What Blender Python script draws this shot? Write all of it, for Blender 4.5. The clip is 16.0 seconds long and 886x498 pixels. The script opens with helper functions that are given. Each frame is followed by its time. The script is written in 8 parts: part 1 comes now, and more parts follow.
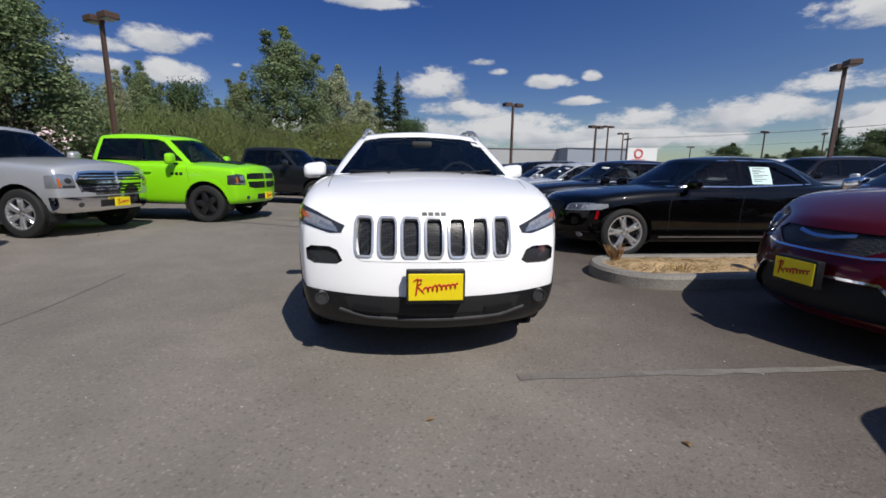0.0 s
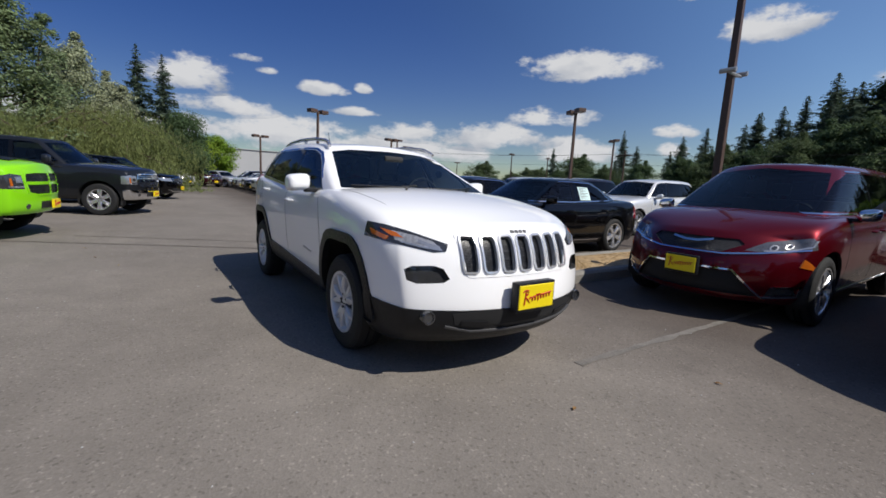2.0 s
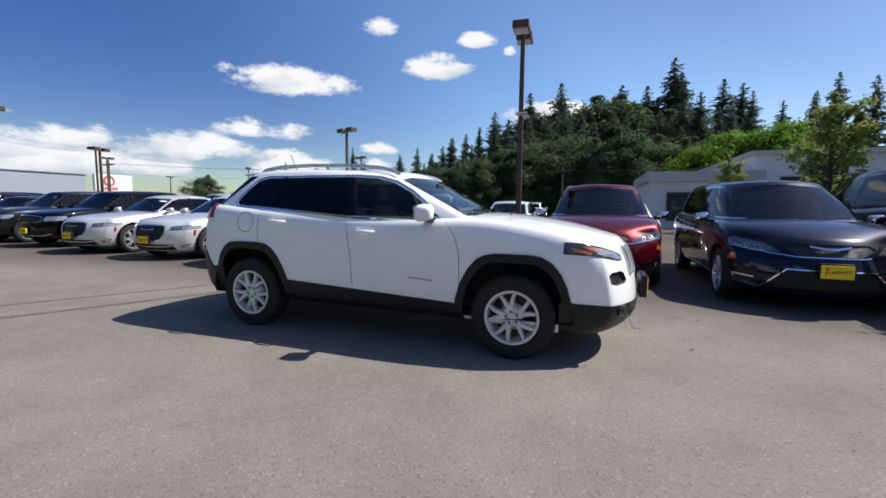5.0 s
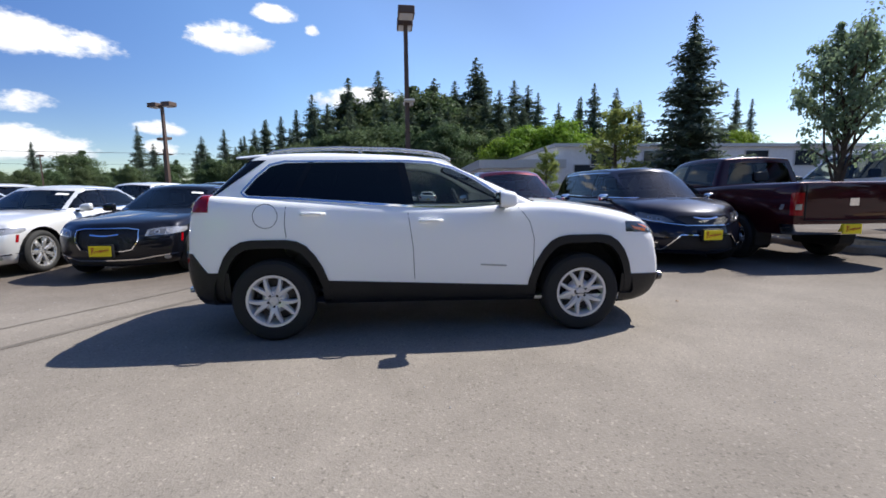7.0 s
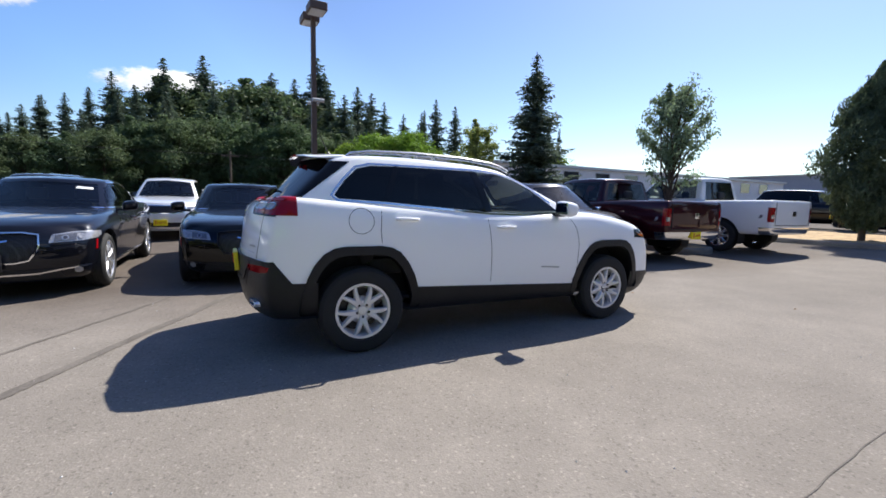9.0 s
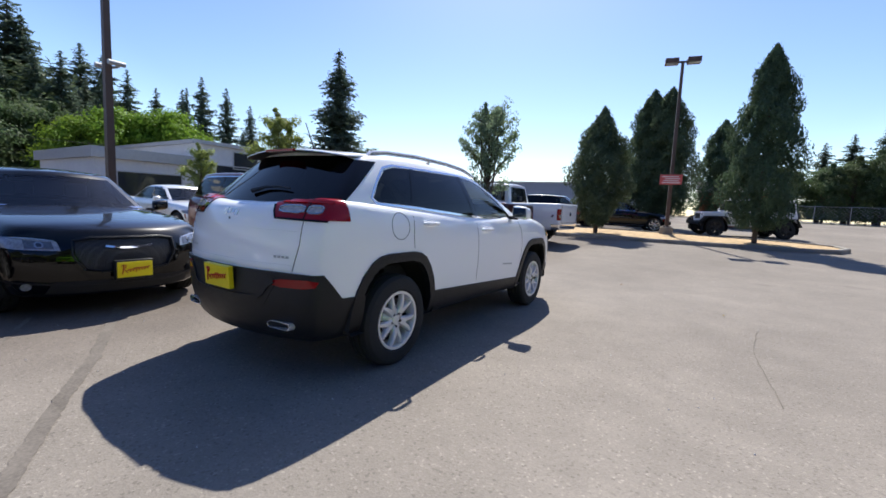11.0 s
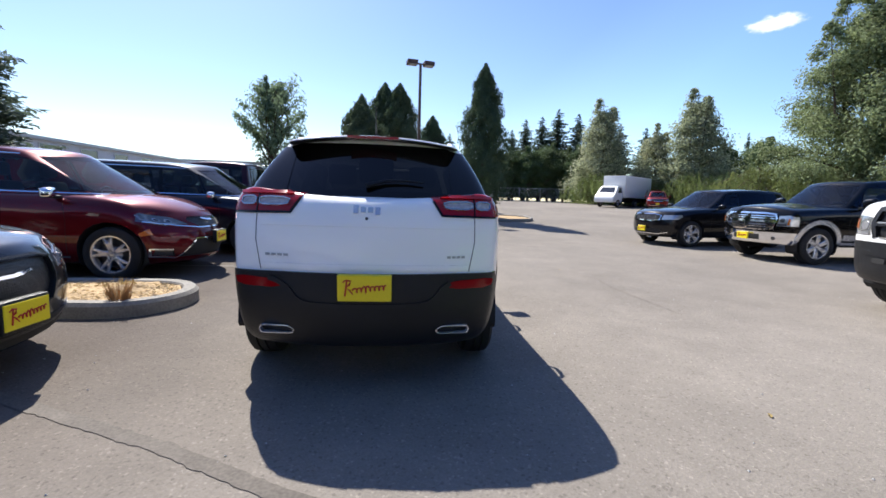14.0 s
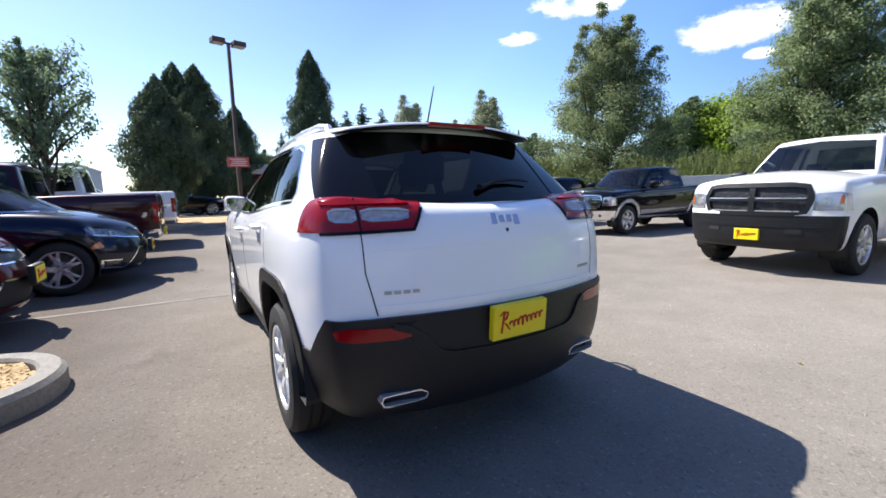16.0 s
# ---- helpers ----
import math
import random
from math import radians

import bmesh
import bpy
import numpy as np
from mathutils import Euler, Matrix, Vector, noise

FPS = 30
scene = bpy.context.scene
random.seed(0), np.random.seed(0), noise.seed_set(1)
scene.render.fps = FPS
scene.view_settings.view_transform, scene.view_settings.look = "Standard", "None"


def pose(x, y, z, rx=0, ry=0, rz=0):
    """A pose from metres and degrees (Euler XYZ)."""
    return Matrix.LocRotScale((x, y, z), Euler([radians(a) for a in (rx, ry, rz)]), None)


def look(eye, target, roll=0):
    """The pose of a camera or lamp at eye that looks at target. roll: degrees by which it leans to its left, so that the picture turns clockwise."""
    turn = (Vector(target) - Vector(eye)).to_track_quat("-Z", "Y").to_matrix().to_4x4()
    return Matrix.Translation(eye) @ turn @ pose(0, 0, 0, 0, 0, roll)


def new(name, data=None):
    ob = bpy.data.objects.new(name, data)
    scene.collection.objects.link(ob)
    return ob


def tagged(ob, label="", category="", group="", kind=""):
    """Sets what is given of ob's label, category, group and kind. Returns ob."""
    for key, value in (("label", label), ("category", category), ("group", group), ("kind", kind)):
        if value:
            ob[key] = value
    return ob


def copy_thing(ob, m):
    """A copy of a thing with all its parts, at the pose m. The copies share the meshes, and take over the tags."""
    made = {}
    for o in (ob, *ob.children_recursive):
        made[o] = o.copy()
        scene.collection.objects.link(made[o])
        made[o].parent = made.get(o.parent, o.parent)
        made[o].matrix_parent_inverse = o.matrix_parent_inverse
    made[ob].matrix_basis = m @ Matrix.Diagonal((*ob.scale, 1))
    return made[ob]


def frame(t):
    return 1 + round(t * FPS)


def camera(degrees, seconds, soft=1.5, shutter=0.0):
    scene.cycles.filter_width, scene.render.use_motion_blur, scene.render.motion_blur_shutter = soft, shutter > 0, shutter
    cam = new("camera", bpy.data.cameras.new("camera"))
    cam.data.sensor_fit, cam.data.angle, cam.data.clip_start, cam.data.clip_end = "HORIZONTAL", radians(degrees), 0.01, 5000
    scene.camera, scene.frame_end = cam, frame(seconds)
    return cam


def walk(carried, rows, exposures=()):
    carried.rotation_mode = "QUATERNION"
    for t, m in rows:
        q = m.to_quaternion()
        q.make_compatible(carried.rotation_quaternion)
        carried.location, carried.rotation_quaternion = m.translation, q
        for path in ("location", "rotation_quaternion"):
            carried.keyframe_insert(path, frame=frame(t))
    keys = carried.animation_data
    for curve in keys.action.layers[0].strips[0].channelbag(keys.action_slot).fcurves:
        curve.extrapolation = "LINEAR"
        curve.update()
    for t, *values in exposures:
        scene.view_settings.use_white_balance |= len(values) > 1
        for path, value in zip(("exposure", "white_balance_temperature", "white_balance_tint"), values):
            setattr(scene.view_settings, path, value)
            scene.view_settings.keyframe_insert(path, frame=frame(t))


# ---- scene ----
cam = camera(92.5, 16.0, soft=1.65)
PATH = [
    (0, (-0.175, -4.722, 1.212), (0.006, -2.764, 0.847), 0.8),
    (0.5, (-0.564, -4.71, 1.199), (-0.181, -2.781, 0.836), 2.9),
    (1, (-1.046, -4.631, 1.209), (-0.438, -2.753, 0.885), 3.1),
    (1.5, (-1.544, -4.518, 1.219), (-0.679, -2.744, 0.895), 3.0),
    (2, (-2.001, -4.252, 1.239), (-0.88, -2.623, 0.939), 2.9),
    (2.5, (-2.501, -3.981, 1.249), (-1.2, -2.488, 0.968), 1.7),
    (3, (-2.925, -3.63, 1.264), (-1.5, -2.248, 1.016), -0.0),
    (3.5, (-3.375, -3.304, 1.266), (-1.802, -2.094, 1.013), 0.5),
    (3.7, (-3.532, -3.153, 1.263), (-1.91, -2.001, 1.052), 0.3),
    (5.8, (-4.463, -1.117, 1.239), (-2.517, -0.764, 0.948), -0.1),
    (6, (-4.48, -0.901, 1.232), (-2.522, -0.627, 0.925), -0.6),
    (6.5, (-4.532, -0.345, 1.238), (-2.55, -0.353, 0.969), 0.4),
    (7, (-4.512, 0.195, 1.248), (-2.536, 0.033, 0.988), -0.6),
    (7.5, (-4.495, 0.736, 1.24), (-2.553, 0.347, 0.958), -0.6),
    (8, (-4.426, 1.25, 1.244), (-2.513, 0.729, 0.975), 1.0),
    (8.5, (-4.292, 1.771, 1.258), (-2.434, 1.064, 1.042), 0.4),
    (9, (-4.142, 2.292, 1.248), (-2.368, 1.396, 1.022), 1.4),
    (9.5, (-3.902, 2.755, 1.252), (-2.234, 1.675, 1.026), 3.0),
    (9.7, (-3.824, 2.949, 1.261), (-2.246, 1.74, 1.039), 2.3),
    (11.8, (-2.235, 4.304, 1.242), (-1.337, 2.529, 1.029), 1.4),
    (12, (-2.082, 4.435, 1.249), (-1.241, 2.635, 1.018), 0.4),
    (12.5, (-1.63, 4.565, 1.234), (-1.01, 2.683, 0.964), 1.9),
    (13, (-1.158, 4.715, 1.217), (-0.832, 2.76, 0.949), 2.4),
    (13.5, (-0.703, 4.766, 1.209), (-0.619, 2.791, 0.907), 2.6),
    (14, (-0.229, 4.696, 1.227), (-0.407, 2.718, 0.986), 1.8),
    (14.5, (0.214, 4.587, 1.235), (-0.246, 2.652, 1.023), 0.3),
    (15, (0.605, 4.279, 1.25), (-0.047, 2.397, 1.071), 0.1),
    (15.5, (0.982, 4.022, 1.257), (0.096, 2.244, 1.028), -1.6),
    (16, (1.248, 3.681, 1.262), (0.231, 1.979, 1.0), -1.2),
]
walk(cam, [(t, look(eye, target, roll)) for t, eye, target, roll in PATH], exposures=[(0.0, -0.05), (3.0, 0.06), (4.5, 0.4), (6.0, 0.72), (9.0, 0.94), (12.0, 0.98), (14.0, 1.1), (16.0, 1.26)])

from mathutils.bvhtree import BVHTree

# ---- light ----
SUN_DIR = Vector((0.372, -0.755, 0.955)).normalized()
sun_data = bpy.data.lights.new("sun", "SUN")
sun_data.energy, sun_data.angle, sun_data.color = 4.4, radians(0.53), (1.0, 0.955, 0.88)
sun = new("sun", sun_data)
sun.rotation_euler = SUN_DIR.to_track_quat("Z", "Y").to_euler()
sun.location = (10, -20, 40)


def build_world():
    w = bpy.data.worlds.new("sky")
    scene.world = w
    w.use_nodes = True
    nt = w.node_tree
    nt.nodes.clear()
    N, L = nt.nodes.new, nt.links.new
    out, bg = N("ShaderNodeOutputWorld"), N("ShaderNodeBackground")
    sky = N("ShaderNodeTexSky")
    sky.sky_type, sky.sun_disc = "NISHITA", False
    sky.sun_elevation = math.asin(SUN_DIR.z)
    sky.sun_rotation = math.atan2(SUN_DIR.x, SUN_DIR.y)
    sky.air_density, sky.dust_density, sky.ozone_density = 1.0, 0.35, 2.6
    bg.inputs[1].default_value = 0.12
    co = N("ShaderNodeTexCoord")
    # the clear blue is deepest away from the sun
    near = N("ShaderNodeVectorMath")
    near.operation = "DOT_PRODUCT"
    near.inputs[1].default_value = SUN_DIR
    L(co.outputs["Generated"], near.inputs[0])
    half = N("ShaderNodeMapRange")
    half.inputs[1].default_value, half.inputs[2].default_value = -1.0, 1.0
    L(near.outputs["Value"], half.inputs[0])

    def graded(stops):
        r = N("ShaderNodeValToRGB")
        r.color_ramp.elements[0].position, r.color_ramp.elements[0].color = (stops[0][0] + 1) / 2, (*[stops[0][1] / 2] * 3, 1)
        r.color_ramp.elements[1].position, r.color_ramp.elements[1].color = (stops[-1][0] + 1) / 2, (*[stops[-1][1] / 2] * 3, 1)
        for c, v in stops[1:-1]:
            r.color_ramp.elements.new((c + 1) / 2).color = (v / 2, v / 2, v / 2, 1)
        L(half.outputs[0], r.inputs[0])
        m = N("ShaderNodeMath")
        m.operation = "MULTIPLY"
        m.inputs[1].default_value = 2.0
        L(r.outputs[0], m.inputs[0])
        return m.outputs[0]

    deep = N("ShaderNodeHueSaturation")
    L(graded([(-0.5, 0.526), (-0.1, 0.522), (0.3, 0.508), (0.6, 0.508), (0.85, 0.514)]), deep.inputs["Hue"])
    L(graded([(-0.5, 1.4), (-0.1, 1.32), (0.3, 1.18), (0.6, 1.1), (0.85, 1.16)]), deep.inputs["Saturation"])
    L(graded([(-0.5, 0.52), (-0.3, 0.56), (0.0, 0.64), (0.3, 0.88), (0.5, 0.92), (0.66, 0.76), (0.85, 0.8)]), deep.inputs["Value"])
    L(sky.outputs[0], deep.inputs["Color"])

    def math_node(op, a, b=None, c=None):
        n = N("ShaderNodeMath")
        n.operation = op
        for i, v in enumerate((a, b, c)):
            if v is None:
                continue
            if isinstance(v, (int, float)):
                n.inputs[i].default_value = v
            else:
                L(v, n.inputs[i])
        return n.outputs[0]

    sep = N("ShaderNodeSeparateXYZ")
    L(co.outputs["Generated"], sep.inputs[0])
    az = math_node("ARCTAN2", sep.outputs[0], sep.outputs[1])
    hor = math_node("SQRT", math_node("ADD", math_node("MULTIPLY", sep.outputs[0], sep.outputs[0]), math_node("MULTIPLY", sep.outputs[1], sep.outputs[1])))
    slope = math_node("DIVIDE", sep.outputs[2], math_node("MAXIMUM", hor, 0.02))
    puff = N("ShaderNodeTexNoise")
    puff.inputs["Scale"].default_value, puff.inputs["Detail"].default_value, puff.inputs["Roughness"].default_value = 10.0, 10.0, 0.66
    mp = N("ShaderNodeMapping")
    mp.inputs["Scale"].default_value = (1, 1, 2.0)
    L(co.outputs["Generated"], mp.inputs[0])
    L(mp.outputs[0], puff.inputs["Vector"])
    wob = math_node("MULTIPLY", math_node("SUBTRACT", puff.outputs[0], 0.5), 5.2)
    total = under = None
    for a, s, ra, rs in CLOUDS:
        d = math_node("SUBTRACT", az, radians(a))
        d = math_node("WRAP", d, math.pi, -math.pi)
        d = math_node("DIVIDE", d, radians(ra))
        e = math_node("DIVIDE", math_node("SUBTRACT", slope, s), rs)
        e0 = e
        e = math_node("MAXIMUM", e, math_node("MULTIPLY", e, -1.5))
        q = math_node("SUBTRACT", 1.15, math_node("ADD", math_node("MULTIPLY", d, d), math_node("MULTIPLY", e, e)))
        low = math_node("MULTIPLY", math_node("GREATER_THAN", q, -0.6), math_node("SUBTRACT", 0.5, math_node("MULTIPLY", e0, 0.5)))
        under = low if under is None else math_node("MAXIMUM", under, low)
        total = q if total is None else math_node("MAXIMUM", total, q)
    total = math_node("ADD", math_node("MAXIMUM", total, -4.0), wob)
    ramp = N("ShaderNodeMapRange")
    ramp.inputs[1].default_value, ramp.inputs[2].default_value = -0.1, 0.95
    ramp.interpolation_type = "SMOOTHSTEP"
    L(total, ramp.inputs[0])
    # cloud brightness: white tops, grey undersides
    shade = N("ShaderNodeTexNoise")
    shade.inputs["Scale"].default_value, shade.inputs["Detail"].default_value = 11.0, 6.0
    L(mp.outputs[0], shade.inputs["Vector"])
    cr = N("ShaderNodeValToRGB")
    cr.color_ramp.elements[0].position, cr.color_ramp.elements[0].color = 0.22, (2.9, 3.2, 3.8, 1)
    cr.color_ramp.elements[1].position, cr.color_ramp.elements[1].color = 0.6, (5.5, 5.55, 5.7, 1)
    L(math_node("SUBTRACT", math_node("ADD", shade.outputs[0], 0.25), math_node("MULTIPLY", under, 0.42)), cr.inputs[0])
    mix = N("ShaderNodeMix")
    mix.data_type = "RGBA"
    L(ramp.outputs[0], mix.inputs[0])
    L(deep.outputs[0], mix.inputs[6])
    L(cr.outputs[0], mix.inputs[7])
    L(mix.outputs[2], bg.inputs[0])
    L(bg.outputs[0], out.inputs[0])


# clouds: azimuth in degrees from +y to +x, slope over the horizon, half-width in degrees, half-height
CLOUDS = [(-3, 0.351, 6, 0.018), (-26.2, 0.231, 4.2, 0.028), (-33.2, 0.206, 3.4, 0.02), (-33, 0.172, 3.4, 0.022), (-25.8, 0.172, 3.2, 0.025), (-19.7, 0.202, 0.8, 0.006), (4.0, 0.184, 4.6, 0.04), (7.5, 0.135, 5.0, 0.025),
          (9.7, 0.234, 2.2, 0.011), (11.9, 0.215, 1.4, 0.01), (18.6, 0.191, 2.6, 0.017), (23.4, 0.201, 1.2, 0.014), (22.7, 0.149, 3.0, 0.012), (29.6, 0.112, 5.0, 0.026), (39.5, 0.108, 7.5, 0.034), (13.5, 0.09, 11, 0.035),
          (50.5, 0.261, 7.6, 0.036), (69, 0.314, 4.2, 0.034), (47.8, 0.155, 5.2, 0.026), (61.9, 0.39, 2.6, 0.022), (74.4, 0.372, 2.6, 0.02), (78.7, 0.346, 0.9, 0.013), (62, 0.127, 3.0, 0.016), (61.5, 0.089, 2.0, 0.017),
          (84.2, 0.202, 6.2, 0.03), (51, 0.085, 6.0, 0.035), (26, 0.07, 16, 0.036), (-10, 0.08, 14, 0.04), (-138.8, 0.329, 2.5, 0.019), (-131.1, 0.385, 5.2, 0.03), (-116.1, 0.289, 4.6, 0.043), (-113.3, 0.239, 1.4, 0.012),
          (155, 0.03, 12, 0.02),
          # unseen western clouds, added to brighten the shaded car side and window reflections
          (-48, 0.13, 9, 0.04), (-60, 0.26, 7, 0.05), (-72, 0.11, 13, 0.04), (-76, 0.36, 7, 0.05), (-90, 0.2, 8, 0.05), (-102, 0.42, 5, 0.035), (-97, 0.1, 10, 0.035)]
build_world()

# ---- materials ----
M = {}


def nodes_of(name):
    m = bpy.data.materials.new(name)
    m.use_nodes = True
    nt = m.node_tree
    return m, nt, nt.nodes["Principled BSDF"]


def simple(name, color, rough=0.5, metal=0.0, vary=0.12, scale=6.0, fine=60.0, bump=0.0, coat=0.0, island=False, spec=0.5):
    """A principled surface with coarse and fine tone variation and fine relief."""
    m, nt, p = nodes_of(name)
    N, L = nt.nodes.new, nt.links.new
    co = N("ShaderNodeTexCoord")
    a, b = N("ShaderNodeTexNoise"), N("ShaderNodeTexNoise")
    a.inputs["Scale"].default_value, a.inputs["Detail"].default_value = scale, 5
    b.inputs["Scale"].default_value, b.inputs["Detail"].default_value = fine, 3
    L(co.outputs["Object"], a.inputs["Vector"])
    L(co.outputs["Object"], b.inputs["Vector"])
    add = N("ShaderNodeMath")
    add.operation = "ADD"
    L(a.outputs[0], add.inputs[0])
    L(b.outputs[0], add.inputs[1])
    mr = N("ShaderNodeMapRange")
    mr.inputs[1].default_value, mr.inputs[2].default_value = 0.6, 1.4
    mr.inputs[3].default_value, mr.inputs[4].default_value = 1 - vary, 1 + vary
    L(add.outputs[0], mr.inputs[0])
    mul = N("ShaderNodeVectorMath")
    mul.operation = "SCALE"
    mul.inputs[0].default_value = color[:3]
    fac = mr.outputs[0]
    if island:
        g, mm = N("ShaderNodeNewGeometry"), N("ShaderNodeMapRange")
        mm.inputs[3].default_value, mm.inputs[4].default_value = 0.55, 1.5
        L(g.outputs["Random Per Island"], mm.inputs[0])
        k = N("ShaderNodeMath")
        k.operation = "MULTIPLY"
        L(fac, k.inputs[0])
        L(mm.outputs[0], k.inputs[1])
        fac = k.outputs[0]
    L(fac, mul.inputs["Scale"])
    L(mul.outputs[0], p.inputs["Base Color"])
    p.inputs["Roughness"].default_value, p.inputs["Metallic"].default_value = rough, metal
    p.inputs["Coat Weight"].default_value, p.inputs["Specular IOR Level"].default_value = coat, spec
    p.inputs["Coat Roughness"].default_value = 0.04
    if bump:
        bp = N("ShaderNodeBump")
        bp.inputs["Strength"].default_value, bp.inputs["Distance"].default_value = bump, 0.01
        L(b.outputs[0], bp.inputs["Height"])
        L(bp.outputs[0], p.inputs["Normal"])
    M[name] = m
    return m


def paint_material(name, metal):
    m, nt, p = nodes_of(name)
    N, L = nt.nodes.new, nt.links.new
    info, co = N("ShaderNodeObjectInfo"), N("ShaderNodeTexCoord")
    n1, n2 = N("ShaderNodeTexNoise"), N("ShaderNodeTexNoise")
    n1.inputs["Scale"].default_value, n1.inputs["Detail"].default_value = 3.0, 6
    n2.inputs["Scale"].default_value = 700.0
    L(co.outputs["Object"], n1.inputs["Vector"])
    L(co.outputs["Object"], n2.inputs["Vector"])
    dust = N("ShaderNodeMapRange")
    dust.inputs[1].default_value, dust.inputs[2].default_value, dust.inputs[3].default_value, dust.inputs[4].default_value = 0.5, 0.8, 0.0, 0.005
    L(n1.outputs[0], dust.inputs[0])
    mix = N("ShaderNodeMix")
    mix.data_type = "RGBA"
    mix.inputs[7].default_value = (0.32, 0.29, 0.25, 1)
    L(dust.outputs[0], mix.inputs[0])
    L(info.outputs["Color"], mix.inputs[6])
    fl = N("ShaderNodeMapRange")
    fl.inputs[1].default_value, fl.inputs[2].default_value = 0.3, 0.7
    fl.inputs[3].default_value, fl.inputs[4].default_value = 1 - 0.25 * metal, 1 + 0.25 * metal
    L(n2.outputs[0], fl.inputs[0])
    sc = N("ShaderNodeVectorMath")
    sc.operation = "SCALE"
    L(mix.outputs[2], sc.inputs[0])
    L(fl.outputs[0], sc.inputs["Scale"])
    L(sc.outputs[0], p.inputs["Base Color"])
    rg = N("ShaderNodeMapRange")
    rg.inputs[3].default_value, rg.inputs[4].default_value = 0.28, 0.4
    L(n1.outputs[0], rg.inputs[0])
    L(rg.outputs[0], p.inputs["Roughness"])
    p.inputs["Metallic"].default_value = metal
    p.inputs["Specular IOR Level"].default_value, p.inputs["Coat IOR"].default_value = 0.06, 1.4
    p.inputs["Coat Weight"].default_value, p.inputs["Coat Roughness"].default_value = 1.0, 0.02
    M[name] = m


def glass_material(name, tint, rough=0.0, ior=1.22):
    m, nt, p = nodes_of(name)
    N, L = nt.nodes.new, nt.links.new
    nt.nodes.remove(p)
    tr, gl, mx, fr = N("ShaderNodeBsdfTransparent"), N("ShaderNodeBsdfGlossy"), N("ShaderNodeMixShader"), N("ShaderNodeFresnel")
    tr.inputs[0].default_value = (*tint, 1)
    gl.inputs["Roughness"].default_value = rough
    fr.inputs[0].default_value = ior
    L(fr.outputs[0], mx.inputs[0])
    L(tr.outputs[0], mx.inputs[1])
    L(gl.outputs[0], mx.inputs[2])
    L(mx.outputs[0], nt.nodes["Material Output"].inputs[0])
    M[name] = m


def leaf_material(name, color, trans=0.35, low=0.8, high=1.22):
    m, nt, p = nodes_of(name)
    N, L = nt.nodes.new, nt.links.new
    g, mr, hs = N("ShaderNodeNewGeometry"), N("ShaderNodeMapRange"), N("ShaderNodeHueSaturation")
    mr.inputs[3].default_value, mr.inputs[4].default_value = low, high
    L(g.outputs["Random Per Island"], mr.inputs[0])
    info = N("ShaderNodeObjectInfo")
    m2 = N("ShaderNodeMapRange")
    m2.inputs[3].default_value, m2.inputs[4].default_value = 0.48, 0.515
    L(info.outputs["Random"], m2.inputs[0])
    hs.inputs["Color"].default_value = (*color, 1)
    L(mr.outputs[0], hs.inputs["Value"])
    L(m2.outputs[0], hs.inputs["Hue"])
    L(hs.outputs[0], p.inputs["Base Color"])
    p.inputs["Roughness"].default_value, p.inputs["Specular IOR Level"].default_value = 0.6, 0.2
    t, mx = N("ShaderNodeBsdfTranslucent"), N("ShaderNodeMixShader")
    mx.inputs[0].default_value = trans
    L(hs.outputs[0], t.inputs[0])
    L(p.outputs[0], mx.inputs[1])
    L(t.outputs[0], mx.inputs[2])
    L(mx.outputs[0], nt.nodes["Material Output"].inputs[0])
    M[name] = m


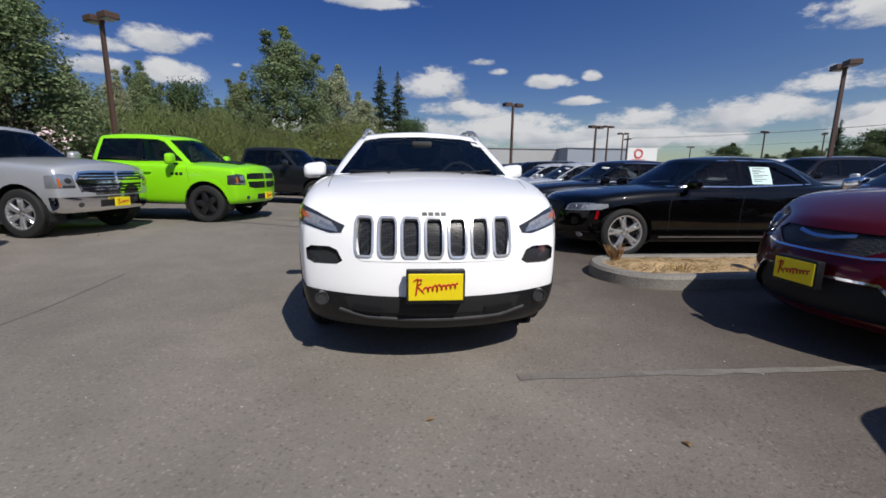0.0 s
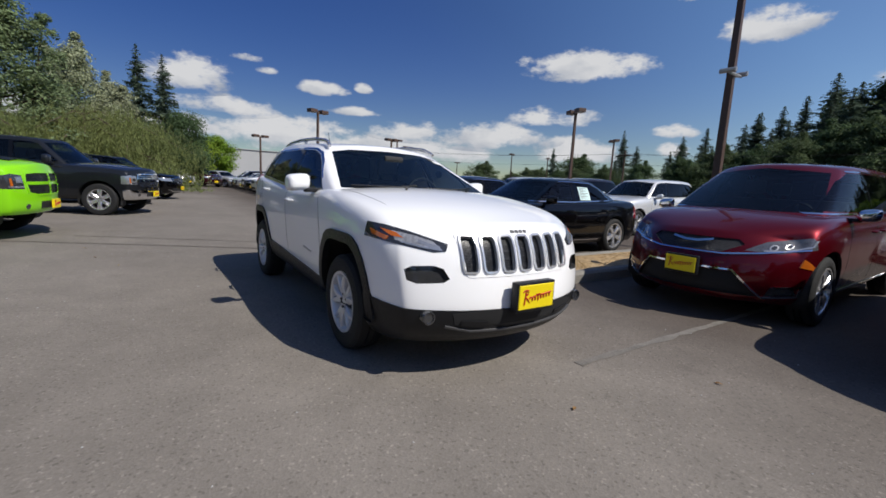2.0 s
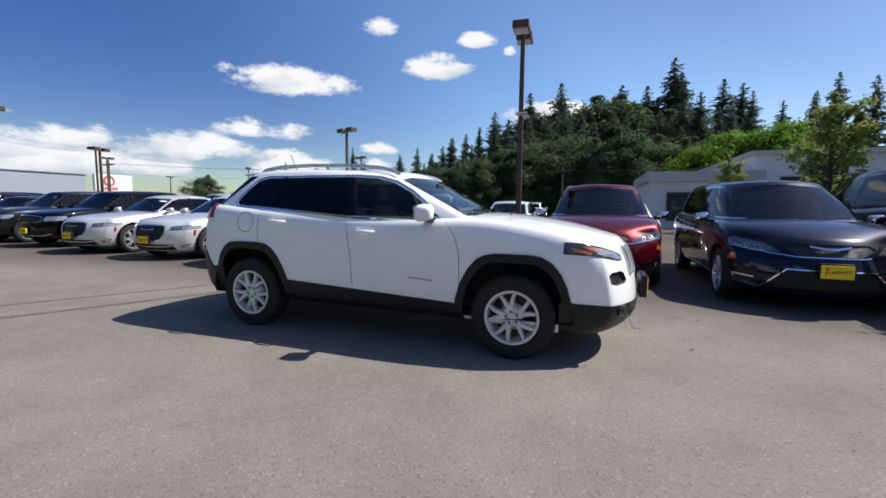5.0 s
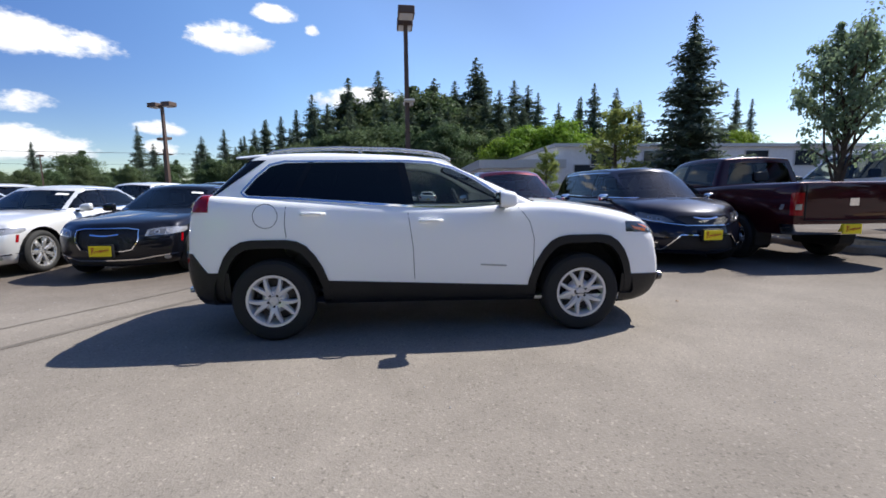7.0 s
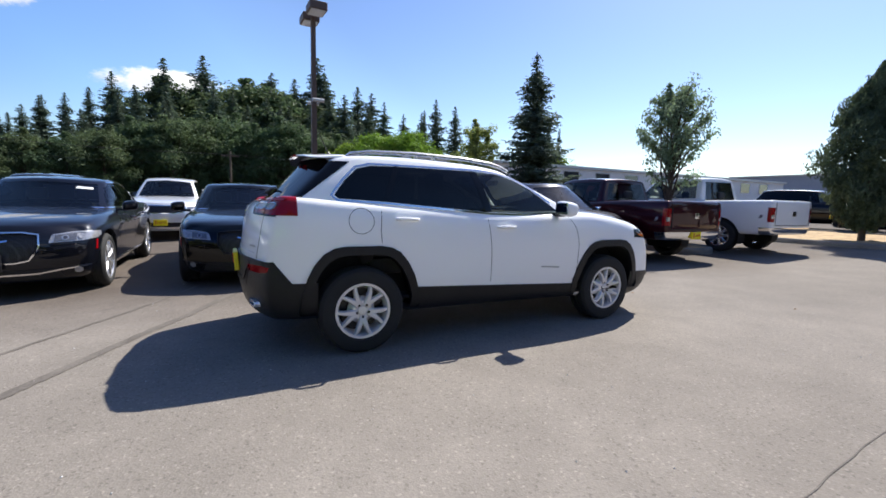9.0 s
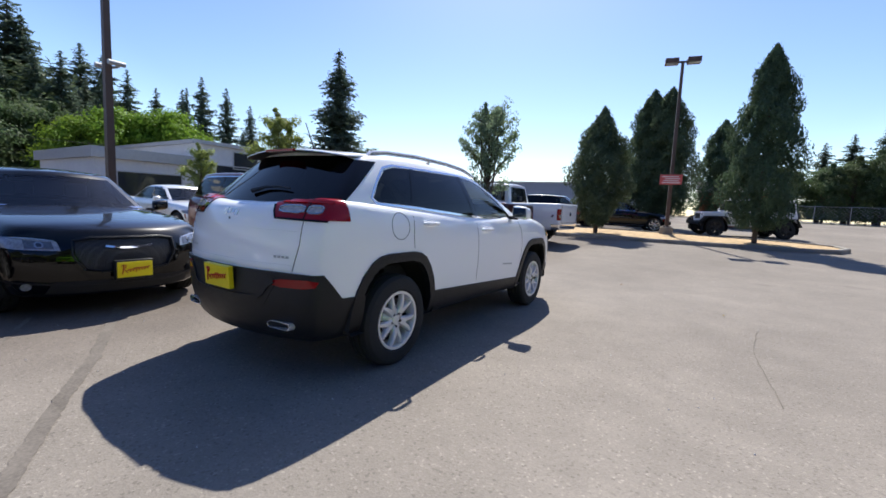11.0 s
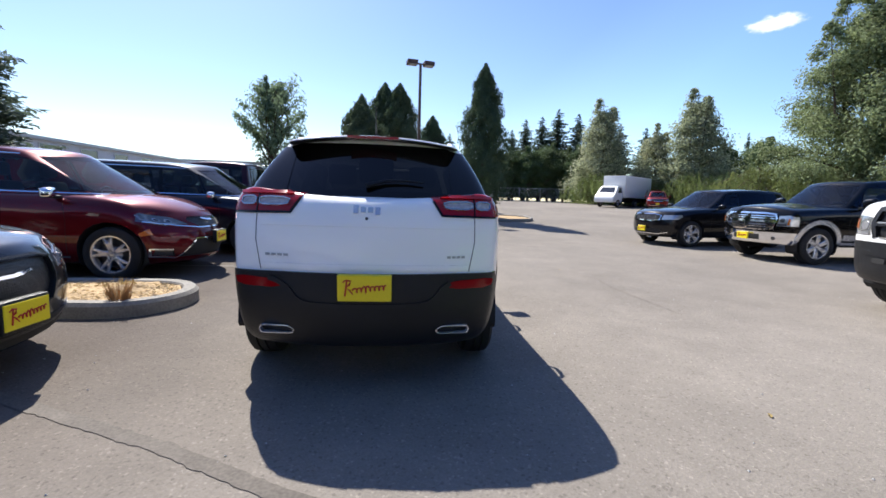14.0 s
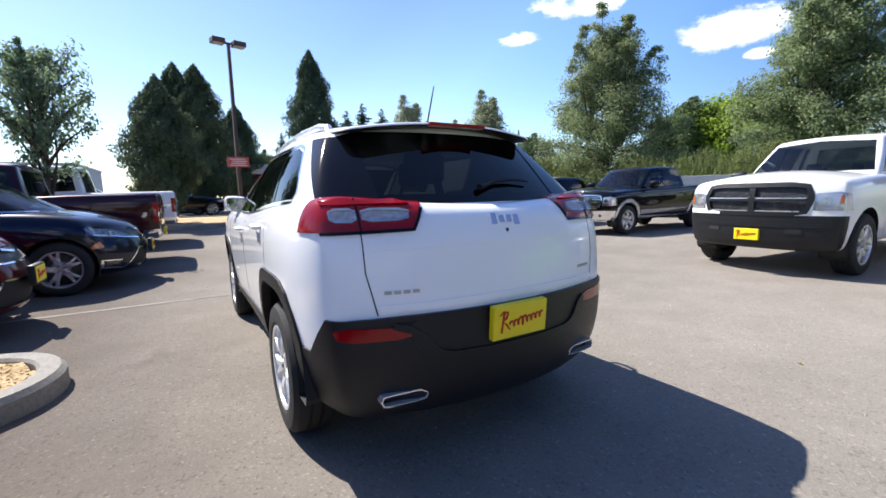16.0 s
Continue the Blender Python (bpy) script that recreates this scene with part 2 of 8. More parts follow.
def asphalt_material():
    m, nt, p = nodes_of("asphalt")
    N, L = nt.nodes.new, nt.links.new
    co = N("ShaderNodeTexCoord")

    def tex(scale, detail=4, rough=0.55):
        n = N("ShaderNodeTexNoise")
        n.inputs["Scale"].default_value, n.inputs["Detail"].default_value, n.inputs["Roughness"].default_value = scale, detail, rough
        L(co.outputs["Object"], n.inputs["Vector"])
        return n.outputs[0]

    def ranged(src, a, b, c, d):
        r = N("ShaderNodeMapRange")
        for i, v in enumerate((a, b, c, d)):
            r.inputs[i + 1].default_value = v
        L(src, r.inputs[0])
        return r.outputs[0]

    def mul(a, b):
        n = N("ShaderNodeMath")
        n.operation = "MULTIPLY"
        L(a, n.inputs[0])
        L(b, n.inputs[1])
        return n.outputs[0]

    vor = N("ShaderNodeTexVoronoi")
    vor.inputs["Scale"].default_value = 95
    L(co.outputs["Object"], vor.inputs["Vector"])
    sepc = N("ShaderNodeSeparateColor")
    L(vor.outputs["Color"], sepc.inputs[0])
    stones = ranged(sepc.outputs[0], 0.0, 1.0, 0.91, 1.08)
    big, mid, fine = tex(0.22, 5), tex(1.7, 6, 0.65), tex(240, 2)
    v = mul(ranged(big, 0.3, 0.7, 0.84, 1.14), ranged(mid, 0.25, 0.75, 0.86, 1.12))
    v = mul(v, stones)
    # sparse pale and dark stones
    vo2 = N("ShaderNodeTexVoronoi")
    vo2.inputs["Scale"].default_value = 80
    L(co.outputs["Object"], vo2.inputs["Vector"])
    se2 = N("ShaderNodeSeparateColor")
    L(vo2.outputs["Color"], se2.inputs[0])
    v = mul(v, ranged(se2.outputs[1], 0.95, 0.97, 1.0, 1.28))
    v = mul(v, ranged(se2.outputs[2], 0.04, 0.06, 0.78, 1.0))
    v = mul(v, ranged(fine, 0.2, 0.8, 0.92, 1.08))
    # oil spots and worn pale patches
    v = mul(v, ranged(tex(0.9, 3), 0.66, 0.78, 1.0, 0.72))
    col = N("ShaderNodeVectorMath")
    col.operation = "SCALE"
    # the asphalt turns darker and browner towards the bays beside the lane
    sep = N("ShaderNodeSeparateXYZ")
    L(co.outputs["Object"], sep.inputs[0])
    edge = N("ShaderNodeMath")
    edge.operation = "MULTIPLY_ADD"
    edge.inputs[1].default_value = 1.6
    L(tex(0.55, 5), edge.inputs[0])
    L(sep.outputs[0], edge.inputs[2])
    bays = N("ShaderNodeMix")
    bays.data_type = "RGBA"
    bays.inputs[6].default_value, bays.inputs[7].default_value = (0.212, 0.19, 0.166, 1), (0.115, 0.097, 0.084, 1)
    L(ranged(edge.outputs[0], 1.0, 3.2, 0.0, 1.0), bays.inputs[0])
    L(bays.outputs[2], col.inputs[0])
    L(v, col.inputs["Scale"])
    L(col.outputs[0], p.inputs["Base Color"])
    L(ranged(mid, 0.3, 0.7, 0.78, 0.92), p.inputs["Roughness"])
    p.inputs["Specular IOR Level"].default_value = 0.06
    bp = N("ShaderNodeBump")
    bp.inputs["Strength"].default_value, bp.inputs["Distance"].default_value = 0.35, 0.005
    L(vor.outputs["Distance"], bp.inputs["Height"])
    L(bp.outputs[0], p.inputs["Normal"])
    M["asphalt"] = m


def mesh_material():
    """Dark honeycomb grille mesh."""
    m, nt, p = nodes_of("grille_mesh")
    N, L = nt.nodes.new, nt.links.new
    co, vo, mr, mx = N("ShaderNodeTexCoord"), N("ShaderNodeTexVoronoi"), N("ShaderNodeMapRange"), N("ShaderNodeMix")
    vo.feature = "DISTANCE_TO_EDGE"
    vo.inputs["Scale"].default_value, vo.inputs["Randomness"].default_value = 62.0, 0.25
    L(co.outputs["Object"], vo.inputs["Vector"])
    mr.inputs[1].default_value, mr.inputs[2].default_value = 0.1, 0.18
    L(vo.outputs["Distance"], mr.inputs[0])
    mx.data_type = "RGBA"
    mx.inputs[6].default_value, mx.inputs[7].default_value = (0.03, 0.03, 0.033, 1), (0.004, 0.004, 0.005, 1)
    L(mr.outputs[0], mx.inputs[0])
    L(mx.outputs[2], p.inputs["Base Color"])
    p.inputs["Roughness"].default_value = 0.35
    bp = N("ShaderNodeBump")
    bp.invert = True
    bp.inputs["Strength"].default_value, bp.inputs["Distance"].default_value = 0.8, 0.006
    L(mr.outputs[0], bp.inputs["Height"])
    L(bp.outputs[0], p.inputs["Normal"])
    M["grille_mesh"] = m


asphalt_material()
mesh_material()
paint_material("paint", 0.0)
paint_material("metallic_paint", 0.45)
glass_material("glass_clear", (0.5, 0.56, 0.54), ior=1.52)
glass_material("glass_tint", (0.2, 0.215, 0.22), ior=1.48)
glass_material("glass_dark", (0.012, 0.013, 0.015), ior=1.45)
glass_material("lens_clear", (0.9, 0.92, 0.95))
simple("plastic", (0.0095, 0.01, 0.012), 0.4, spec=0.34, bump=0.25, fine=500, scale=5, vary=0.2)
simple("seam", (0.012, 0.012, 0.013), 0.8)
simple("rubber", (0.013, 0.013, 0.013), 0.8, bump=0.3, fine=140, vary=0.25)
simple("satin_chrome", (0.72, 0.72, 0.73), 0.18, 0.6, vary=0.05)
simple("badge_grey", (0.09, 0.09, 0.095), 0.4, 0.3)
simple("lamp_smoke", (0.04, 0.041, 0.045), 0.12, 0.2, coat=1)
simple("flower", (0.75, 0.6, 0.62), 0.8)
simple("chrome", (0.82, 0.82, 0.84), 0.07, 1.0, vary=0.04)
simple("alloy", (0.64, 0.64, 0.65), 0.26, 0.75, vary=0.06, fine=200)
simple("dark_alloy", (0.03, 0.03, 0.032), 0.3, 0.6)
simple("brake", (0.06, 0.058, 0.055), 0.5, 0.6)
simple("cabin", (0.03, 0.03, 0.033), 0.7, bump=0.2, fine=300)
simple("lamp_dark", (0.06, 0.06, 0.065), 0.12, 0.4, coat=1)
simple("lamp_silver", (0.46, 0.465, 0.475), 0.2, 0.7, coat=1)
simple("lamp_white", (0.42, 0.38, 0.385), 0.25, coat=0.5, vary=0.35, scale=40)
simple("amber", (0.5, 0.12, 0.012), 0.15, coat=1)
simple("lens_red", (0.26, 0.0025, 0.006), 0.12, coat=0.25, spec=0.3, vary=0.12)
simple("gloss_black", (0.004, 0.004, 0.005), 0.06, spec=0.28)
simple("lens_dark_red", (0.17, 0.003, 0.006), 0.15, coat=0.2, spec=0.3)
simple("lamp_dim", (0.13, 0.132, 0.14), 0.12, 0.4, coat=1, vary=0.3, scale=30)
simple("lamp_grey", (0.33, 0.335, 0.35), 0.15, 0.3, coat=1, vary=0.3, scale=30)
simple("wheel_silver", (0.66, 0.66, 0.67), 0.3, 0.35, vary=0.06, fine=200)
simple("plate_yellow", (0.86, 0.68, 0.01), 0.35, vary=0.05)
simple("plate_red", (0.5, 0.02, 0.015), 0.4)
simple("sticker", (0.62, 0.8, 0.78), 0.5, vary=0.05)
simple("white_paint", (0.78, 0.78, 0.76), 0.45, vary=0.08)
simple("concrete", (0.22, 0.205, 0.18), 0.85, bump=0.4, fine=45, scale=2.5, vary=0.35)
simple("mulch", (0.4, 0.28, 0.15), 0.95, bump=1.0, fine=35, scale=4, vary=0.45)
simple("bark", (0.09, 0.065, 0.045), 0.9, bump=0.8, fine=18, vary=0.35)
simple("pole_brown", (0.085, 0.05, 0.035), 0.5, vary=0.15)
simple("lamp_lens", (0.55, 0.57, 0.6), 0.2, vary=0.05)
simple("wall_grey", (0.42, 0.42, 0.42), 0.75, vary=0.05, scale=0.4, fine=3)
simple("wall_blue_grey", (0.3, 0.33, 0.38), 0.6, vary=0.05, scale=0.4, fine=3)
simple("wall_white", (0.68, 0.68, 0.68), 0.7, vary=0.08, scale=0.6, fine=6)
simple("brick_red", (0.32, 0.11, 0.07), 0.85, vary=0.2, scale=2)
simple("window_dark", (0.03, 0.035, 0.045), 0.08, coat=0.6)
simple("roof_metal", (0.5, 0.5, 0.5), 0.45, 0.3, vary=0.1)
simple("galv", (0.42, 0.43, 0.44), 0.45, 0.7)
simple("grass", (0.11, 0.13, 0.04), 0.95, bump=0.8, fine=30, scale=1.2, vary=0.4)
simple("sign_red", (0.62, 0.12, 0.11), 0.5)
simple("sign_white", (0.82, 0.82, 0.8), 0.5, vary=0.03)
simple("line_white", (0.175, 0.16, 0.14), 0.8, vary=0.4, scale=8, fine=90)
simple("mirror", (0.4, 0.42, 0.44), 0.03, 1.0, vary=0.03)
simple("tar", (0.135, 0.12, 0.105), 0.8, vary=0.35, scale=4, spec=0.1)
leaf_material("leaf_poplar", (0.2, 0.25, 0.125), 0.45, 0.6, 1.6)
leaf_material("leaf_willow", (0.19, 0.235, 0.085), 0.42, 0.7, 1.35)
leaf_material("leaf_bright", (0.2, 0.31, 0.035))
leaf_material("leaf_dark", (0.1, 0.145, 0.065), 0.42)
leaf_material("leaf_fir", (0.1, 0.14, 0.1), 0.32)
leaf_material("leaf_cedar", (0.085, 0.125, 0.07), 0.32)
leaf_material("leaf_silver", (0.31, 0.34, 0.215), 0.4, 0.6, 1.6)
leaf_material("leaf_young", (0.22, 0.29, 0.17), 0.45)
leaf_material("leaf_gold", (0.27, 0.31, 0.09), 0.45)
leaf_material("leaf_dry", (0.3, 0.2, 0.08), 0.3)


# ---- mesh helpers ----
def finish(me, mats, sharp=35):
    for m in mats if isinstance(mats, (list, tuple)) else [mats]:
        me.materials.append(m)
    if sharp is not None:
        me.polygons.foreach_set("use_smooth", [True] * len(me.polygons))
        me.set_sharp_from_angle(angle=radians(sharp))
    return me


def part(name, bm, material, parent=None, label="", sharp=35, color=None):
    me = bpy.data.meshes.new(name)
    bm.normal_update()
    bm.to_mesh(me)
    bm.free()
    finish(me, material, sharp)
    ob = new(name, me)
    if parent is not None:
        ob.parent = parent
    if label:
        ob["label"] = label
    if color is not None:
        ob.color = (*color, 1)
    return ob


def box(bm, x0, x1, y0, y1, z0, z1, mat=0):
    vs = [bm.verts.new((x, y, z)) for x in (x0, x1) for y in (y0, y1) for z in (z0, z1)]
    for q in ((0, 1, 3, 2), (4, 6, 7, 5), (0, 4, 5, 1), (2, 3, 7, 6), (0, 2, 6, 4), (1, 5, 7, 3)):
        bm.faces.new([vs[i] for i in q]).material_index = mat
    return vs


def rbox(x0, x1, y0, y1, z0, z1, r=0.02, seg=2):
    bm = bmesh.new()
    box(bm, x0, x1, y0, y1, z0, z1)
    bmesh.ops.recalc_face_normals(bm, faces=bm.faces[:])
    bmesh.ops.bevel(bm, geom=bm.edges[:], offset=r, segments=seg, affect="EDGES", profile=0.5)
    return bm


def lathe(bm, profile, n, axis="x", center=(0, 0, 0), mat=0, closed=False):
    rings = []
    for a, r in profile:
        ring = []
        for i in range(n):
            t = 2 * math.pi * i / n
            c, s = r * math.cos(t), r * math.sin(t)
            v = (a, c, s) if axis == "x" else (c, s, a) if axis == "z" else (c, a, s)
            ring.append(bm.verts.new(Vector(v) + Vector(center)))
        rings.append(ring)
    pairs = list(zip(rings, rings[1:])) + ([(rings[-1], rings[0])] if closed else [])
    for r0, r1 in pairs:
        for i in range(n):
            f = bm.faces.new((r0[i], r0[(i + 1) % n], r1[(i + 1) % n], r1[i]))
            f.material_index = mat
    return rings


def tube(bm, pts, radii, n=8, mat=0, caps=True):
    """A tapered tube along points."""
    pts = [Vector(p) for p in pts]
    if isinstance(radii, (int, float)):
        radii = [radii] * len(pts)
    rings = []
    ref = Vector((0.31, 0.17, 0.93))
    for i, p in enumerate(pts):
        d = (pts[min(i + 1, len(pts) - 1)] - pts[max(i - 1, 0)]).normalized()
        a = d.cross(ref)
        if a.length < 1e-3:
            a = d.cross(Vector((1, 0, 0)))
        a.normalize()
        b = d.cross(a)
        rings.append([bm.verts.new(p + radii[i] * (math.cos(2 * math.pi * k / n) * a + math.sin(2 * math.pi * k / n) * b)) for k in range(n)])
    for r0, r1 in zip(rings, rings[1:]):
        for k in range(n):
            bm.faces.new((r0[k], r0[(k + 1) % n], r1[(k + 1) % n], r1[k])).material_index = mat
    if caps:
        bm.faces.new(rings[0][::-1]).material_index = mat
        bm.faces.new(rings[-1]).material_index = mat


def ip(table, v):
    """Smooth interpolation through (place, value) pairs."""
    if isinstance(table, (int, float)):
        return table
    xs = [t[0] for t in table]
    return float(np.interp(v, xs, [t[1] for t in table]))


COLS = (-1.0, -0.86, -0.5, 0.0, 0.5, 0.86, 1.0)


def lattice(nr, ns, place, cols=COLS):
    """The surface of a box of columns, rows and stations."""
    bm, vs, nc = bmesh.new(), {}, len(cols)

    def v(i, j, k):
        if (i, j, k) not in vs:
            vs[i, j, k] = bm.verts.new(place(cols[i], j, k))
        return vs[i, j, k]

    for i in range(nc - 1):
        for j in range(nr - 1):
            bm.faces.new((v(i, j, 0), v(i + 1, j, 0), v(i + 1, j + 1, 0), v(i, j + 1, 0)))
            bm.faces.new((v(i, j, ns - 1), v(i, j + 1, ns - 1), v(i + 1, j + 1, ns - 1), v(i + 1, j, ns - 1)))
        for k in range(ns - 1):
            bm.faces.new((v(i, 0, k), v(i, 0, k + 1), v(i + 1, 0, k + 1), v(i + 1, 0, k)))
            bm.faces.new((v(i, nr - 1, k), v(i + 1, nr - 1, k), v(i + 1, nr - 1, k + 1), v(i, nr - 1, k + 1)))
    for j in range(nr - 1):
        for k in range(ns - 1):
            bm.faces.new((v(0, j, k), v(0, j + 1, k), v(0, j + 1, k + 1), v(0, j, k + 1)))
            bm.faces.new((v(nc - 1, j, k), v(nc - 1, j, k + 1), v(nc - 1, j + 1, k + 1), v(nc - 1, j + 1, k)))
    bmesh.ops.recalc_face_normals(bm, faces=bm.faces[:])
    return bm, vs


def smoothed(bm, levels):
    """Catmull-Clark."""
    me = bpy.data.meshes.new("tmp")
    bm.to_mesh(me)
    bm.free()
    ob = new("tmp", me)
    md = ob.modifiers.new("s", "SUBSURF")
    md.levels = md.render_levels = levels
    ev = ob.evaluated_get(bpy.context.evaluated_depsgraph_get())
    out = bmesh.new()
    out.from_mesh(ev.to_mesh())
    ev.to_mesh_clear()
    bpy.data.objects.remove(ob)
    bpy.data.meshes.remove(me)
    return out


AX = {"x": (1, 2), "y": (0, 2), "z": (0, 1)}


def planes_of(poly, ax):
    """Outward planes of a convex outline seen along an axis."""
    a, b = AX[ax]
    cx, cy = sum(p[0] for p in poly) / len(poly), sum(p[1] for p in poly) / len(poly)
    out = []
    for (x0, y0), (x1, y1) in zip(poly, poly[1:] + poly[:1]):
        n = (y1 - y0, x0 - x1)
        if n[0] * (cx - x0) + n[1] * (cy - y0) > 0:
            n = (-n[0], -n[1])
        co, no = [0, 0, 0], [0, 0, 0]
        co[a], co[b], no[a], no[b] = x0, y0, n[0], n[1]
        out.append((Vector(co), Vector(no).normalized()))
    return out


def carve(bm, planes, pred=None, take=True):
    """Cuts the region behind all planes out of the surface along clean edges; returns it as a bmesh with the open border left in bm."""
    bm.normal_update()
    cand = []
    for f in bm.faces:
        if pred and not pred(f):
            continue
        if all(min((v.co - co).dot(no) for v in f.verts) < 1e-5 for co, no in planes):
            cand.append(f)
    for co, no in planes:
        geom = set(cand)
        for f in cand:
            geom.update(f.edges)
            geom.update(f.verts)
        ret = bmesh.ops.bisect_plane(bm, geom=list(geom), plane_co=co, plane_no=no, dist=1e-5)
        cand = [f for f in ret["geom"] if isinstance(f, bmesh.types.BMFace) and f.is_valid]
        cand = [f for f in cand if (f.calc_center_median() - co).dot(no) < 0]
    inside = set(cand)
    border = [e for f in inside for e in f.edges if any(g not in inside for g in e.link_faces)]
    border = list(dict.fromkeys(border))
    if not take:
        return inside, border
    out, vm = bmesh.new(), {}
    for f in inside:
        ring = []
        for v in f.verts:
            if v not in vm:
                vm[v] = out.verts.new(v.co)
            ring.append(vm[v])
        try:
            out.faces.new(ring)
        except ValueError:
            pass
    bmesh.ops.delete(bm, geom=list(inside), context="FACES")
    out.normal_update()
    return out, [e for e in border if e.is_valid]


def deepen(bm, border, vec, mat=None):
    """Turns the border of an opening inward by vec (a vector or a function of the place)."""
    if not border:
        return
    ret = bmesh.ops.extrude_edge_only(bm, edges=border)
    for g in ret["geom"]:
        if isinstance(g, bmesh.types.BMVert):
            g.co += vec(g.co) if callable(vec) else Vector(vec)
        elif mat is not None and isinstance(g, bmesh.types.BMFace):
            g.material_index = mat


def inflate(bm, d):
    bm.normal_update()
    for v, n in [(v, v.normal.copy()) for v in bm.verts]:
        v.co += n * d
    return bm


def thicken(bm, d):
    """Gives an open sheet an edge that reaches d inward."""
    bm.normal_update()
    border = [e for e in bm.edges if len(e.link_faces) == 1]
    nm = {v.co.copy().freeze(): v.normal.copy() for e in border for v in e.verts}
    ret = bmesh.ops.extrude_edge_only(bm, edges=border)
    for g in ret["geom"]:
        if isinstance(g, bmesh.types.BMVert):
            g.co -= nm.get(g.co.copy().freeze(), Vector((0, 0, 0))) * d
    return bm


def rounded(poly, times=2, keep=0.25):
    for _ in range(times):
        out = []
        for p, q in zip(poly, poly[1:] + poly[:1]):
            out.append((p[0] + (q[0] - p[0]) * keep, p[1] + (q[1] - p[1]) * keep))
            out.append((q[0] + (p[0] - q[0]) * keep, q[1] + (p[1] - q[1]) * keep))
        poly = out
    return poly


class Skin:
    """A surface on which strips and rings are laid."""

    def __init__(self, bm):
        self.tree = BVHTree.FromBMesh(bm)
        fine = bm.copy()
        bmesh.ops.triangulate(fine, faces=fine.faces[:])
        fine.normal_update()
        self.tris = [([v.co.copy() for v in f.verts], [v.normal.copy() for v in f.verts]) for f in fine.faces]
        self.fine = BVHTree.FromBMesh(fine)
        fine.free()

    def normal(self, p):
        """Smooth normal of the uncut surface nearest to p."""
        hit, no, k, _ = self.fine.find_nearest(p)
        (a, b, c), (na, nb, nc) = self.tris[k]
        full = (b - a).cross(c - a).length
        if full < 1e-12:
            return no
        u, v = (b - hit).cross(c - hit).length / full, (c - hit).cross(a - hit).length / full
        return (na * u + nb * v + nc * (1 - u - v)).normalized()

    def resmooth(self, ob):
        """Shades a cut panel as the uncut surface."""
        me = ob.data
        cache = [self.normal(v.co) for v in me.vertices]
        out = [None] * len(me.loops)
        for f in me.polygons:
            own = f.material_index == 0 and f.normal.dot(cache[f.vertices[0]]) > 0.6
            for i in f.loop_indices:
                out[i] = cache[me.loops[i].vertex_index] if own else f.normal
        me.normals_split_custom_set(out)

    def drop(self, a, b, ax, sign, off):
        i, j = AX[ax]
        k = "xyz".index(ax)
        o, d = [0, 0, 0], [0, 0, 0]
        o[i], o[j], o[k], d[k] = a, b, 6.0 * sign, -float(sign)
        hit, no, _, _ = self.tree.ray_cast(Vector(o), Vector(d))
        if hit is None:
            o[k] = 0.9 * sign
            hit, no, _, _ = self.tree.find_nearest(Vector(o))
        return hit + no * off

    def strip(self, pts, ax, sign, width, off=0.003, thick=0.006, closed=False, step=0.05):
        """A narrow raised band along a path."""
        path = []
        ends = list(zip(pts, pts[1:] + pts[:1])) if closed else list(zip(pts, pts[1:]))
        for p, q in ends:
            n = max(1, int(math.dist(p, q) / step))
            path += [(p[0] + (q[0] - p[0]) * t / n, p[1] + (q[1] - p[1]) * t / n) for t in range(n)]
        if not closed:
            path.append(pts[-1])
        bm, rows = bmesh.new(), []
        m = len(path)
        for n, p in enumerate(path):
            a = path[(n - 1) % m] if closed else path[max(n - 1, 0)]
            b = path[(n + 1) % m] if closed else path[min(n + 1, m - 1)]
            d = Vector((b[0] - a[0], b[1] - a[1])).normalized()
            w = width / 2
            l, r = (p[0] - d.y * w, p[1] + d.x * w), (p[0] + d.y * w, p[1] - d.x * w)
            L0, R0 = self.drop(*l, ax, sign, off - thick), self.drop(*r, ax, sign, off - thick)
            L1, R1 = self.drop(*l, ax, sign, off), self.drop(*r, ax, sign, off)
            rows.append([bm.verts.new(c) for c in (L0, L1, R1, R0)])
        for r0, r1 in (list(zip(rows, rows[1:])) + ([(rows[-1], rows[0])] if closed else [])):
            for k in range(3):
                bm.faces.new((r0[k], r1[k], r1[k + 1], r0[k + 1]))
        bmesh.ops.recalc_face_normals(bm, faces=bm.faces[:])
        return bm

    def patch(self, poly, ax, sign, off=0.004, thick=0.012, step=0.06):
        """A raised panel with an outline of its own."""
        i, j = AX[ax]
        bm = bmesh.new()
        vs = []
        for a, b in poly:
            co = [0, 0, 0]
            co[i], co[j] = a, b
            vs.append(bm.verts.new(co))
        f = bm.faces.new(vs)
        bmesh.ops.triangulate(bm, faces=[f])
        for c in (i, j):
            lo, hi = min(v.co[c] for v in bm.verts), max(v.co[c] for v in bm.verts)
            n = int((hi - lo) / step)
            for s in range(1, n + 1):
                co, no = [0, 0, 0], [0, 0, 0]
                co[c], no[c] = lo + (hi - lo) * s / (n + 1), 1
                bmesh.ops.bisect_plane(bm, geom=bm.verts[:] + bm.edges[:] + bm.faces[:], plane_co=co, plane_no=no, dist=1e-5)
        for v in bm.verts:
            v.co = self.drop(v.co[i], v.co[j], ax, sign, off)
        bm.normal_update()
        axis = Vector([float(c == ax) for c in "xyz"]) * sign
        if sum(g.normal.dot(axis) * g.calc_area() for g in bm.faces) < 0:
            bmesh.ops.reverse_faces(bm, faces=bm.faces[:])
        border = [e for e in bm.edges if len(e.link_faces) == 1]
        ret = bmesh.ops.extrude_edge_only(bm, edges=border)
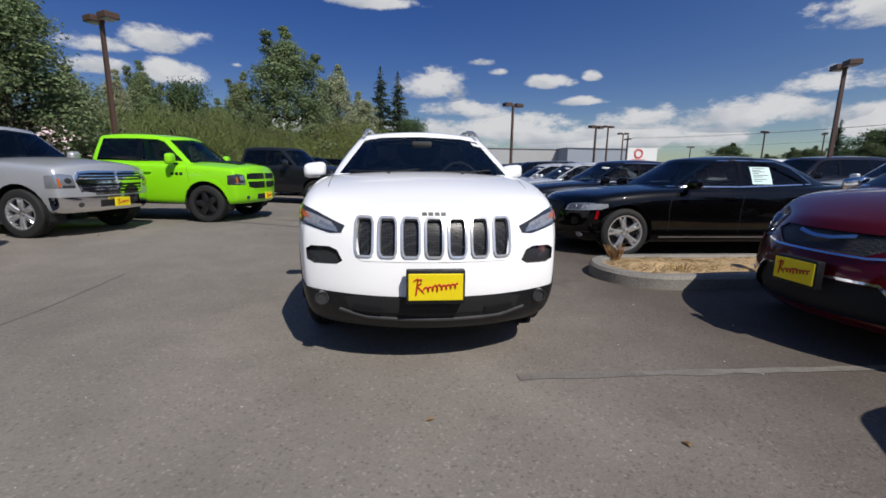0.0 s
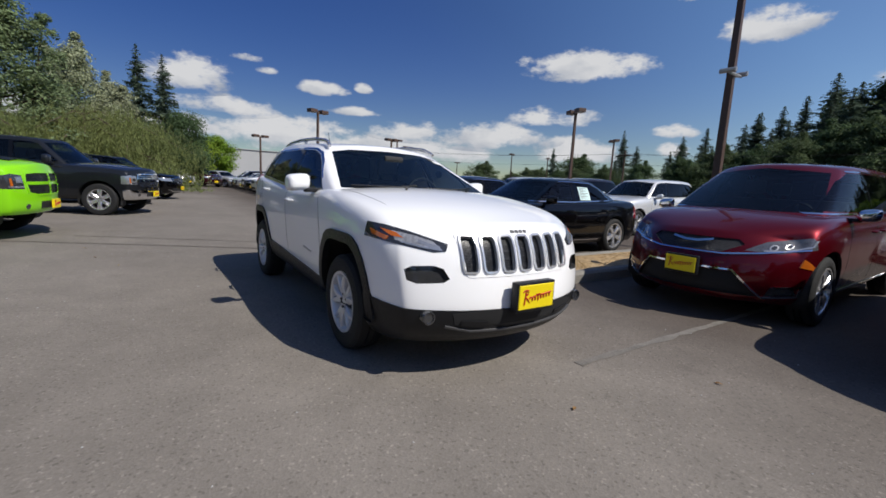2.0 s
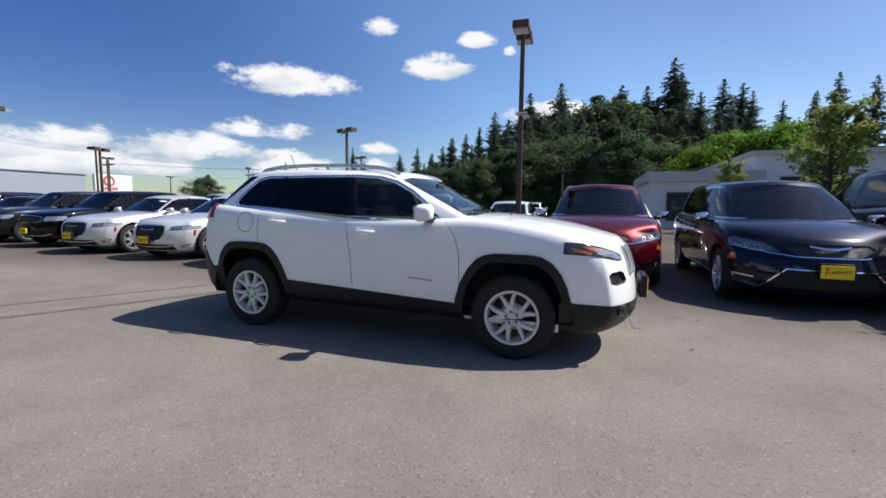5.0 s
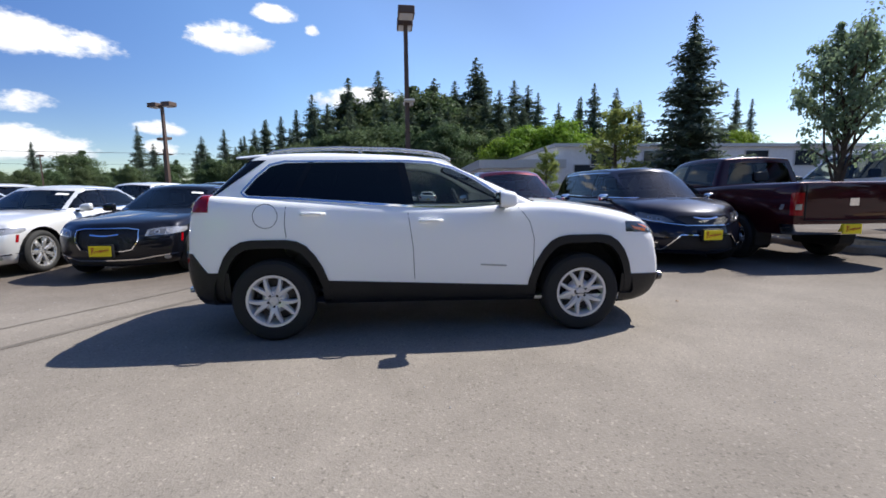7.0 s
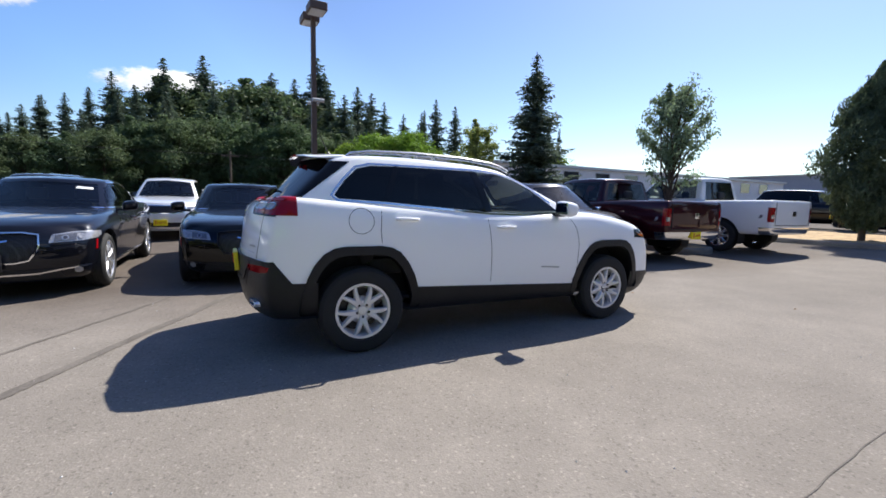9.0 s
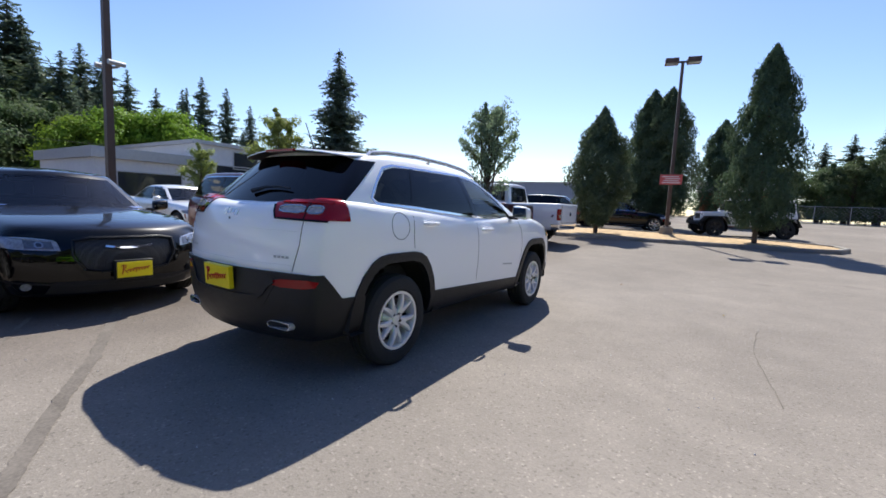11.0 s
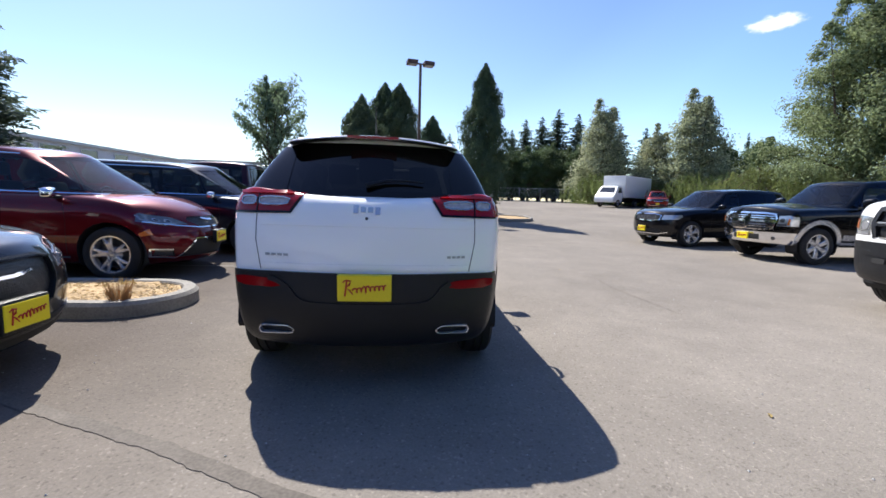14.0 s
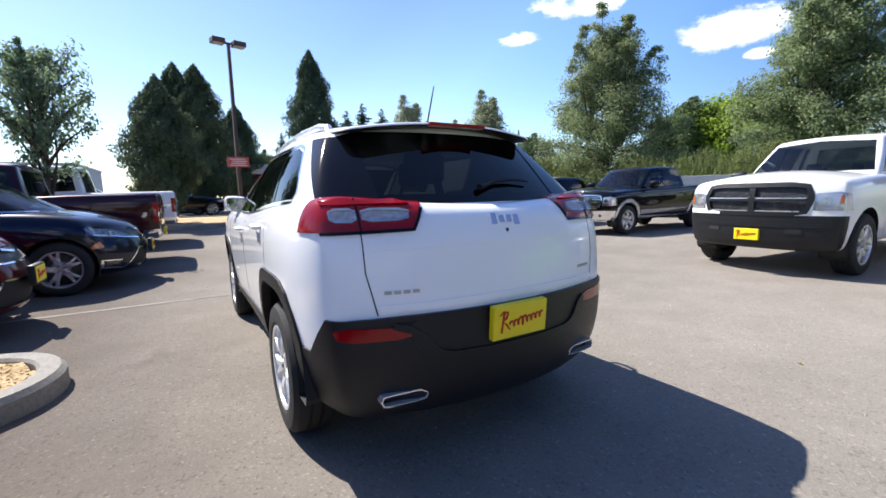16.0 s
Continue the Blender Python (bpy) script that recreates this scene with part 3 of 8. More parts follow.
        for g in ret["geom"]:
            if isinstance(g, bmesh.types.BMVert):
                g.co -= axis * thick
        return bm


def merged(*bms):
    out = bmesh.new()
    for b in bms:
        me = bpy.data.meshes.new("tmp")
        b.to_mesh(me)
        b.free()
        out.from_mesh(me)
        bpy.data.meshes.remove(me)
    return out


# ---- ground ----
def gz(x, y):
    """The lot is level and rises gently to the south."""
    return 0.028 * min(36.0, max(0.0, -8.0 - y))


def build_ground():
    bm = bmesh.new()
    xs = [-1500, -300, -80, -40, -20, -10, 0, 10, 20, 40, 80, 300, 1500]
    ys = [-1500, -300, -100, -60, -44, -35, -26, -17, -8, 0, 10, 40, 120, 300, 1500]
    grid = [[bm.verts.new((x, y, gz(x, y))) for x in xs] for y in ys]
    for r0, r1 in zip(grid, grid[1:]):
        for k in range(len(xs) - 1):
            bm.faces.new((r0[k], r0[k + 1], r1[k + 1], r1[k]))
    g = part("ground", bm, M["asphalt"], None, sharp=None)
    tagged(g, "worn grey asphalt of a car lot", "ground", kind="structure")


build_ground()

# ---- vehicles ----
# A vehicle stands with its front towards -y, its wheelbase centred on y = 0.
SHARED = {}


def shared(key, make):
    if key not in SHARED:
        SHARED[key] = make()
    return SHARED[key]


def tyre_mesh(R, w, rr, n):
    bm = bmesh.new()
    h = w / 2
    prof = [(-h * 0.82, rr), (-h * 0.96, rr + 0.02), (-h, rr + (R - rr) * 0.45), (-h * 0.93, R - 0.03), (-h * 0.74, R - 0.006), (-h * 0.3, R), (-h * 0.27, R - 0.012), (-h * 0.2, R - 0.012),
            (-h * 0.17, R), (h * 0.17, R), (h * 0.2, R - 0.012), (h * 0.27, R - 0.012), (h * 0.3, R), (h * 0.74, R - 0.006), (h * 0.93, R - 0.03), (h, rr + (R - rr) * 0.45), (h * 0.96, rr + 0.02), (h * 0.82, rr)]
    lathe(bm, prof, n)
    bmesh.ops.recalc_face_normals(bm, faces=bm.faces[:])
    return bm


def spoke(bm, r0, a0, r1, a1, w0, w1, x0, x1, depth):
    """One tapered spoke from hub to lip, in the wheel's plane."""
    def at(r, a, x, side):
        c, s = math.cos(a), math.sin(a)
        return Vector((x, r * c - side * s, r * s + side * c))
    rings = []
    for t in (0.0, 0.35, 0.7, 1.0):
        r, a, w, x = r0 + (r1 - r0) * t, a0 + (a1 - a0) * t, w0 + (w1 - w0) * t, x0 + (x1 - x0) * t + 0.012 * math.sin(math.pi * t)
        rings.append([bm.verts.new(at(r, a, x - depth, -w)), bm.verts.new(at(r, a, x - 0.012, -w)), bm.verts.new(at(r, a, x, -w * 0.6)),
                      bm.verts.new(at(r, a, x, w * 0.6)), bm.verts.new(at(r, a, x - 0.012, w)), bm.verts.new(at(r, a, x - depth, w))])
    for q, p in zip(rings, rings[1:]):
        for k in range(6):
            bm.faces.new((q[k], q[(k + 1) % 6], p[(k + 1) % 6], p[k]))


def rim_mesh(rr, w, n, count, spread, sw, hub=0.075):
    """Barrel, lip, hub and spokes; spread: half-angle by which each pair opens, 0 for single spokes."""
    bm = bmesh.new()
    h = w / 2
    lathe(bm, [(-h * 0.8, rr - 0.02), (h * 0.4, rr - 0.035), (h * 0.78, rr - 0.022), (h * 0.9, rr - 0.016), (h * 0.92, rr + 0.004), (h * 0.8, rr + 0.004)], n)
    lathe(bm, [(h * 0.25, hub + 0.03), (h * 0.62, hub), (h * 0.68, hub * 0.9), (h * 0.66, hub * 0.5), (h * 0.72, hub * 0.42), (h * 0.74, 0.0005)], 20)
    for i in range(count):
        a = 2 * math.pi * (i + 0.25) / count
        for s in ((-1, 1) if spread else (0,)):
            spoke(bm, hub * 0.55, a + s * spread * 0.3, rr - 0.016, a + s * spread, sw * 1.7, sw * 0.95, h * 0.74, h * 0.84, 0.04)
    for i in range(5):
        a = 2 * math.pi * (i + 0.25) / 5
        lathe(bm, [(h * 0.74 - 0.02, 0.012), (h * 0.74 + 0.003, 0.0115), (h * 0.74 + 0.005, 0.0005)], 6, center=(0, 0.055 * math.cos(a), 0.055 * math.sin(a)), mat=1)
    bmesh.ops.recalc_face_normals(bm, faces=bm.faces[:])
    return bm


def wheels(root, s):
    R, w, rr, n = s["R"], s.get("tyre_w", 0.23), s["rr"], s.get("seg", 32)
    key = (R, w, rr, n, s.get("rim", "alloy"), s.get("spokes"))
    count, spread, sw = s.get("spokes", (5, 0.2, 0.017))

    def made(name, bm, m, sharp=35):
        me = bpy.data.meshes.new(name)
        bm.normal_update()
        bm.to_mesh(me)
        bm.free()
        return finish(me, m, sharp)

    def disc():
        bm = bmesh.new()
        lathe(bm, [(-0.02, 0.0005), (-0.02, rr * 0.78), (0.0, rr * 0.78), (0.0, 0.0005)], 24)
        box(bm, -0.04, 0.03, rr * 0.35, rr * 0.8, -0.06, 0.08)
        return made("brake_disc", bm, M["brake"])

    tm = shared(("t",) + key, lambda: made("wheel", tyre_mesh(R, w, rr, n), M["rubber"], 30))
    rm = shared(("r",) + key, lambda: made("rim", rim_mesh(rr, w, n, count, spread, sw, s.get("hub", 0.075)), [M[s.get("rim", "alloy")], M["seam"]], 30))
    dm = shared(("d",) + key, disc)
    for y in (-s["wb"] / 2, s["wb"] / 2):
        for sx in (-1, 1):
            ob = new("wheel", tm)
            ob.parent = root
            ob.matrix_basis = pose(sx * (s["track"] - w / 2), y, R, 12 + 24 * (y > 0), 0, 0 if sx > 0 else 180)
            for nme, me in (("rim", rm), ("brake_disc", dm)):
                c = new(nme, me)
                c.parent = ob


def lower_shell(s, lv):
    ys, rows = s["ys"], s["rows"]
    ns, nr = len(ys), len(rows)

    def place(c, j, k):
        y = ys[k]
        f, kk, dyf, dyr = rows[j]
        zb, zt = ip(s["zb"], y), ip(s["zt"], y)
        x, z = c * ip(s["w"], y) * kk, zb + f * (zt - zb)
        if j == nr - 1:
            z += ip(s["crown"], y) * (1 - c * c)
        # corners drawn in, ever more towards the ends
        ef, er = ys[4] - ys[0], ys[-1] - ys[-5]
        pf = min(4.0, 0.95 * ef / (s["bowf"] + max(q[2] for q in rows)))
        pr = min(4.0, 0.95 * er / (s["bowr"] + max(q[3] for q in rows)))
        wf, wr = max(0, (ys[4] - y) / ef) ** pf, max(0, (y - ys[-5]) / er) ** pr
        y += wf * (dyf + s["bowf"] * abs(c) ** 2.4) - wr * (dyr + s["bowr"] * abs(c) ** 2.4)
        return Vector((x, y, z))

    bm, _ = lattice(nr, ns, place)
    return smoothed(bm, lv)


def house_shell(h, lv):
    rows, ts = h.get("rows", (0.0, 0.25, 0.6, 0.9, 1.0)), h.get("ts", (0.0, 0.05, 0.2, 0.4, 0.6, 0.8, 0.95, 1.0))

    def place(c, j, k):
        g, t = rows[j], ts[k]
        y = (h["yf"][0] + (h["yf"][1] - h["yf"][0]) * g) * (1 - t) + (h["yr"][0] + (h["yr"][1] - h["yr"][0]) * g) * t
        z = ip(h["z0"], t) * (1 - g) + ip(h["z1"], t) * g
        x = ip(h["w0"], t) * (1 - g) + ip(h["w1"], t) * g + h.get("bulge", 0.03) * 4 * g * (1 - g)
        if j == len(rows) - 1:
            z += h.get("crown", 0.05) * (1 - c * c)
        y += h.get("bowf", 0.12) * c * c * max(0, 1 - t * 6) - h.get("bowr", 0.1) * c * c * max(0, 1 - (1 - t) * 6)
        return Vector((c * x, y, z))

    bm, _ = lattice(len(rows), len(ts), place)
    return smoothed(bm, lv)


def circle(y, z, r, n=22):
    return [(y + r * math.cos(2 * math.pi * i / n), z + r * math.sin(2 * math.pi * i / n)) for i in range(n)]


def side_limit(sx, x0):
    return [(Vector((sx * x0, 0, 0)), Vector((-sx, 0, 0)))]


def y_limit(y0, sign):
    """Keeps y beyond y0 on the given side."""
    return [(Vector((0, y0, 0)), Vector((0, -sign, 0)))]


def z_limit(z0, sign):
    return [(Vector((0, 0, z0)), Vector((0, 0, -sign)))]


def seat_mesh(w, z, h, d=0.5):
    a = rbox(-w / 2, w / 2, -d / 2, d / 2, z - 0.15, z, 0.05)
    b = rbox(-w / 2, w / 2, -0.07, 0.07, 0, h, 0.05)
    bmesh.ops.rotate(b, verts=b.verts[:], cent=(0, 0, 0), matrix=Matrix.Rotation(radians(-14), 3, "X"))
    bmesh.ops.translate(b, verts=b.verts[:], vec=(0, d / 2, z - 0.05))
    c = rbox(-0.13, 0.13, -0.05, 0.05, 0, 0.19, 0.04)
    bmesh.ops.translate(c, verts=c.verts[:], vec=(0, d / 2 + h * 0.27, z + h + 0.0))
    return merged(a, b, c)


def plate(root, skin, y, z, sign, name="licence_plate", w=0.31, tilt=0, bracket=False):
    """A yellow dealer plate with a red scribble of bars."""
    def put(bm):
        bmesh.ops.rotate(bm, verts=bm.verts[:], cent=(0, 0, 0), matrix=Matrix.Rotation(radians(tilt), 3, "X"))
        bmesh.ops.translate(bm, verts=bm.verts[:], vec=(0, y, z))
        return bm
    d = sign
    bk = None
    if bracket:
        bk = part("plate_bracket", put(rbox(-w / 2 - 0.012, w / 2 + 0.012, -0.03, 0.03, -0.1, 0.095, 0.008)), M["plastic"], root, "black plate bracket")
    pl = part(name, put(rbox(-w / 2, w / 2, min(0, d * 0.036), max(0, d * 0.036), -0.078, 0.078, 0.004, 1)), M["plate_yellow"], root, "yellow dealer plate with a red scrawl")
    bm = bmesh.new()
    f = d * 0.038
    swing = [(-0.125, 0.035), (-0.105, 0.05), (-0.08, 0.045), (-0.085, 0.022), (-0.107, 0.008), (-0.085, -0.01), (-0.065, -0.035)]
    tube(bm, [(-d * -0.112, f, -0.045), (-d * -0.106, f, 0.0), (-d * -0.1, f, 0.046)], 0.005, 6)
    tube(bm, [(-d * x, f, z) for x, z in swing], [0.003, 0.005, 0.006, 0.006, 0.004, 0.005, 0.003], 6)
    pts = []
    for k in range(75):
        u = k / 74
        tall = 0.021 if 22 < k < 34 else 0.013
        pts.append((-d * (-0.062 + 0.185 * u - 0.007 * math.cos(k * 0.62)), f, -0.012 + 0.022 * u + tall * math.sin(k * 0.62)))
    tube(bm, pts, 0.0048, 5)
    part("scrawl", put(bm), M["plate_red"], pl)


def mirror(root, sx, x, y, z, paint, color, size=(0.2, 0.13, 0.15)):
    a, d, h = size
    bm, _ = lattice(3, 3, lambda c, j, k: Vector((sx * (x + a / 2 + c * a / 2 * (1 - 0.15 * (k == 0))), y + (k - 1) * d / 2 + 0.02 * c * (k == 0) * sx, z + (j - 1) * h / 2 * (1.0 if k else 0.75) + 0.01 * c * sx)), (-1, 0, 1))
    bm = smoothed(bm, 2)
    m = part("side_mirror", bm, paint, root, color=color)
    st = rbox(x - 0.08, x + 0.05, -0.03, 0.03, -0.02, 0.02, 0.008)
    bmesh.ops.scale(st, verts=st.verts[:], vec=(sx, 1, 1))
    bmesh.ops.recalc_face_normals(st, faces=st.faces[:])
    bmesh.ops.translate(st, verts=st.verts[:], vec=(0, y, z - h * 0.42))
    part("mirror_arm", st, M["plastic"], m)
    g = rbox(sx * (x + a / 2) - a * 0.4, sx * (x + a / 2) + a * 0.4, y + d / 2 - 0.012, y + d / 2 + 0.002, z - h * 0.38, z + h * 0.38, 0.004, 1)
    part("mirror_glass", g, M["mirror"], m)


def handle(root, skin, sx, y, z, m, color, w=0.2):
    bm = bmesh.new()
    p = skin.drop(y, z, "x", sx, 0.0)
    o = sx * 0.032
    tube(bm, [p + Vector((0, -w / 2, 0)), p + Vector((o, -w / 2 + 0.03, 0)), p + Vector((o * 1.15, 0, 0.004)), p + Vector((o, w / 2 - 0.03, 0)), p + Vector((0, w / 2, 0))], [0.012, 0.014, 0.015, 0.014, 0.012], 8)
    part("door_handle", bm, m, root, color=color)


def vehicle(name, s, color, lv=2):
    """Builds one vehicle from its numbers: body, cabin frame, panes, lamps, wheels, seats."""
    root = new(name)
    P = M[s.get("paint", "paint")]
    low, hou = lower_shell(s, lv), house_shell(s["house"], lv)
    sk, hk = Skin(low), Skin(hou)
    R, wb = s["R"], s["wb"]
    extra = {}
    # wheel wells
    wr = R + s.get("gap", 0.055)
    for sx in (-1, 1):
        for y in (-wb / 2, wb / 2):
            cut, border = carve(low, planes_of(s["well"](y) if "well" in s else circle(y, R + 0.01, wr), "x") + side_limit(sx, s["track"] - 0.33))
            cut.free()
            deepen(low, border, lambda co, sx=sx: Vector((-sx * 0.03, 0, 0)), 1)
            bm = bmesh.new()
            x0, x1 = sx * (s["track"] - 0.33), sx * (s["track"] - 0.03)
            lathe(bm, [(x0, 0.0005), (x0, wr + 0.004 + s.get("deep", 0)), (x1, wr + 0.004 + s.get("deep", 0))], 22, center=(0, y, R + 0.01))
            for v in [v for v in bm.verts if v.co.z < s.get("liner_z", R * 0.55)]:
                v.co.z = s.get("liner_z", R * 0.55)
            part("wheel_liner", bm, M["seam"], root)
    # cabin well
    hs = s["house"]
    cut, border = carve(low, planes_of([(-0.68, hs["yf"][0] + 0.3), (0.68, hs["yf"][0] + 0.3), (0.68, hs["yr"][0] - 0.12), (-0.68, hs["yr"][0] - 0.12)], "z") + z_limit(0.75, 1), lambda f: f.normal.z > 0.4)
    cut.free()
    deepen(low, border, (0, 0, -0.4), 1)
    if "bed" in s:
        y0, y1, z0 = s["bed"]
        cut, border = carve(low, planes_of([(-0.78, y0), (0.78, y0), (0.78, y1), (-0.78, y1)], "z") + z_limit(0.75, 1), lambda f: f.normal.z > 0.4)
        cut.free()
        zt = ip(s["zt"], (y0 + y1) / 2)
        deepen(low, border, lambda co: Vector((0, 0, z0 - co.z)), 1)
        part("bed_floor", rbox(-0.79, 0.79, y0 - 0.01, y1 + 0.01, z0 - 0.03, z0 + 0.015, 0.004, 1), M["plastic"], root, "black pickup bed floor")
    # lamps, grilles and trim cut out of the body
    for nm, kind, poly, ax, lim, m, sub in s.get("cut", ()):
        for sx in ((-1, 1) if kind == "both" else (1,)):
            pl = planes_of([(a * sx, b) for a, b in poly] if ax in "yz" else poly, ax)
            if ax == "x":
                pl += side_limit(sx, 0.3)
            elif kind == "both":
                pl += side_limit(sx, 0.02)
            pl += [(Vector(co), Vector(no)) for co, no in lim]
            bm, border = carve(low, pl)
            if sub and border:
                deepen(low, border, Vector((0, sub, 0)) if ax == "y" else Vector((-sx * abs(sub), 0, 0)), 1)
                for v in bm.verts:
                    v.co += Vector((0, sub * 0.9, 0)) if ax == "y" else Vector((-sx * abs(sub) * 0.9, 0, 0))
            if len(bm.faces) == 0:
                bm.free()
                continue
            extra.setdefault(nm, []).append(part(nm, bm, M.get(m, P), root, color=color if m not in M else None))
    body = part("body", low, [P, M["seam"]], root, color=color)
    sk.resmooth(body)
    # panes
    for poly in s["side_glass"]:
        for sx in (-1, 1):
            bm, border = carve(hou, planes_of(poly, "x") + side_limit(sx, 0.25), lambda f: abs(f.normal.x) > 0.3)
            deepen(hou, border, lambda co, sx=sx: Vector((-sx * 0.03, 0, 0)), 1)
            if len(bm.faces):
                part("side_window", bm, M[s.get("side_tint", "glass_tint") if poly[0][0] > s.get("tint_from", -9) else "glass_clear"], root)
    for nm, poly, lim, m in (("windshield", s["windshield"], y_limit(s["house"]["yf"][1] + 0.35, -1), "glass_clear"), ("rear_window", s["rear_glass"], y_limit(s["house"]["yr"][1] - 0.35, 1), s.get("rear_tint", "glass_dark"))):
        front = nm == "windshield"
        bm, border = carve(hou, planes_of(poly, "y") + lim, lambda f: (f.normal.y < -0.15) if front else (f.normal.y > 0.15))
        deepen(hou, border, Vector((0, 0.03 if front else -0.03, 0)), 1)
        if len(bm.faces):
            part(nm, bm, M[m], root)
    hk.resmooth(part("cabin_frame", hou, [P, M["seam"]], root, color=s.get("roof_color", color)))
    # black pillars between the panes
    for a, b in zip(s["side_glass"], s["side_glass"][1:]):
        mid = sum(p[1] for p in a) / len(a)
        ends = [fn([p for p in poly if (p[1] > mid) == up], key=lambda p: p[0]) for poly, fn in ((a, max), (b, min)) for up in (False, True)]
        quad = [ends[0], ends[2], ends[3], ends[1]]
        for sx in (-1, 1):
            part("window_pillar", hk.patch([(q[0] + (0.004 if q in ends[2:] else -0.004), q[1]) for q in quad], "x", sx, 0.003, 0.02), M["gloss_black"], root)
    # belt mouldings round the panes
    for sx in (-1, 1):
        if s.get("belt"):
            part("window_trim", hk.strip(s["belt"], "x", sx, 0.016, 0.004, 0.012), M[s.get("trim", "plastic")], root)
        for ln in s.get("lines", ()):
            part("door_seam", sk.strip(ln, "x", sx, 0.005, 0.0012, 0.004), M["seam"], root)
        for y, z in s.get("handles", ()):
            handle(root, sk, sx, y, z, M[s["handle_m"]] if "handle_m" in s else P, color)
    for sx in (-1, 1):
        mx, my, mz = s["mirror"]
        mx -= s.get("mirror_in", 0.0) * (sx > 0)
        mirror(root, sx, mx, my, mz, M[s["mirror_m"]] if "mirror_m" in s else P, color, s.get("mirror_size", (0.2, 0.13, 0.15)))
    for nm, pts, ax, sign, wd, m, both in s.get("strips", ()):
        for sx in ((-1, 1) if both else (1,)):
            q = [(a * sx, b) for a, b in pts] if ax in "yz" else pts
            part(nm, sk.strip(q, ax, sx if ax == "x" else sign, wd, 0.008, 0.014), M[m], root)
    for nm, poly, ax, sign, off, m, both in s.get("patches", ()):
        for sx in ((-1, 1) if both else (1,)):
            q = [(a * sx, b) for a, b in poly] if ax in "yz" else poly
            part(nm, sk.patch(q, ax, sx if ax == "x" else sign, off), M[m], root)
    for y, z, sign, tilt, br in s.get("plates", ()):
        plate(root, sk, y, z, sign, tilt=tilt, bracket=br)
    # cabin
    part("cabin_floor", rbox(-0.72, 0.72, hs["yf"][0] + 0.2, hs["yr"][0] - 0.1, 0.38, 0.42, 0.01, 1), M["cabin"], root)
    zs = s.get("seat_z", 0.72)
    for y, xs in s["seats"]:
        for x, w in xs:
            bm = seat_mesh(w, zs, s.get("seat_h", 0.56))
            bmesh.ops.translate(bm, verts=bm.verts[:], vec=(x, y, 0))
            part("seat", bm, M["cabin"], root)
    yd = s["seats"][0][0] - 0.62
    part("dashboard", rbox(-0.7, 0.7, yd - 0.35, yd, s["dash_z"] - 0.25, s["dash_z"], 0.06), M["cabin"], root)
    bm = bmesh.new()
    ring = [Vector((0.38 + 0.18 * math.cos(t * math.pi / 10), yd + 0.14 + 0.06 * math.sin(t * math.pi / 10), s["dash_z"] - 0.02 + 0.17 * math.sin(t * math.pi / 10))) for t in range(21)]
    tube(bm, ring, 0.015, 7, caps=False)
    tube(bm, [ring[0], (0.38, yd + 0.12, s["dash_z"] - 0.03), ring[10]], [0.012, 0.05, 0.012], 7)
    part("steering_wheel", bm, M["cabin"], root)
    wheels(root, s)
    return root, sk, hk


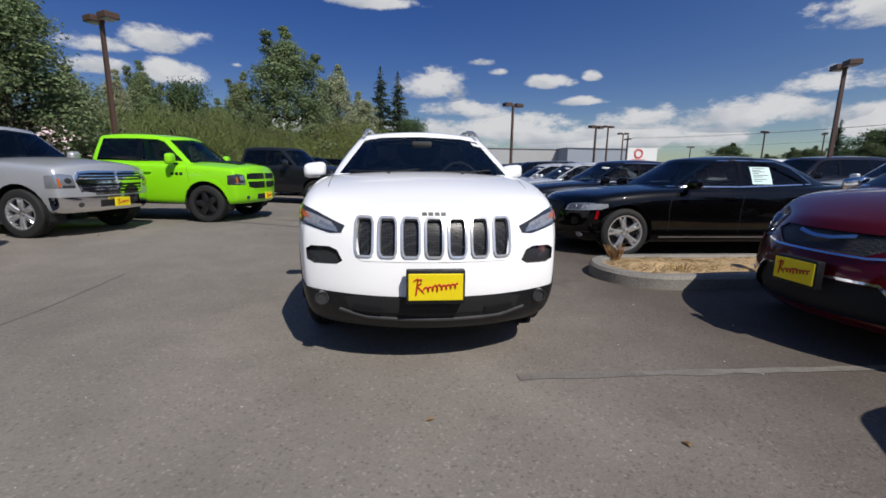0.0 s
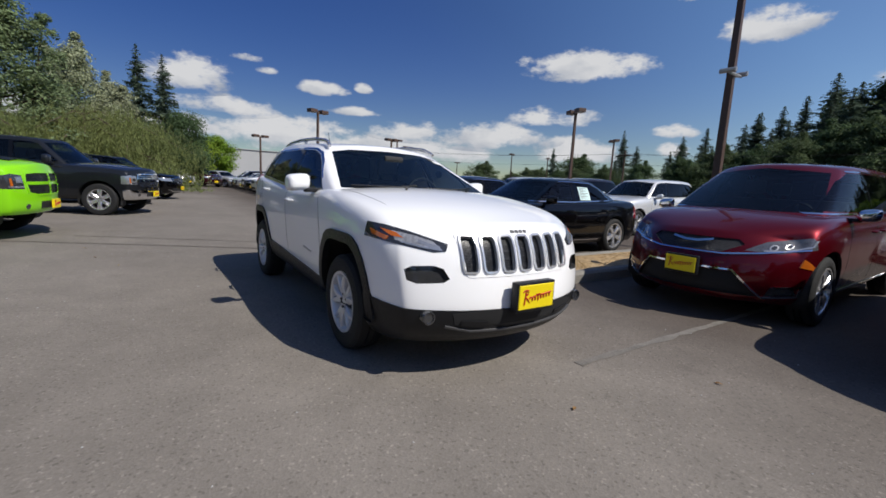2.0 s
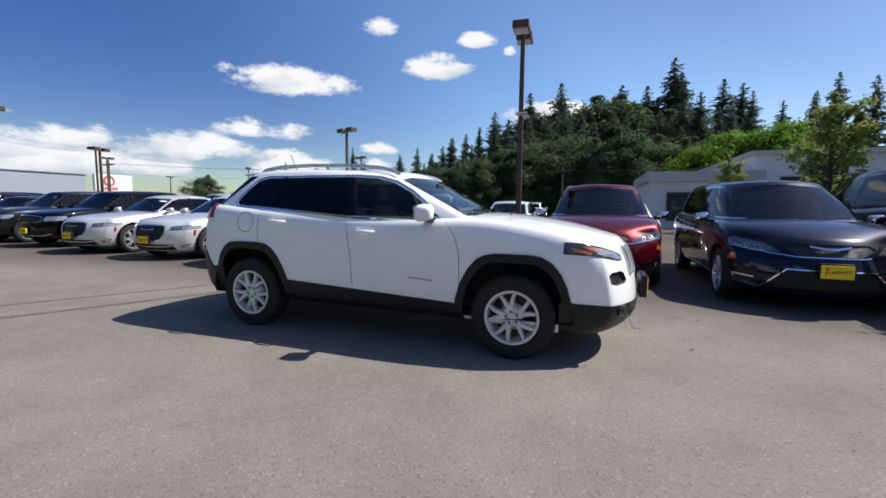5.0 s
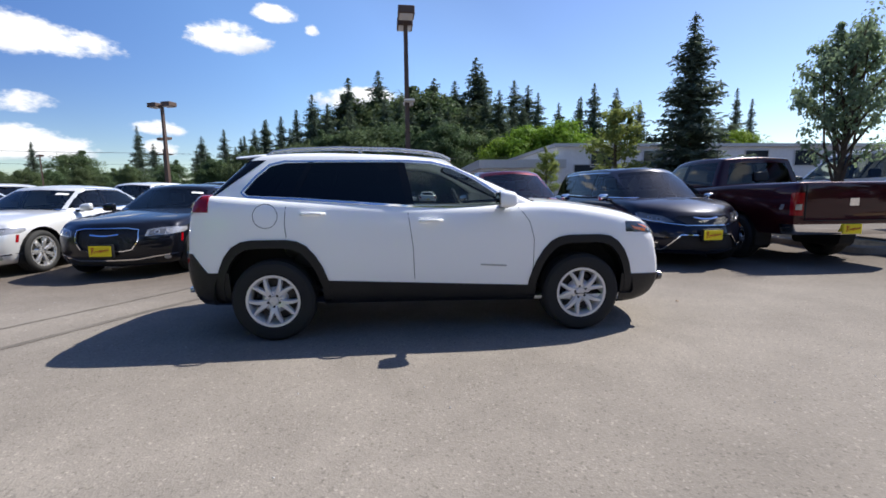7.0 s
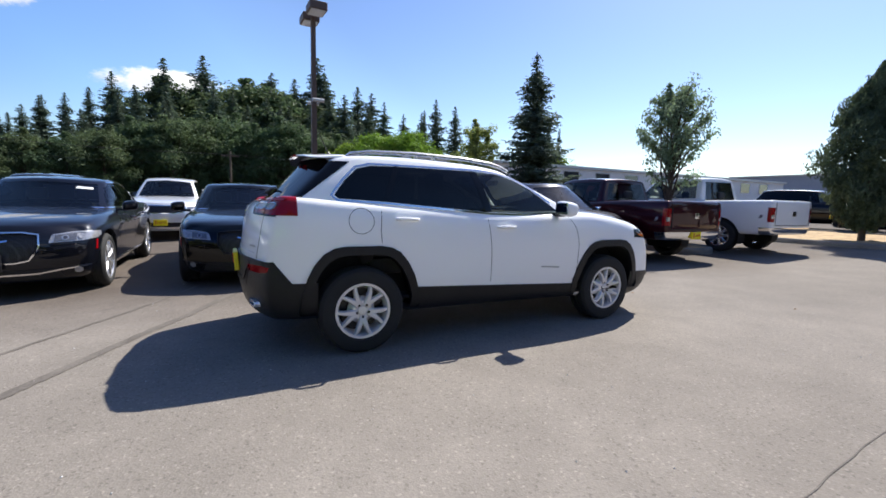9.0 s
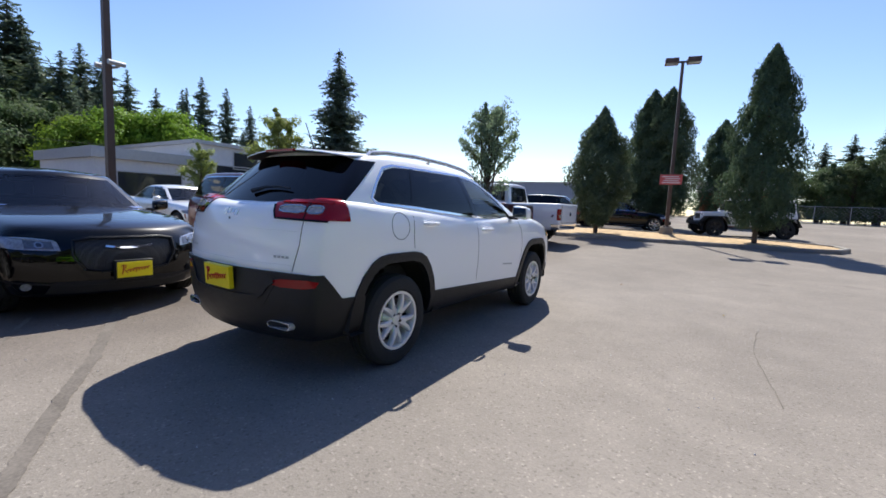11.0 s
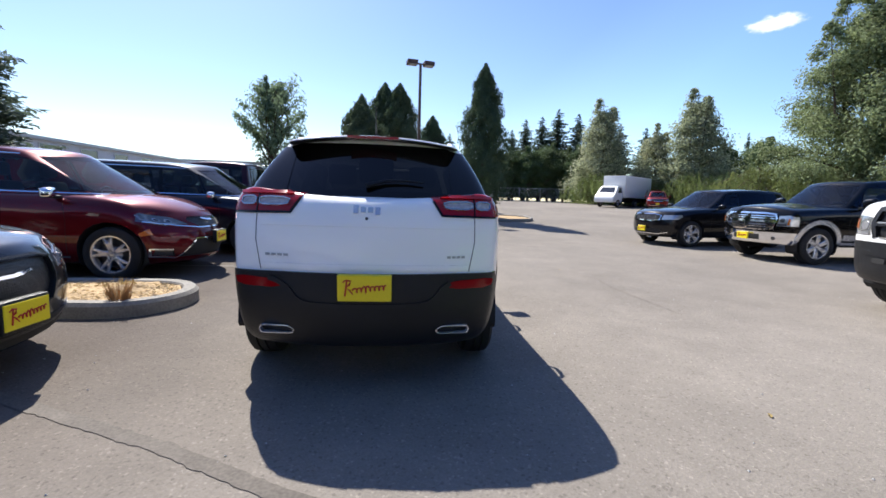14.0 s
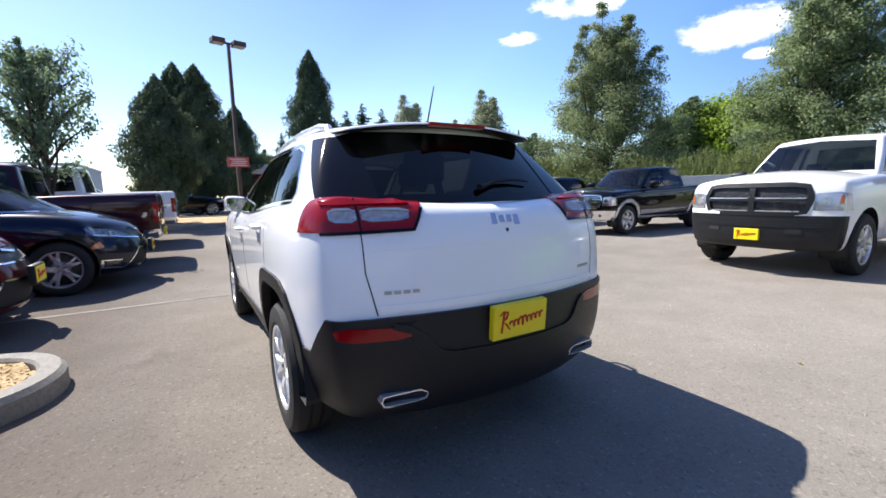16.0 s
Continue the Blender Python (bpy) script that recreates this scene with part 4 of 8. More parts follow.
# numbers: heights, half-widths and lengths in metres
JEEP = dict(
    R=0.352, rr=0.222, wb=2.70, track=0.90, gap=0.088, seg=56, spokes=(5, 0.31, 0.0155), rim="wheel_silver", hub=0.085, paint="paint",
    ys=(-2.365, -2.285, -2.09, -1.8, -1.35, -0.95, -0.3, 0.5, 1.2, 1.7, 1.99, 2.16, 2.235),
    w=((-2.335, 0.80), (-2.08, 0.86), (-1.7, 0.915), (-1.35, 0.925), (-0.9, 0.915), (0, 0.91), (0.9, 0.915), (1.35, 0.925), (1.8, 0.90), (2.1, 0.835), (2.235, 0.79)),
    zb=((-2.335, 0.25), (-1.8, 0.22), (-0.9, 0.28), (0.9, 0.3), (1.7, 0.3), (2.235, 0.3)),
    zt=((-2.335, 0.97), (-2.2, 0.99), (-2.02, 1.02), (-1.52, 1.11), (-1.0, 1.17), (-0.3, 1.13), (0.5, 1.17), (1.6, 1.24), (2.0, 1.26), (2.235, 1.26)),
    crown=((-2.335, 0.04), (-1.8, 0.06), (-1.0, 0.05), (1.5, 0.0), (2.0, -0.05), (2.2, -0.055)),
    rows=((0.0, 0.88, 0.12, 0.08), (0.08, 0.94, 0.05, 0.03), (0.26, 0.97, 0.0, 0.0), (0.42, 0.985, 0.005, 0.005), (0.72, 1.0, 0.045, 0.03), (0.9, 0.985, 0.09, 0.07), (1.0, 0.93, 0.17, 0.14)),
    bowf=0.25, bowr=0.17, deep=0.05, liner_z=0.33,
    house=dict(yf=(-1.27, -0.22), yr=(2.13, 1.69), z0=((0, 1.06), (1, 1.12)), z1=((0, 1.55), (0.2, 1.585), (0.6, 1.61), (0.9, 1.6), (1, 1.575)), w0=((0, 0.82), (0.3, 0.87), (0.8, 0.87), (1, 0.8)),
               w1=((0, 0.6), (0.4, 0.65), (0.8, 0.64), (1, 0.6)), bulge=0.035, crown=0.045, bowf=0.13, bowr=0.17),
    side_glass=[[(0.14, 1.155), (0.22, 1.52), (-0.02, 1.51), (-0.2, 1.465), (-0.38, 1.375), (-0.6, 1.225), (-0.74, 1.125)], [(0.2, 1.155), (0.28, 1.525), (1.0, 1.525), (1.13, 1.225)],
                [(1.17, 1.228), (1.04, 1.525), (1.24, 1.52), (1.36, 1.49), (1.47, 1.39), (1.56, 1.275), (1.53, 1.245)]],
    tint_from=0.15, side_tint="glass_dark",
    windshield=[(-0.735, 1.175), (0.735, 1.175), (0.57, 1.5), (0.4, 1.53), (0, 1.54), (-0.4, 1.53), (-0.57, 1.5)],
    rear_glass=[(-0.745, 1.265), (-0.42, 1.215), (0.42, 1.215), (0.745, 1.265), (0.61, 1.545), (0.5, 1.575), (-0.5, 1.575), (-0.61, 1.545)],
    belt=[(-0.7, 1.118), (0.14, 1.14), (1.15, 1.215), (1.54, 1.232), (1.585, 1.27), (1.48, 1.4), (1.37, 1.505), (1.25, 1.535), (0.2, 1.537), (-0.03, 1.524), (-0.21, 1.478), (-0.4, 1.385), (-0.6, 1.245)], trim="chrome",
    lines=[[(0.2, 1.14), (0.155, 0.8), (0.145, 0.52)], [(1.2, 1.2), (1.215, 1.0), (1.205, 0.9)], [(-0.77, 1.12), (-0.86, 1.0), (-0.9, 0.85), (-0.9, 0.62), (-0.885, 0.46)],
           ],
    handles=[(0.0, 1.02), (0.985, 1.09)], mirror_in=0.14, mirror=(0.9, -0.63, 1.2), mirror_size=(0.2, 0.15, 0.145),
    seats=[(0.1, [(-0.38, 0.5), (0.38, 0.5)]), (0.98, [(0.0, 1.25)])], dash_z=1.14, seat_z=0.74, seat_h=0.58,
    plates=[(-2.393, 0.565, -1, 0, True), (2.232, 0.693, 1, -4, False)],
)


def arch_outline(y, flip, size=1.0):
    """Outer line of the wheel-arch cladding, in the side view."""
    return [(y + flip * a * size, 0.362 + (z - 0.362) * size) for a, z in ((0.5, 0.34), (0.485, 0.48), (0.43, 0.64), (0.37, 0.745), (0.3, 0.825), (0.23, 0.862), (0.14, 0.878), (-0.14, 0.878), (-0.23, 0.865), (-0.31, 0.82), (-0.38, 0.735), (-0.43, 0.63), (-0.465, 0.5), (-0.47, 0.34))]


def build_jeep():
    s = dict(JEEP)
    s["well"] = lambda y: arch_outline(y, 1 if y < 0 else -1, 0.875)
    slot = lambda x: rounded([(x - 0.05, 0.712), (x + 0.05, 0.712), (x + 0.052, 0.93), (x - 0.052, 0.93)], 2, 0.13)
    xs = [0.136 * i for i in range(-3, 4)]
    front = [((0, -1.74, 0), (0, 1, 0))]
    rear = [((0, 1.84, 0), (0, -1, 0))]
    s["cut"] = [("grille_insert", "one", slot(x), "y", front, "grille_mesh", 0.03) for x in xs]
    s["cut"] += [("fog_light", "both", rounded([(0.53, 0.657), (0.77, 0.645), (0.785, 0.75), (0.585, 0.757)], 1, 0.2), "y", front, "lamp_dark", 0.03)]
    root, sk, hk = vehicle("suv", s, (0.94, 0.94, 0.94), 3)
    tagged(root, "white compact SUV with black cladding and yellow dealer plates", "suv")
    W = (0.94, 0.94, 0.94)
    # black cladding as skins over the body
    base = lower_shell(s, 3)
    def skin_of(planes, off):
        b = base.copy()
        bm, _ = carve(b, planes)
        b.free()
        return thicken(inflate(bm, off), 0.02)
    for sx in (-1, 1):
        eye = planes_of([(sx * a, b) for a, b in ((0.53, 0.88), (0.6, 0.905), (0.72, 0.948), (0.82, 0.978), (0.95, 1.0), (0.95, 0.91), (0.8, 0.873), (0.62, 0.832), (0.55, 0.838))], "y") + [(Vector(a), Vector(b)) for a, b in front]
        part("headlight", skin_of(eye, 0.004), M["lamp_smoke"], root, "dark headlight under a clear lens")
        tail = planes_of([(sx * a, b) for a, b in ((0.375, 1.235), (0.45, 1.118), (0.95, 1.108), (0.95, 1.25), (0.4, 1.25))], "y") + [(Vector(a), Vector(b)) for a, b in rear]
        part("tail_light", skin_of(tail, 0.006), M["lens_red"], root, "red tail light")
    low_front = [(Vector((0, -1.72, 0)), Vector((0, 1, 0))), (Vector((0, 0, 0.505)), Vector((0, 0.12, 1)).normalized())]
    low_front[1] = (Vector((0, -2.3, 0.485)), Vector((0, -0.05, 1)).normalized())
    fb = part("front_bumper", skin_of(low_front, 0.008), M["plastic"], root, "black plastic lower bumper")
    rb = merged(skin_of([(Vector((0, 1.78, 0)), Vector((0, -1, 0))), (Vector((0, 2.0, 0.765)), Vector((0, 0.06, 1)).normalized()), (Vector((0, 1.9, 0.62)), Vector((0, -1.3, 1)).normalized())], 0.009),
                skin_of([(Vector((0, 1.7, 0)), Vector((0, -1, 0))), (Vector((0, 1.97, 0)), Vector((0, 1, 0))), (Vector((0, 0, 0.6)), Vector((0, 0, 1)))], 0.008))
    rbo = part("rear_bumper", rb, M["plastic"], root, "black plastic rear bumper")
    for sx in (-1, 1):
        part("sill_cladding", skin_of([(Vector((0, -0.93, 0)), Vector((0, -1, 0))), (Vector((0, 0.93, 0)), Vector((0, 1, 0))), (Vector((0, 0, 0.475)), Vector((0, -0.05, 1)).normalized()), (Vector((sx * 0.4, 0, 0)), Vector((-sx, 0, 0)))], 0.01), M["plastic"], root, "black sill cladding")
        for y, fl in ((-1.35, 1), (1.35, -1)):
            b = base.copy()
            bm, _ = carve(b, planes_of(arch_outline(y, fl), "x") + side_limit(sx, 0.5))
            b.free()
            cut, _ = carve(bm, planes_of(arch_outline(y, fl, 0.865), "x"))
            cut.free()
            part("wheel_arch_trim", thicken(inflate(bm, 0.013), 0.05), M["plastic"], root, "black wheel-arch cladding")
    for sx in (-1, 1):
        part("reflector", sk.patch(rounded([(sx * 0.5, 0.672), (sx * 0.77, 0.672), (sx * 0.79, 0.732), (sx * 0.49, 0.72)], 1, 0.2), "y", 1, 0.014, 0.02), M["lens_red"], rbo, "dark red rear reflector")
    part("plate_recess", sk.patch(rounded([(-0.4, 0.5), (0.4, 0.5), (0.56, 0.765), (-0.56, 0.765)], 1, 0.15), "y", 1, 0.012, 0.01), M["plastic"], rbo)
    part("bumper_lip", sk.strip([(-0.74, 0.752), (-0.5, 0.757), (0.5, 0.757), (0.74, 0.752)], "y", 1, 0.022, 0.018, 0.02), M["plastic"], rbo)
    part("plate_ledge", sk.strip(rounded([(-0.6, 0.74), (-0.47, 0.7), (-0.4, 0.6), (-0.3, 0.575), (0.3, 0.575), (0.4, 0.6), (0.47, 0.7), (0.6, 0.74)], 1, 0.25)[1:-2], "y", 1, 0.03, 0.022, 0.02), M["plastic"], rbo, "raised ledge round the plate")
    part("fuel_flap", sk.strip(circle(1.37, 1.075, 0.1, 26), "x", -1, 0.004, 0.0015, 0.004, closed=True, step=0.03), M["seam"], root, "round seam of the fuel flap")
    # lower grille opening, skid lip and tow slots
    part("lower_grille", sk.patch(rounded([(-0.5, 0.385), (0.5, 0.385), (0.53, 0.48), (-0.53, 0.48)], 1, 0.12), "y", -1, 0.012), M["seam"], fb)
    part("chin_strip", sk.strip([(-0.56, 0.39), (-0.4, 0.352), (-0.12, 0.345), (0.12, 0.345), (0.4, 0.352), (0.56, 0.39)], "y", -1, 0.011, 0.022, 0.02), M["badge_grey"], fb, "dark grey chin strip")
    for sx in (-1, 1):
        part("air_slot", sk.strip([(sx * 0.3, 0.4), (sx * 0.47, 0.41)], "y", -1, 0.03, 0.02, 0.02), M["plastic"], fb)
        bm = bmesh.new()
        p = sk.drop(sx * 0.66, 0.45, "y", -1, 0.022)
        lathe(bm, [(0.03, 0.045), (-0.012, 0.042), (-0.014, 0.034), (-0.004, 0.03), (-0.004, 0.0005)], 20, axis="y", center=p)
        part("fog_lamp", bm, M["lamp_smoke"], fb)
    # seven chromed slots
    for x in xs:
        part("grille_ring", sk.strip(slot(x), "y", -1, 0.013, 0.012, 0.03, closed=True, step=0.02), M["satin_chrome"], root, "chromed grille slot ring")
    part("grille_border", sk.strip([(-0.475, 0.935), (-0.445, 0.715), (-0.425, 0.69), (0.425, 0.69), (0.445, 0.715), (0.475, 0.935)], "y", -1, 0.012, 0.004, 0.01), M["paint"], root, color=W)
    for sx in (-1, 1):
        part("hood_side_seam", sk.strip([(sx * 0.705, -1.66), (sx * 0.735, -1.35), (sx * 0.76, -1.02)], "z", 1, 0.004, 0.001, 0.004), M["seam"], root)
        bm = bmesh.new()
        p = sk.drop(sx * 0.3, -1.22, "z", 1, 0.0)
        tube(bm, [p - Vector((0, 0, 0.01)), p + Vector((0, 0, 0.012))], 0.012, 6)
        part("washer_jet", bm, M["plastic"], root)
        # lamp details
        part("lamp_bowl", sk.patch([(sx * a, b) for a, b in ((0.575, 0.85), (0.66, 0.862), (0.8, 0.893), (0.8, 0.945), (0.71, 0.925), (0.61, 0.893))], "y", -1, 0.007), M["lamp_grey"], root, "grey reflector bowl of the headlight")
        part("turn_signal", sk.patch([(sx * 0.76, 0.905), (sx * 0.81, 0.915), (sx * 0.84, 0.955), (sx * 0.785, 0.935)], "y", -1, 0.009), M["amber"], root, "amber turn signal")
        part("lamp_reflector", sk.strip([(sx * 0.58, 0.857), (sx * 0.64, 0.872), (sx * 0.69, 0.893)], "y", -1, 0.02, 0.009, 0.01), M["lamp_silver"], root)
        part("daylight_strip", sk.strip([(sx * 0.57, 0.845), (sx * 0.66, 0.857), (sx * 0.78, 0.885)], "y", -1, 0.01, 0.01, 0.01), M["lamp_silver"], root)
        part("side_marker", sk.patch([(-1.79, 0.945), (-1.95, 0.91), (-1.94, 0.89), (-1.82, 0.915)], "x", sx, 0.009), M["amber"], root, "amber side marker")
        for q in ([(0.47, 1.153), (0.645, 1.15), (0.645, 1.196), (0.455, 1.19)], [(0.668, 1.15), (0.76, 1.15), (0.76, 1.196), (0.668, 1.196)]):
            q = rounded([(sx * a, b) for a, b in q], 1, 0.2)
            lamp = part("reverse_lamp", sk.patch(q, "y", 1, 0.01), M["lamp_white"], root, "clear reversing lamp in the red tail light")
            part("lamp_rim", sk.strip(q, "y", 1, 0.008, 0.016, 0.012, closed=True, step=0.02), M["lamp_silver"], lamp, "bright rim of the reversing lamp")
        part("lamp_bar", sk.strip([(sx * 0.44, 1.222), (sx * 0.6, 1.224), (sx * 0.78, 1.222)], "y", 1, 0.016, 0.014, 0.01), M["lens_red"], root)
        part("lamp_border", sk.strip([(sx * 0.37, 1.24), (sx * 0.45, 1.113), (sx * 0.8, 1.105)], "y", 1, 0.012, 0.01, 0.012), M["gloss_black"], root, "black edge under the tail light")
        part("lamp_gap", sk.strip([(sx * 0.657, 1.24), (sx * 0.657, 1.11)], "y", 1, 0.007, 0.012, 0.012), M["gloss_black"], root)
    # tailgate
    part("tailgate_seam", sk.strip([(-0.66, 1.11), (-0.66, 0.95), (-0.625, 0.775)], "y", 1, 0.005, 0.0012, 0.004), M["seam"], root)
    part("tailgate_seam", sk.strip([(0.66, 1.11), (0.66, 0.95), (0.625, 0.775)], "y", 1, 0.005, 0.0012, 0.004), M["seam"], root)
    part("tailgate_crease", sk.strip([(-0.63, 1.05), (0, 1.055), (0.63, 1.05)], "y", 1, 0.03, 0.005, 0.006), M["paint"], root, color=W)
    part("lower_crease", sk.strip([(-0.62, 0.8), (0, 0.805), (0.62, 0.8)], "y", 1, 0.03, 0.006, 0.006), M["paint"], root, color=W)
    bm = bmesh.new()
    lathe(bm, [(2.1, 0.009), (2.2, 0.009), (2.202, 0.0005)], 10, axis="y", center=(0, sk.drop(0, 1.09, "y", 1, 0.0).y - 2.197, 1.09))
    part("camera_button", bm, M["seam"], root)
    # badges as plain bars
    for nm, x0, x1, z, ax, sign, wd in (("hood_badge", -0.075, 0.075, 0.955, "y", -1, 0.024), ("rear_badge", 0.085, -0.085, 1.14, "y", 1, 0.042), ("drive_badge", 0.6, 0.45, 0.865, "y", 1, 0.02), ("trim_badge", -0.48, -0.6, 0.865, "y", 1, 0.02)):
        b = []
        n = 4
        for i in range(n):
            a = x0 + (x1 - x0) * (i + 0.12) / n
            c = x0 + (x1 - x0) * (i + 0.88) / n
            m = (a + c) / 2
            if wd < 0.025:
                b.append(sk.strip([(a, z), (c, z)], ax, sign, wd * 0.7, 0.004, 0.008))
            else:
                low, high = ((-0.55, 0.6), (-0.4, 0.35), (-0.4, 0.35), (-0.7, 0.35))[i]
                b.append(sk.strip([(m, z + wd * low), (m, z + wd * high)], ax, sign, abs(c - a) * 0.92, 0.006, 0.01, step=0.02))
        part(nm, merged(*b), M["badge_grey" if sign < 0 else "galv" if wd < 0.025 else "satin_chrome"], root, "plain metal badge shapes")
    for sx in (-1, 1):
        part("door_badge", sk.strip([(-0.43, 0.63), (-0.66, 0.615)], "x", sx, 0.014, 0.003, 0.006), M["galv"], root, "thin grey badge bar")
        # oval exhaust tips
        bm = bmesh.new()
        pts = rounded([(-0.1, -0.026), (0.09, -0.026), (0.1, 0.0), (0.06, 0.026), (-0.1, 0.024), (-0.112, 0.0)], 1, 0.12)
        yt = sk.drop(sx * 0.525, 0.42, "y", 1, 0.0).y
        lean = lambda a: -0.18 * max(0.0, -a)
        o = [bm.verts.new((sx * 0.525 + a * -sx, yt + 0.035 + lean(a), 0.415 + b)) for a, b in pts]
        i0 = [bm.verts.new((sx * 0.525 + a * 0.95 * -sx, yt + 0.036 + lean(a), 0.415 + b * 0.8)) for a, b in pts]
        i1 = [bm.verts.new((sx * 0.525 + a * 0.93 * -sx, yt + 0.0 + lean(a), 0.415 + b * 0.76)) for a, b in pts]
        o1 = [bm.verts.new((sx * 0.525 + a * -sx, yt - 0.12, 0.415 + b)) for a, b in pts]
        m = len(pts)
        for r0, r1 in ((o1, o), (o, i0), (i0, i1)):
            for k in range(m):
                bm.faces.new((r0[k], r0[(k + 1) % m], r1[(k + 1) % m], r1[k]))
        bm.faces.new(i1).material_index = 1
        bmesh.ops.recalc_face_normals(bm, faces=bm.faces[:])
        part("exhaust_tip", bm, [M["satin_chrome"], M["seam"]], root, "chromed exhaust tip")
        # roof rail
        bm = bmesh.new()
        rail = [(1.44, 1.57), (1.37, 1.62), (1.2, 1.644), (0.8, 1.656), (0.3, 1.644), (0.0, 1.617), (-0.12, 1.59), (-0.2, 1.55)]
        tube(bm, [(sx * (0.585 - 0.02 * (1 if 0 < i < 7 else 0)), y, z) for i, (y, z) in enumerate(rail)], [0.018, 0.02, 0.02, 0.02, 0.02, 0.02, 0.018, 0.016], 8)
        tube(bm, [(sx * 0.57, 0.62, 1.66), (sx * 0.57, 0.6, 1.59)], 0.016, 8)
        part("roof_rail", bm, M["alloy"], root, "silver roof rail")
    # spoiler over the rear window, with the third brake light
    bm, _ = lattice(3, 4, lambda c, j, k: Vector((c * (0.612 - 0.012 * k), 1.4 + 0.123 * k - 0.07 * c * c * (k > 1), 1.583 + (0.02 - 0.003 * k) * (j - 1) + 0.05 * (1 - c * c) - 0.005 * k)))
    bm = smoothed(bm, 2)
    bm.normal_update()
    for f in bm.faces:
        f.material_index = 1 if f.normal.z < -0.2 else 0
    part("spoiler", bm, [M["paint"], M["plastic"]], root, color=W)
    bm = bmesh.new()
    box(bm, -0.17, 0.17, 1.735, 1.775, 1.6, 1.618)
    part("brake_light", bm, M["lens_red"], root, "red high brake light")
    # black glass edge that wraps round the rear corners
    hbase = house_shell(s["house"], 3)
    for sx in (-1, 1):
        b = hbase.copy()
        wrap, _ = carve(b, [(Vector((0, 1.6, 1.4)), Vector((0, -0.25, -0.33)).normalized()), (Vector((0, 0, 1.24)), Vector((0, 0, -1))), (Vector((0, 0, 1.545)), Vector((0, 0, 1))), (Vector((sx * 0.52, 0, 0)), Vector((-sx, 0, 0)))])
        b.free()
        if len(wrap.faces):
            part("rear_glass_edge", thicken(inflate(wrap, 0.004), 0.01), M["gloss_black"], root, "glossy black edge of the rear window")
        else:
            wrap.free()
    hbase.free()
    # antenna, wiper, cowl
    bm = bmesh.new()
    tube(bm, [(0.0, 1.4, 1.63), (0.0, 1.45, 1.665)], 0.02, 8)
    tube(bm, [(0.0, 1.44, 1.66), (0.0, 1.53, 1.86)], [0.006, 0.003], 6)
    part("antenna", bm, M["plastic"], root)
    bm = bmesh.new()
    pts = [hk.drop(x, z, "y", 1, 0.022) for x, z in ((0.02, 1.272), (-0.1, 1.305), (-0.22, 1.31), (-0.34, 1.30))]
    tube(bm, pts, [0.018, 0.012, 0.009, 0.006], 6)
    part("rear_wiper", bm, M["plastic"], root)
    bm = bmesh.new()
    for x in (-0.35, 0.3):
        q = [hk.drop(x + d, 1.185 + 0.02 * (d > 0.2), "y", -1, 0.012) for d in (-0.3, -0.1, 0.1, 0.3)]
        tube(bm, q, 0.008, 6)
    part("front_wiper", bm, M["plastic"], root)
    part("inspection_sticker", hk.patch([(0.5, 1.49), (0.62, 1.46), (0.63, 1.43), (0.52, 1.455)], "y", -1, 0.006, 0.004), M["sign_white"], root, "white paper sticker on the windshield")
    part("rear_view_mirror", rbox(-0.1, 0.1, -0.42, -0.38, 1.43, 1.49, 0.015), M["cabin"], root)
    base.free()
    return root


jeep = build_jeep()


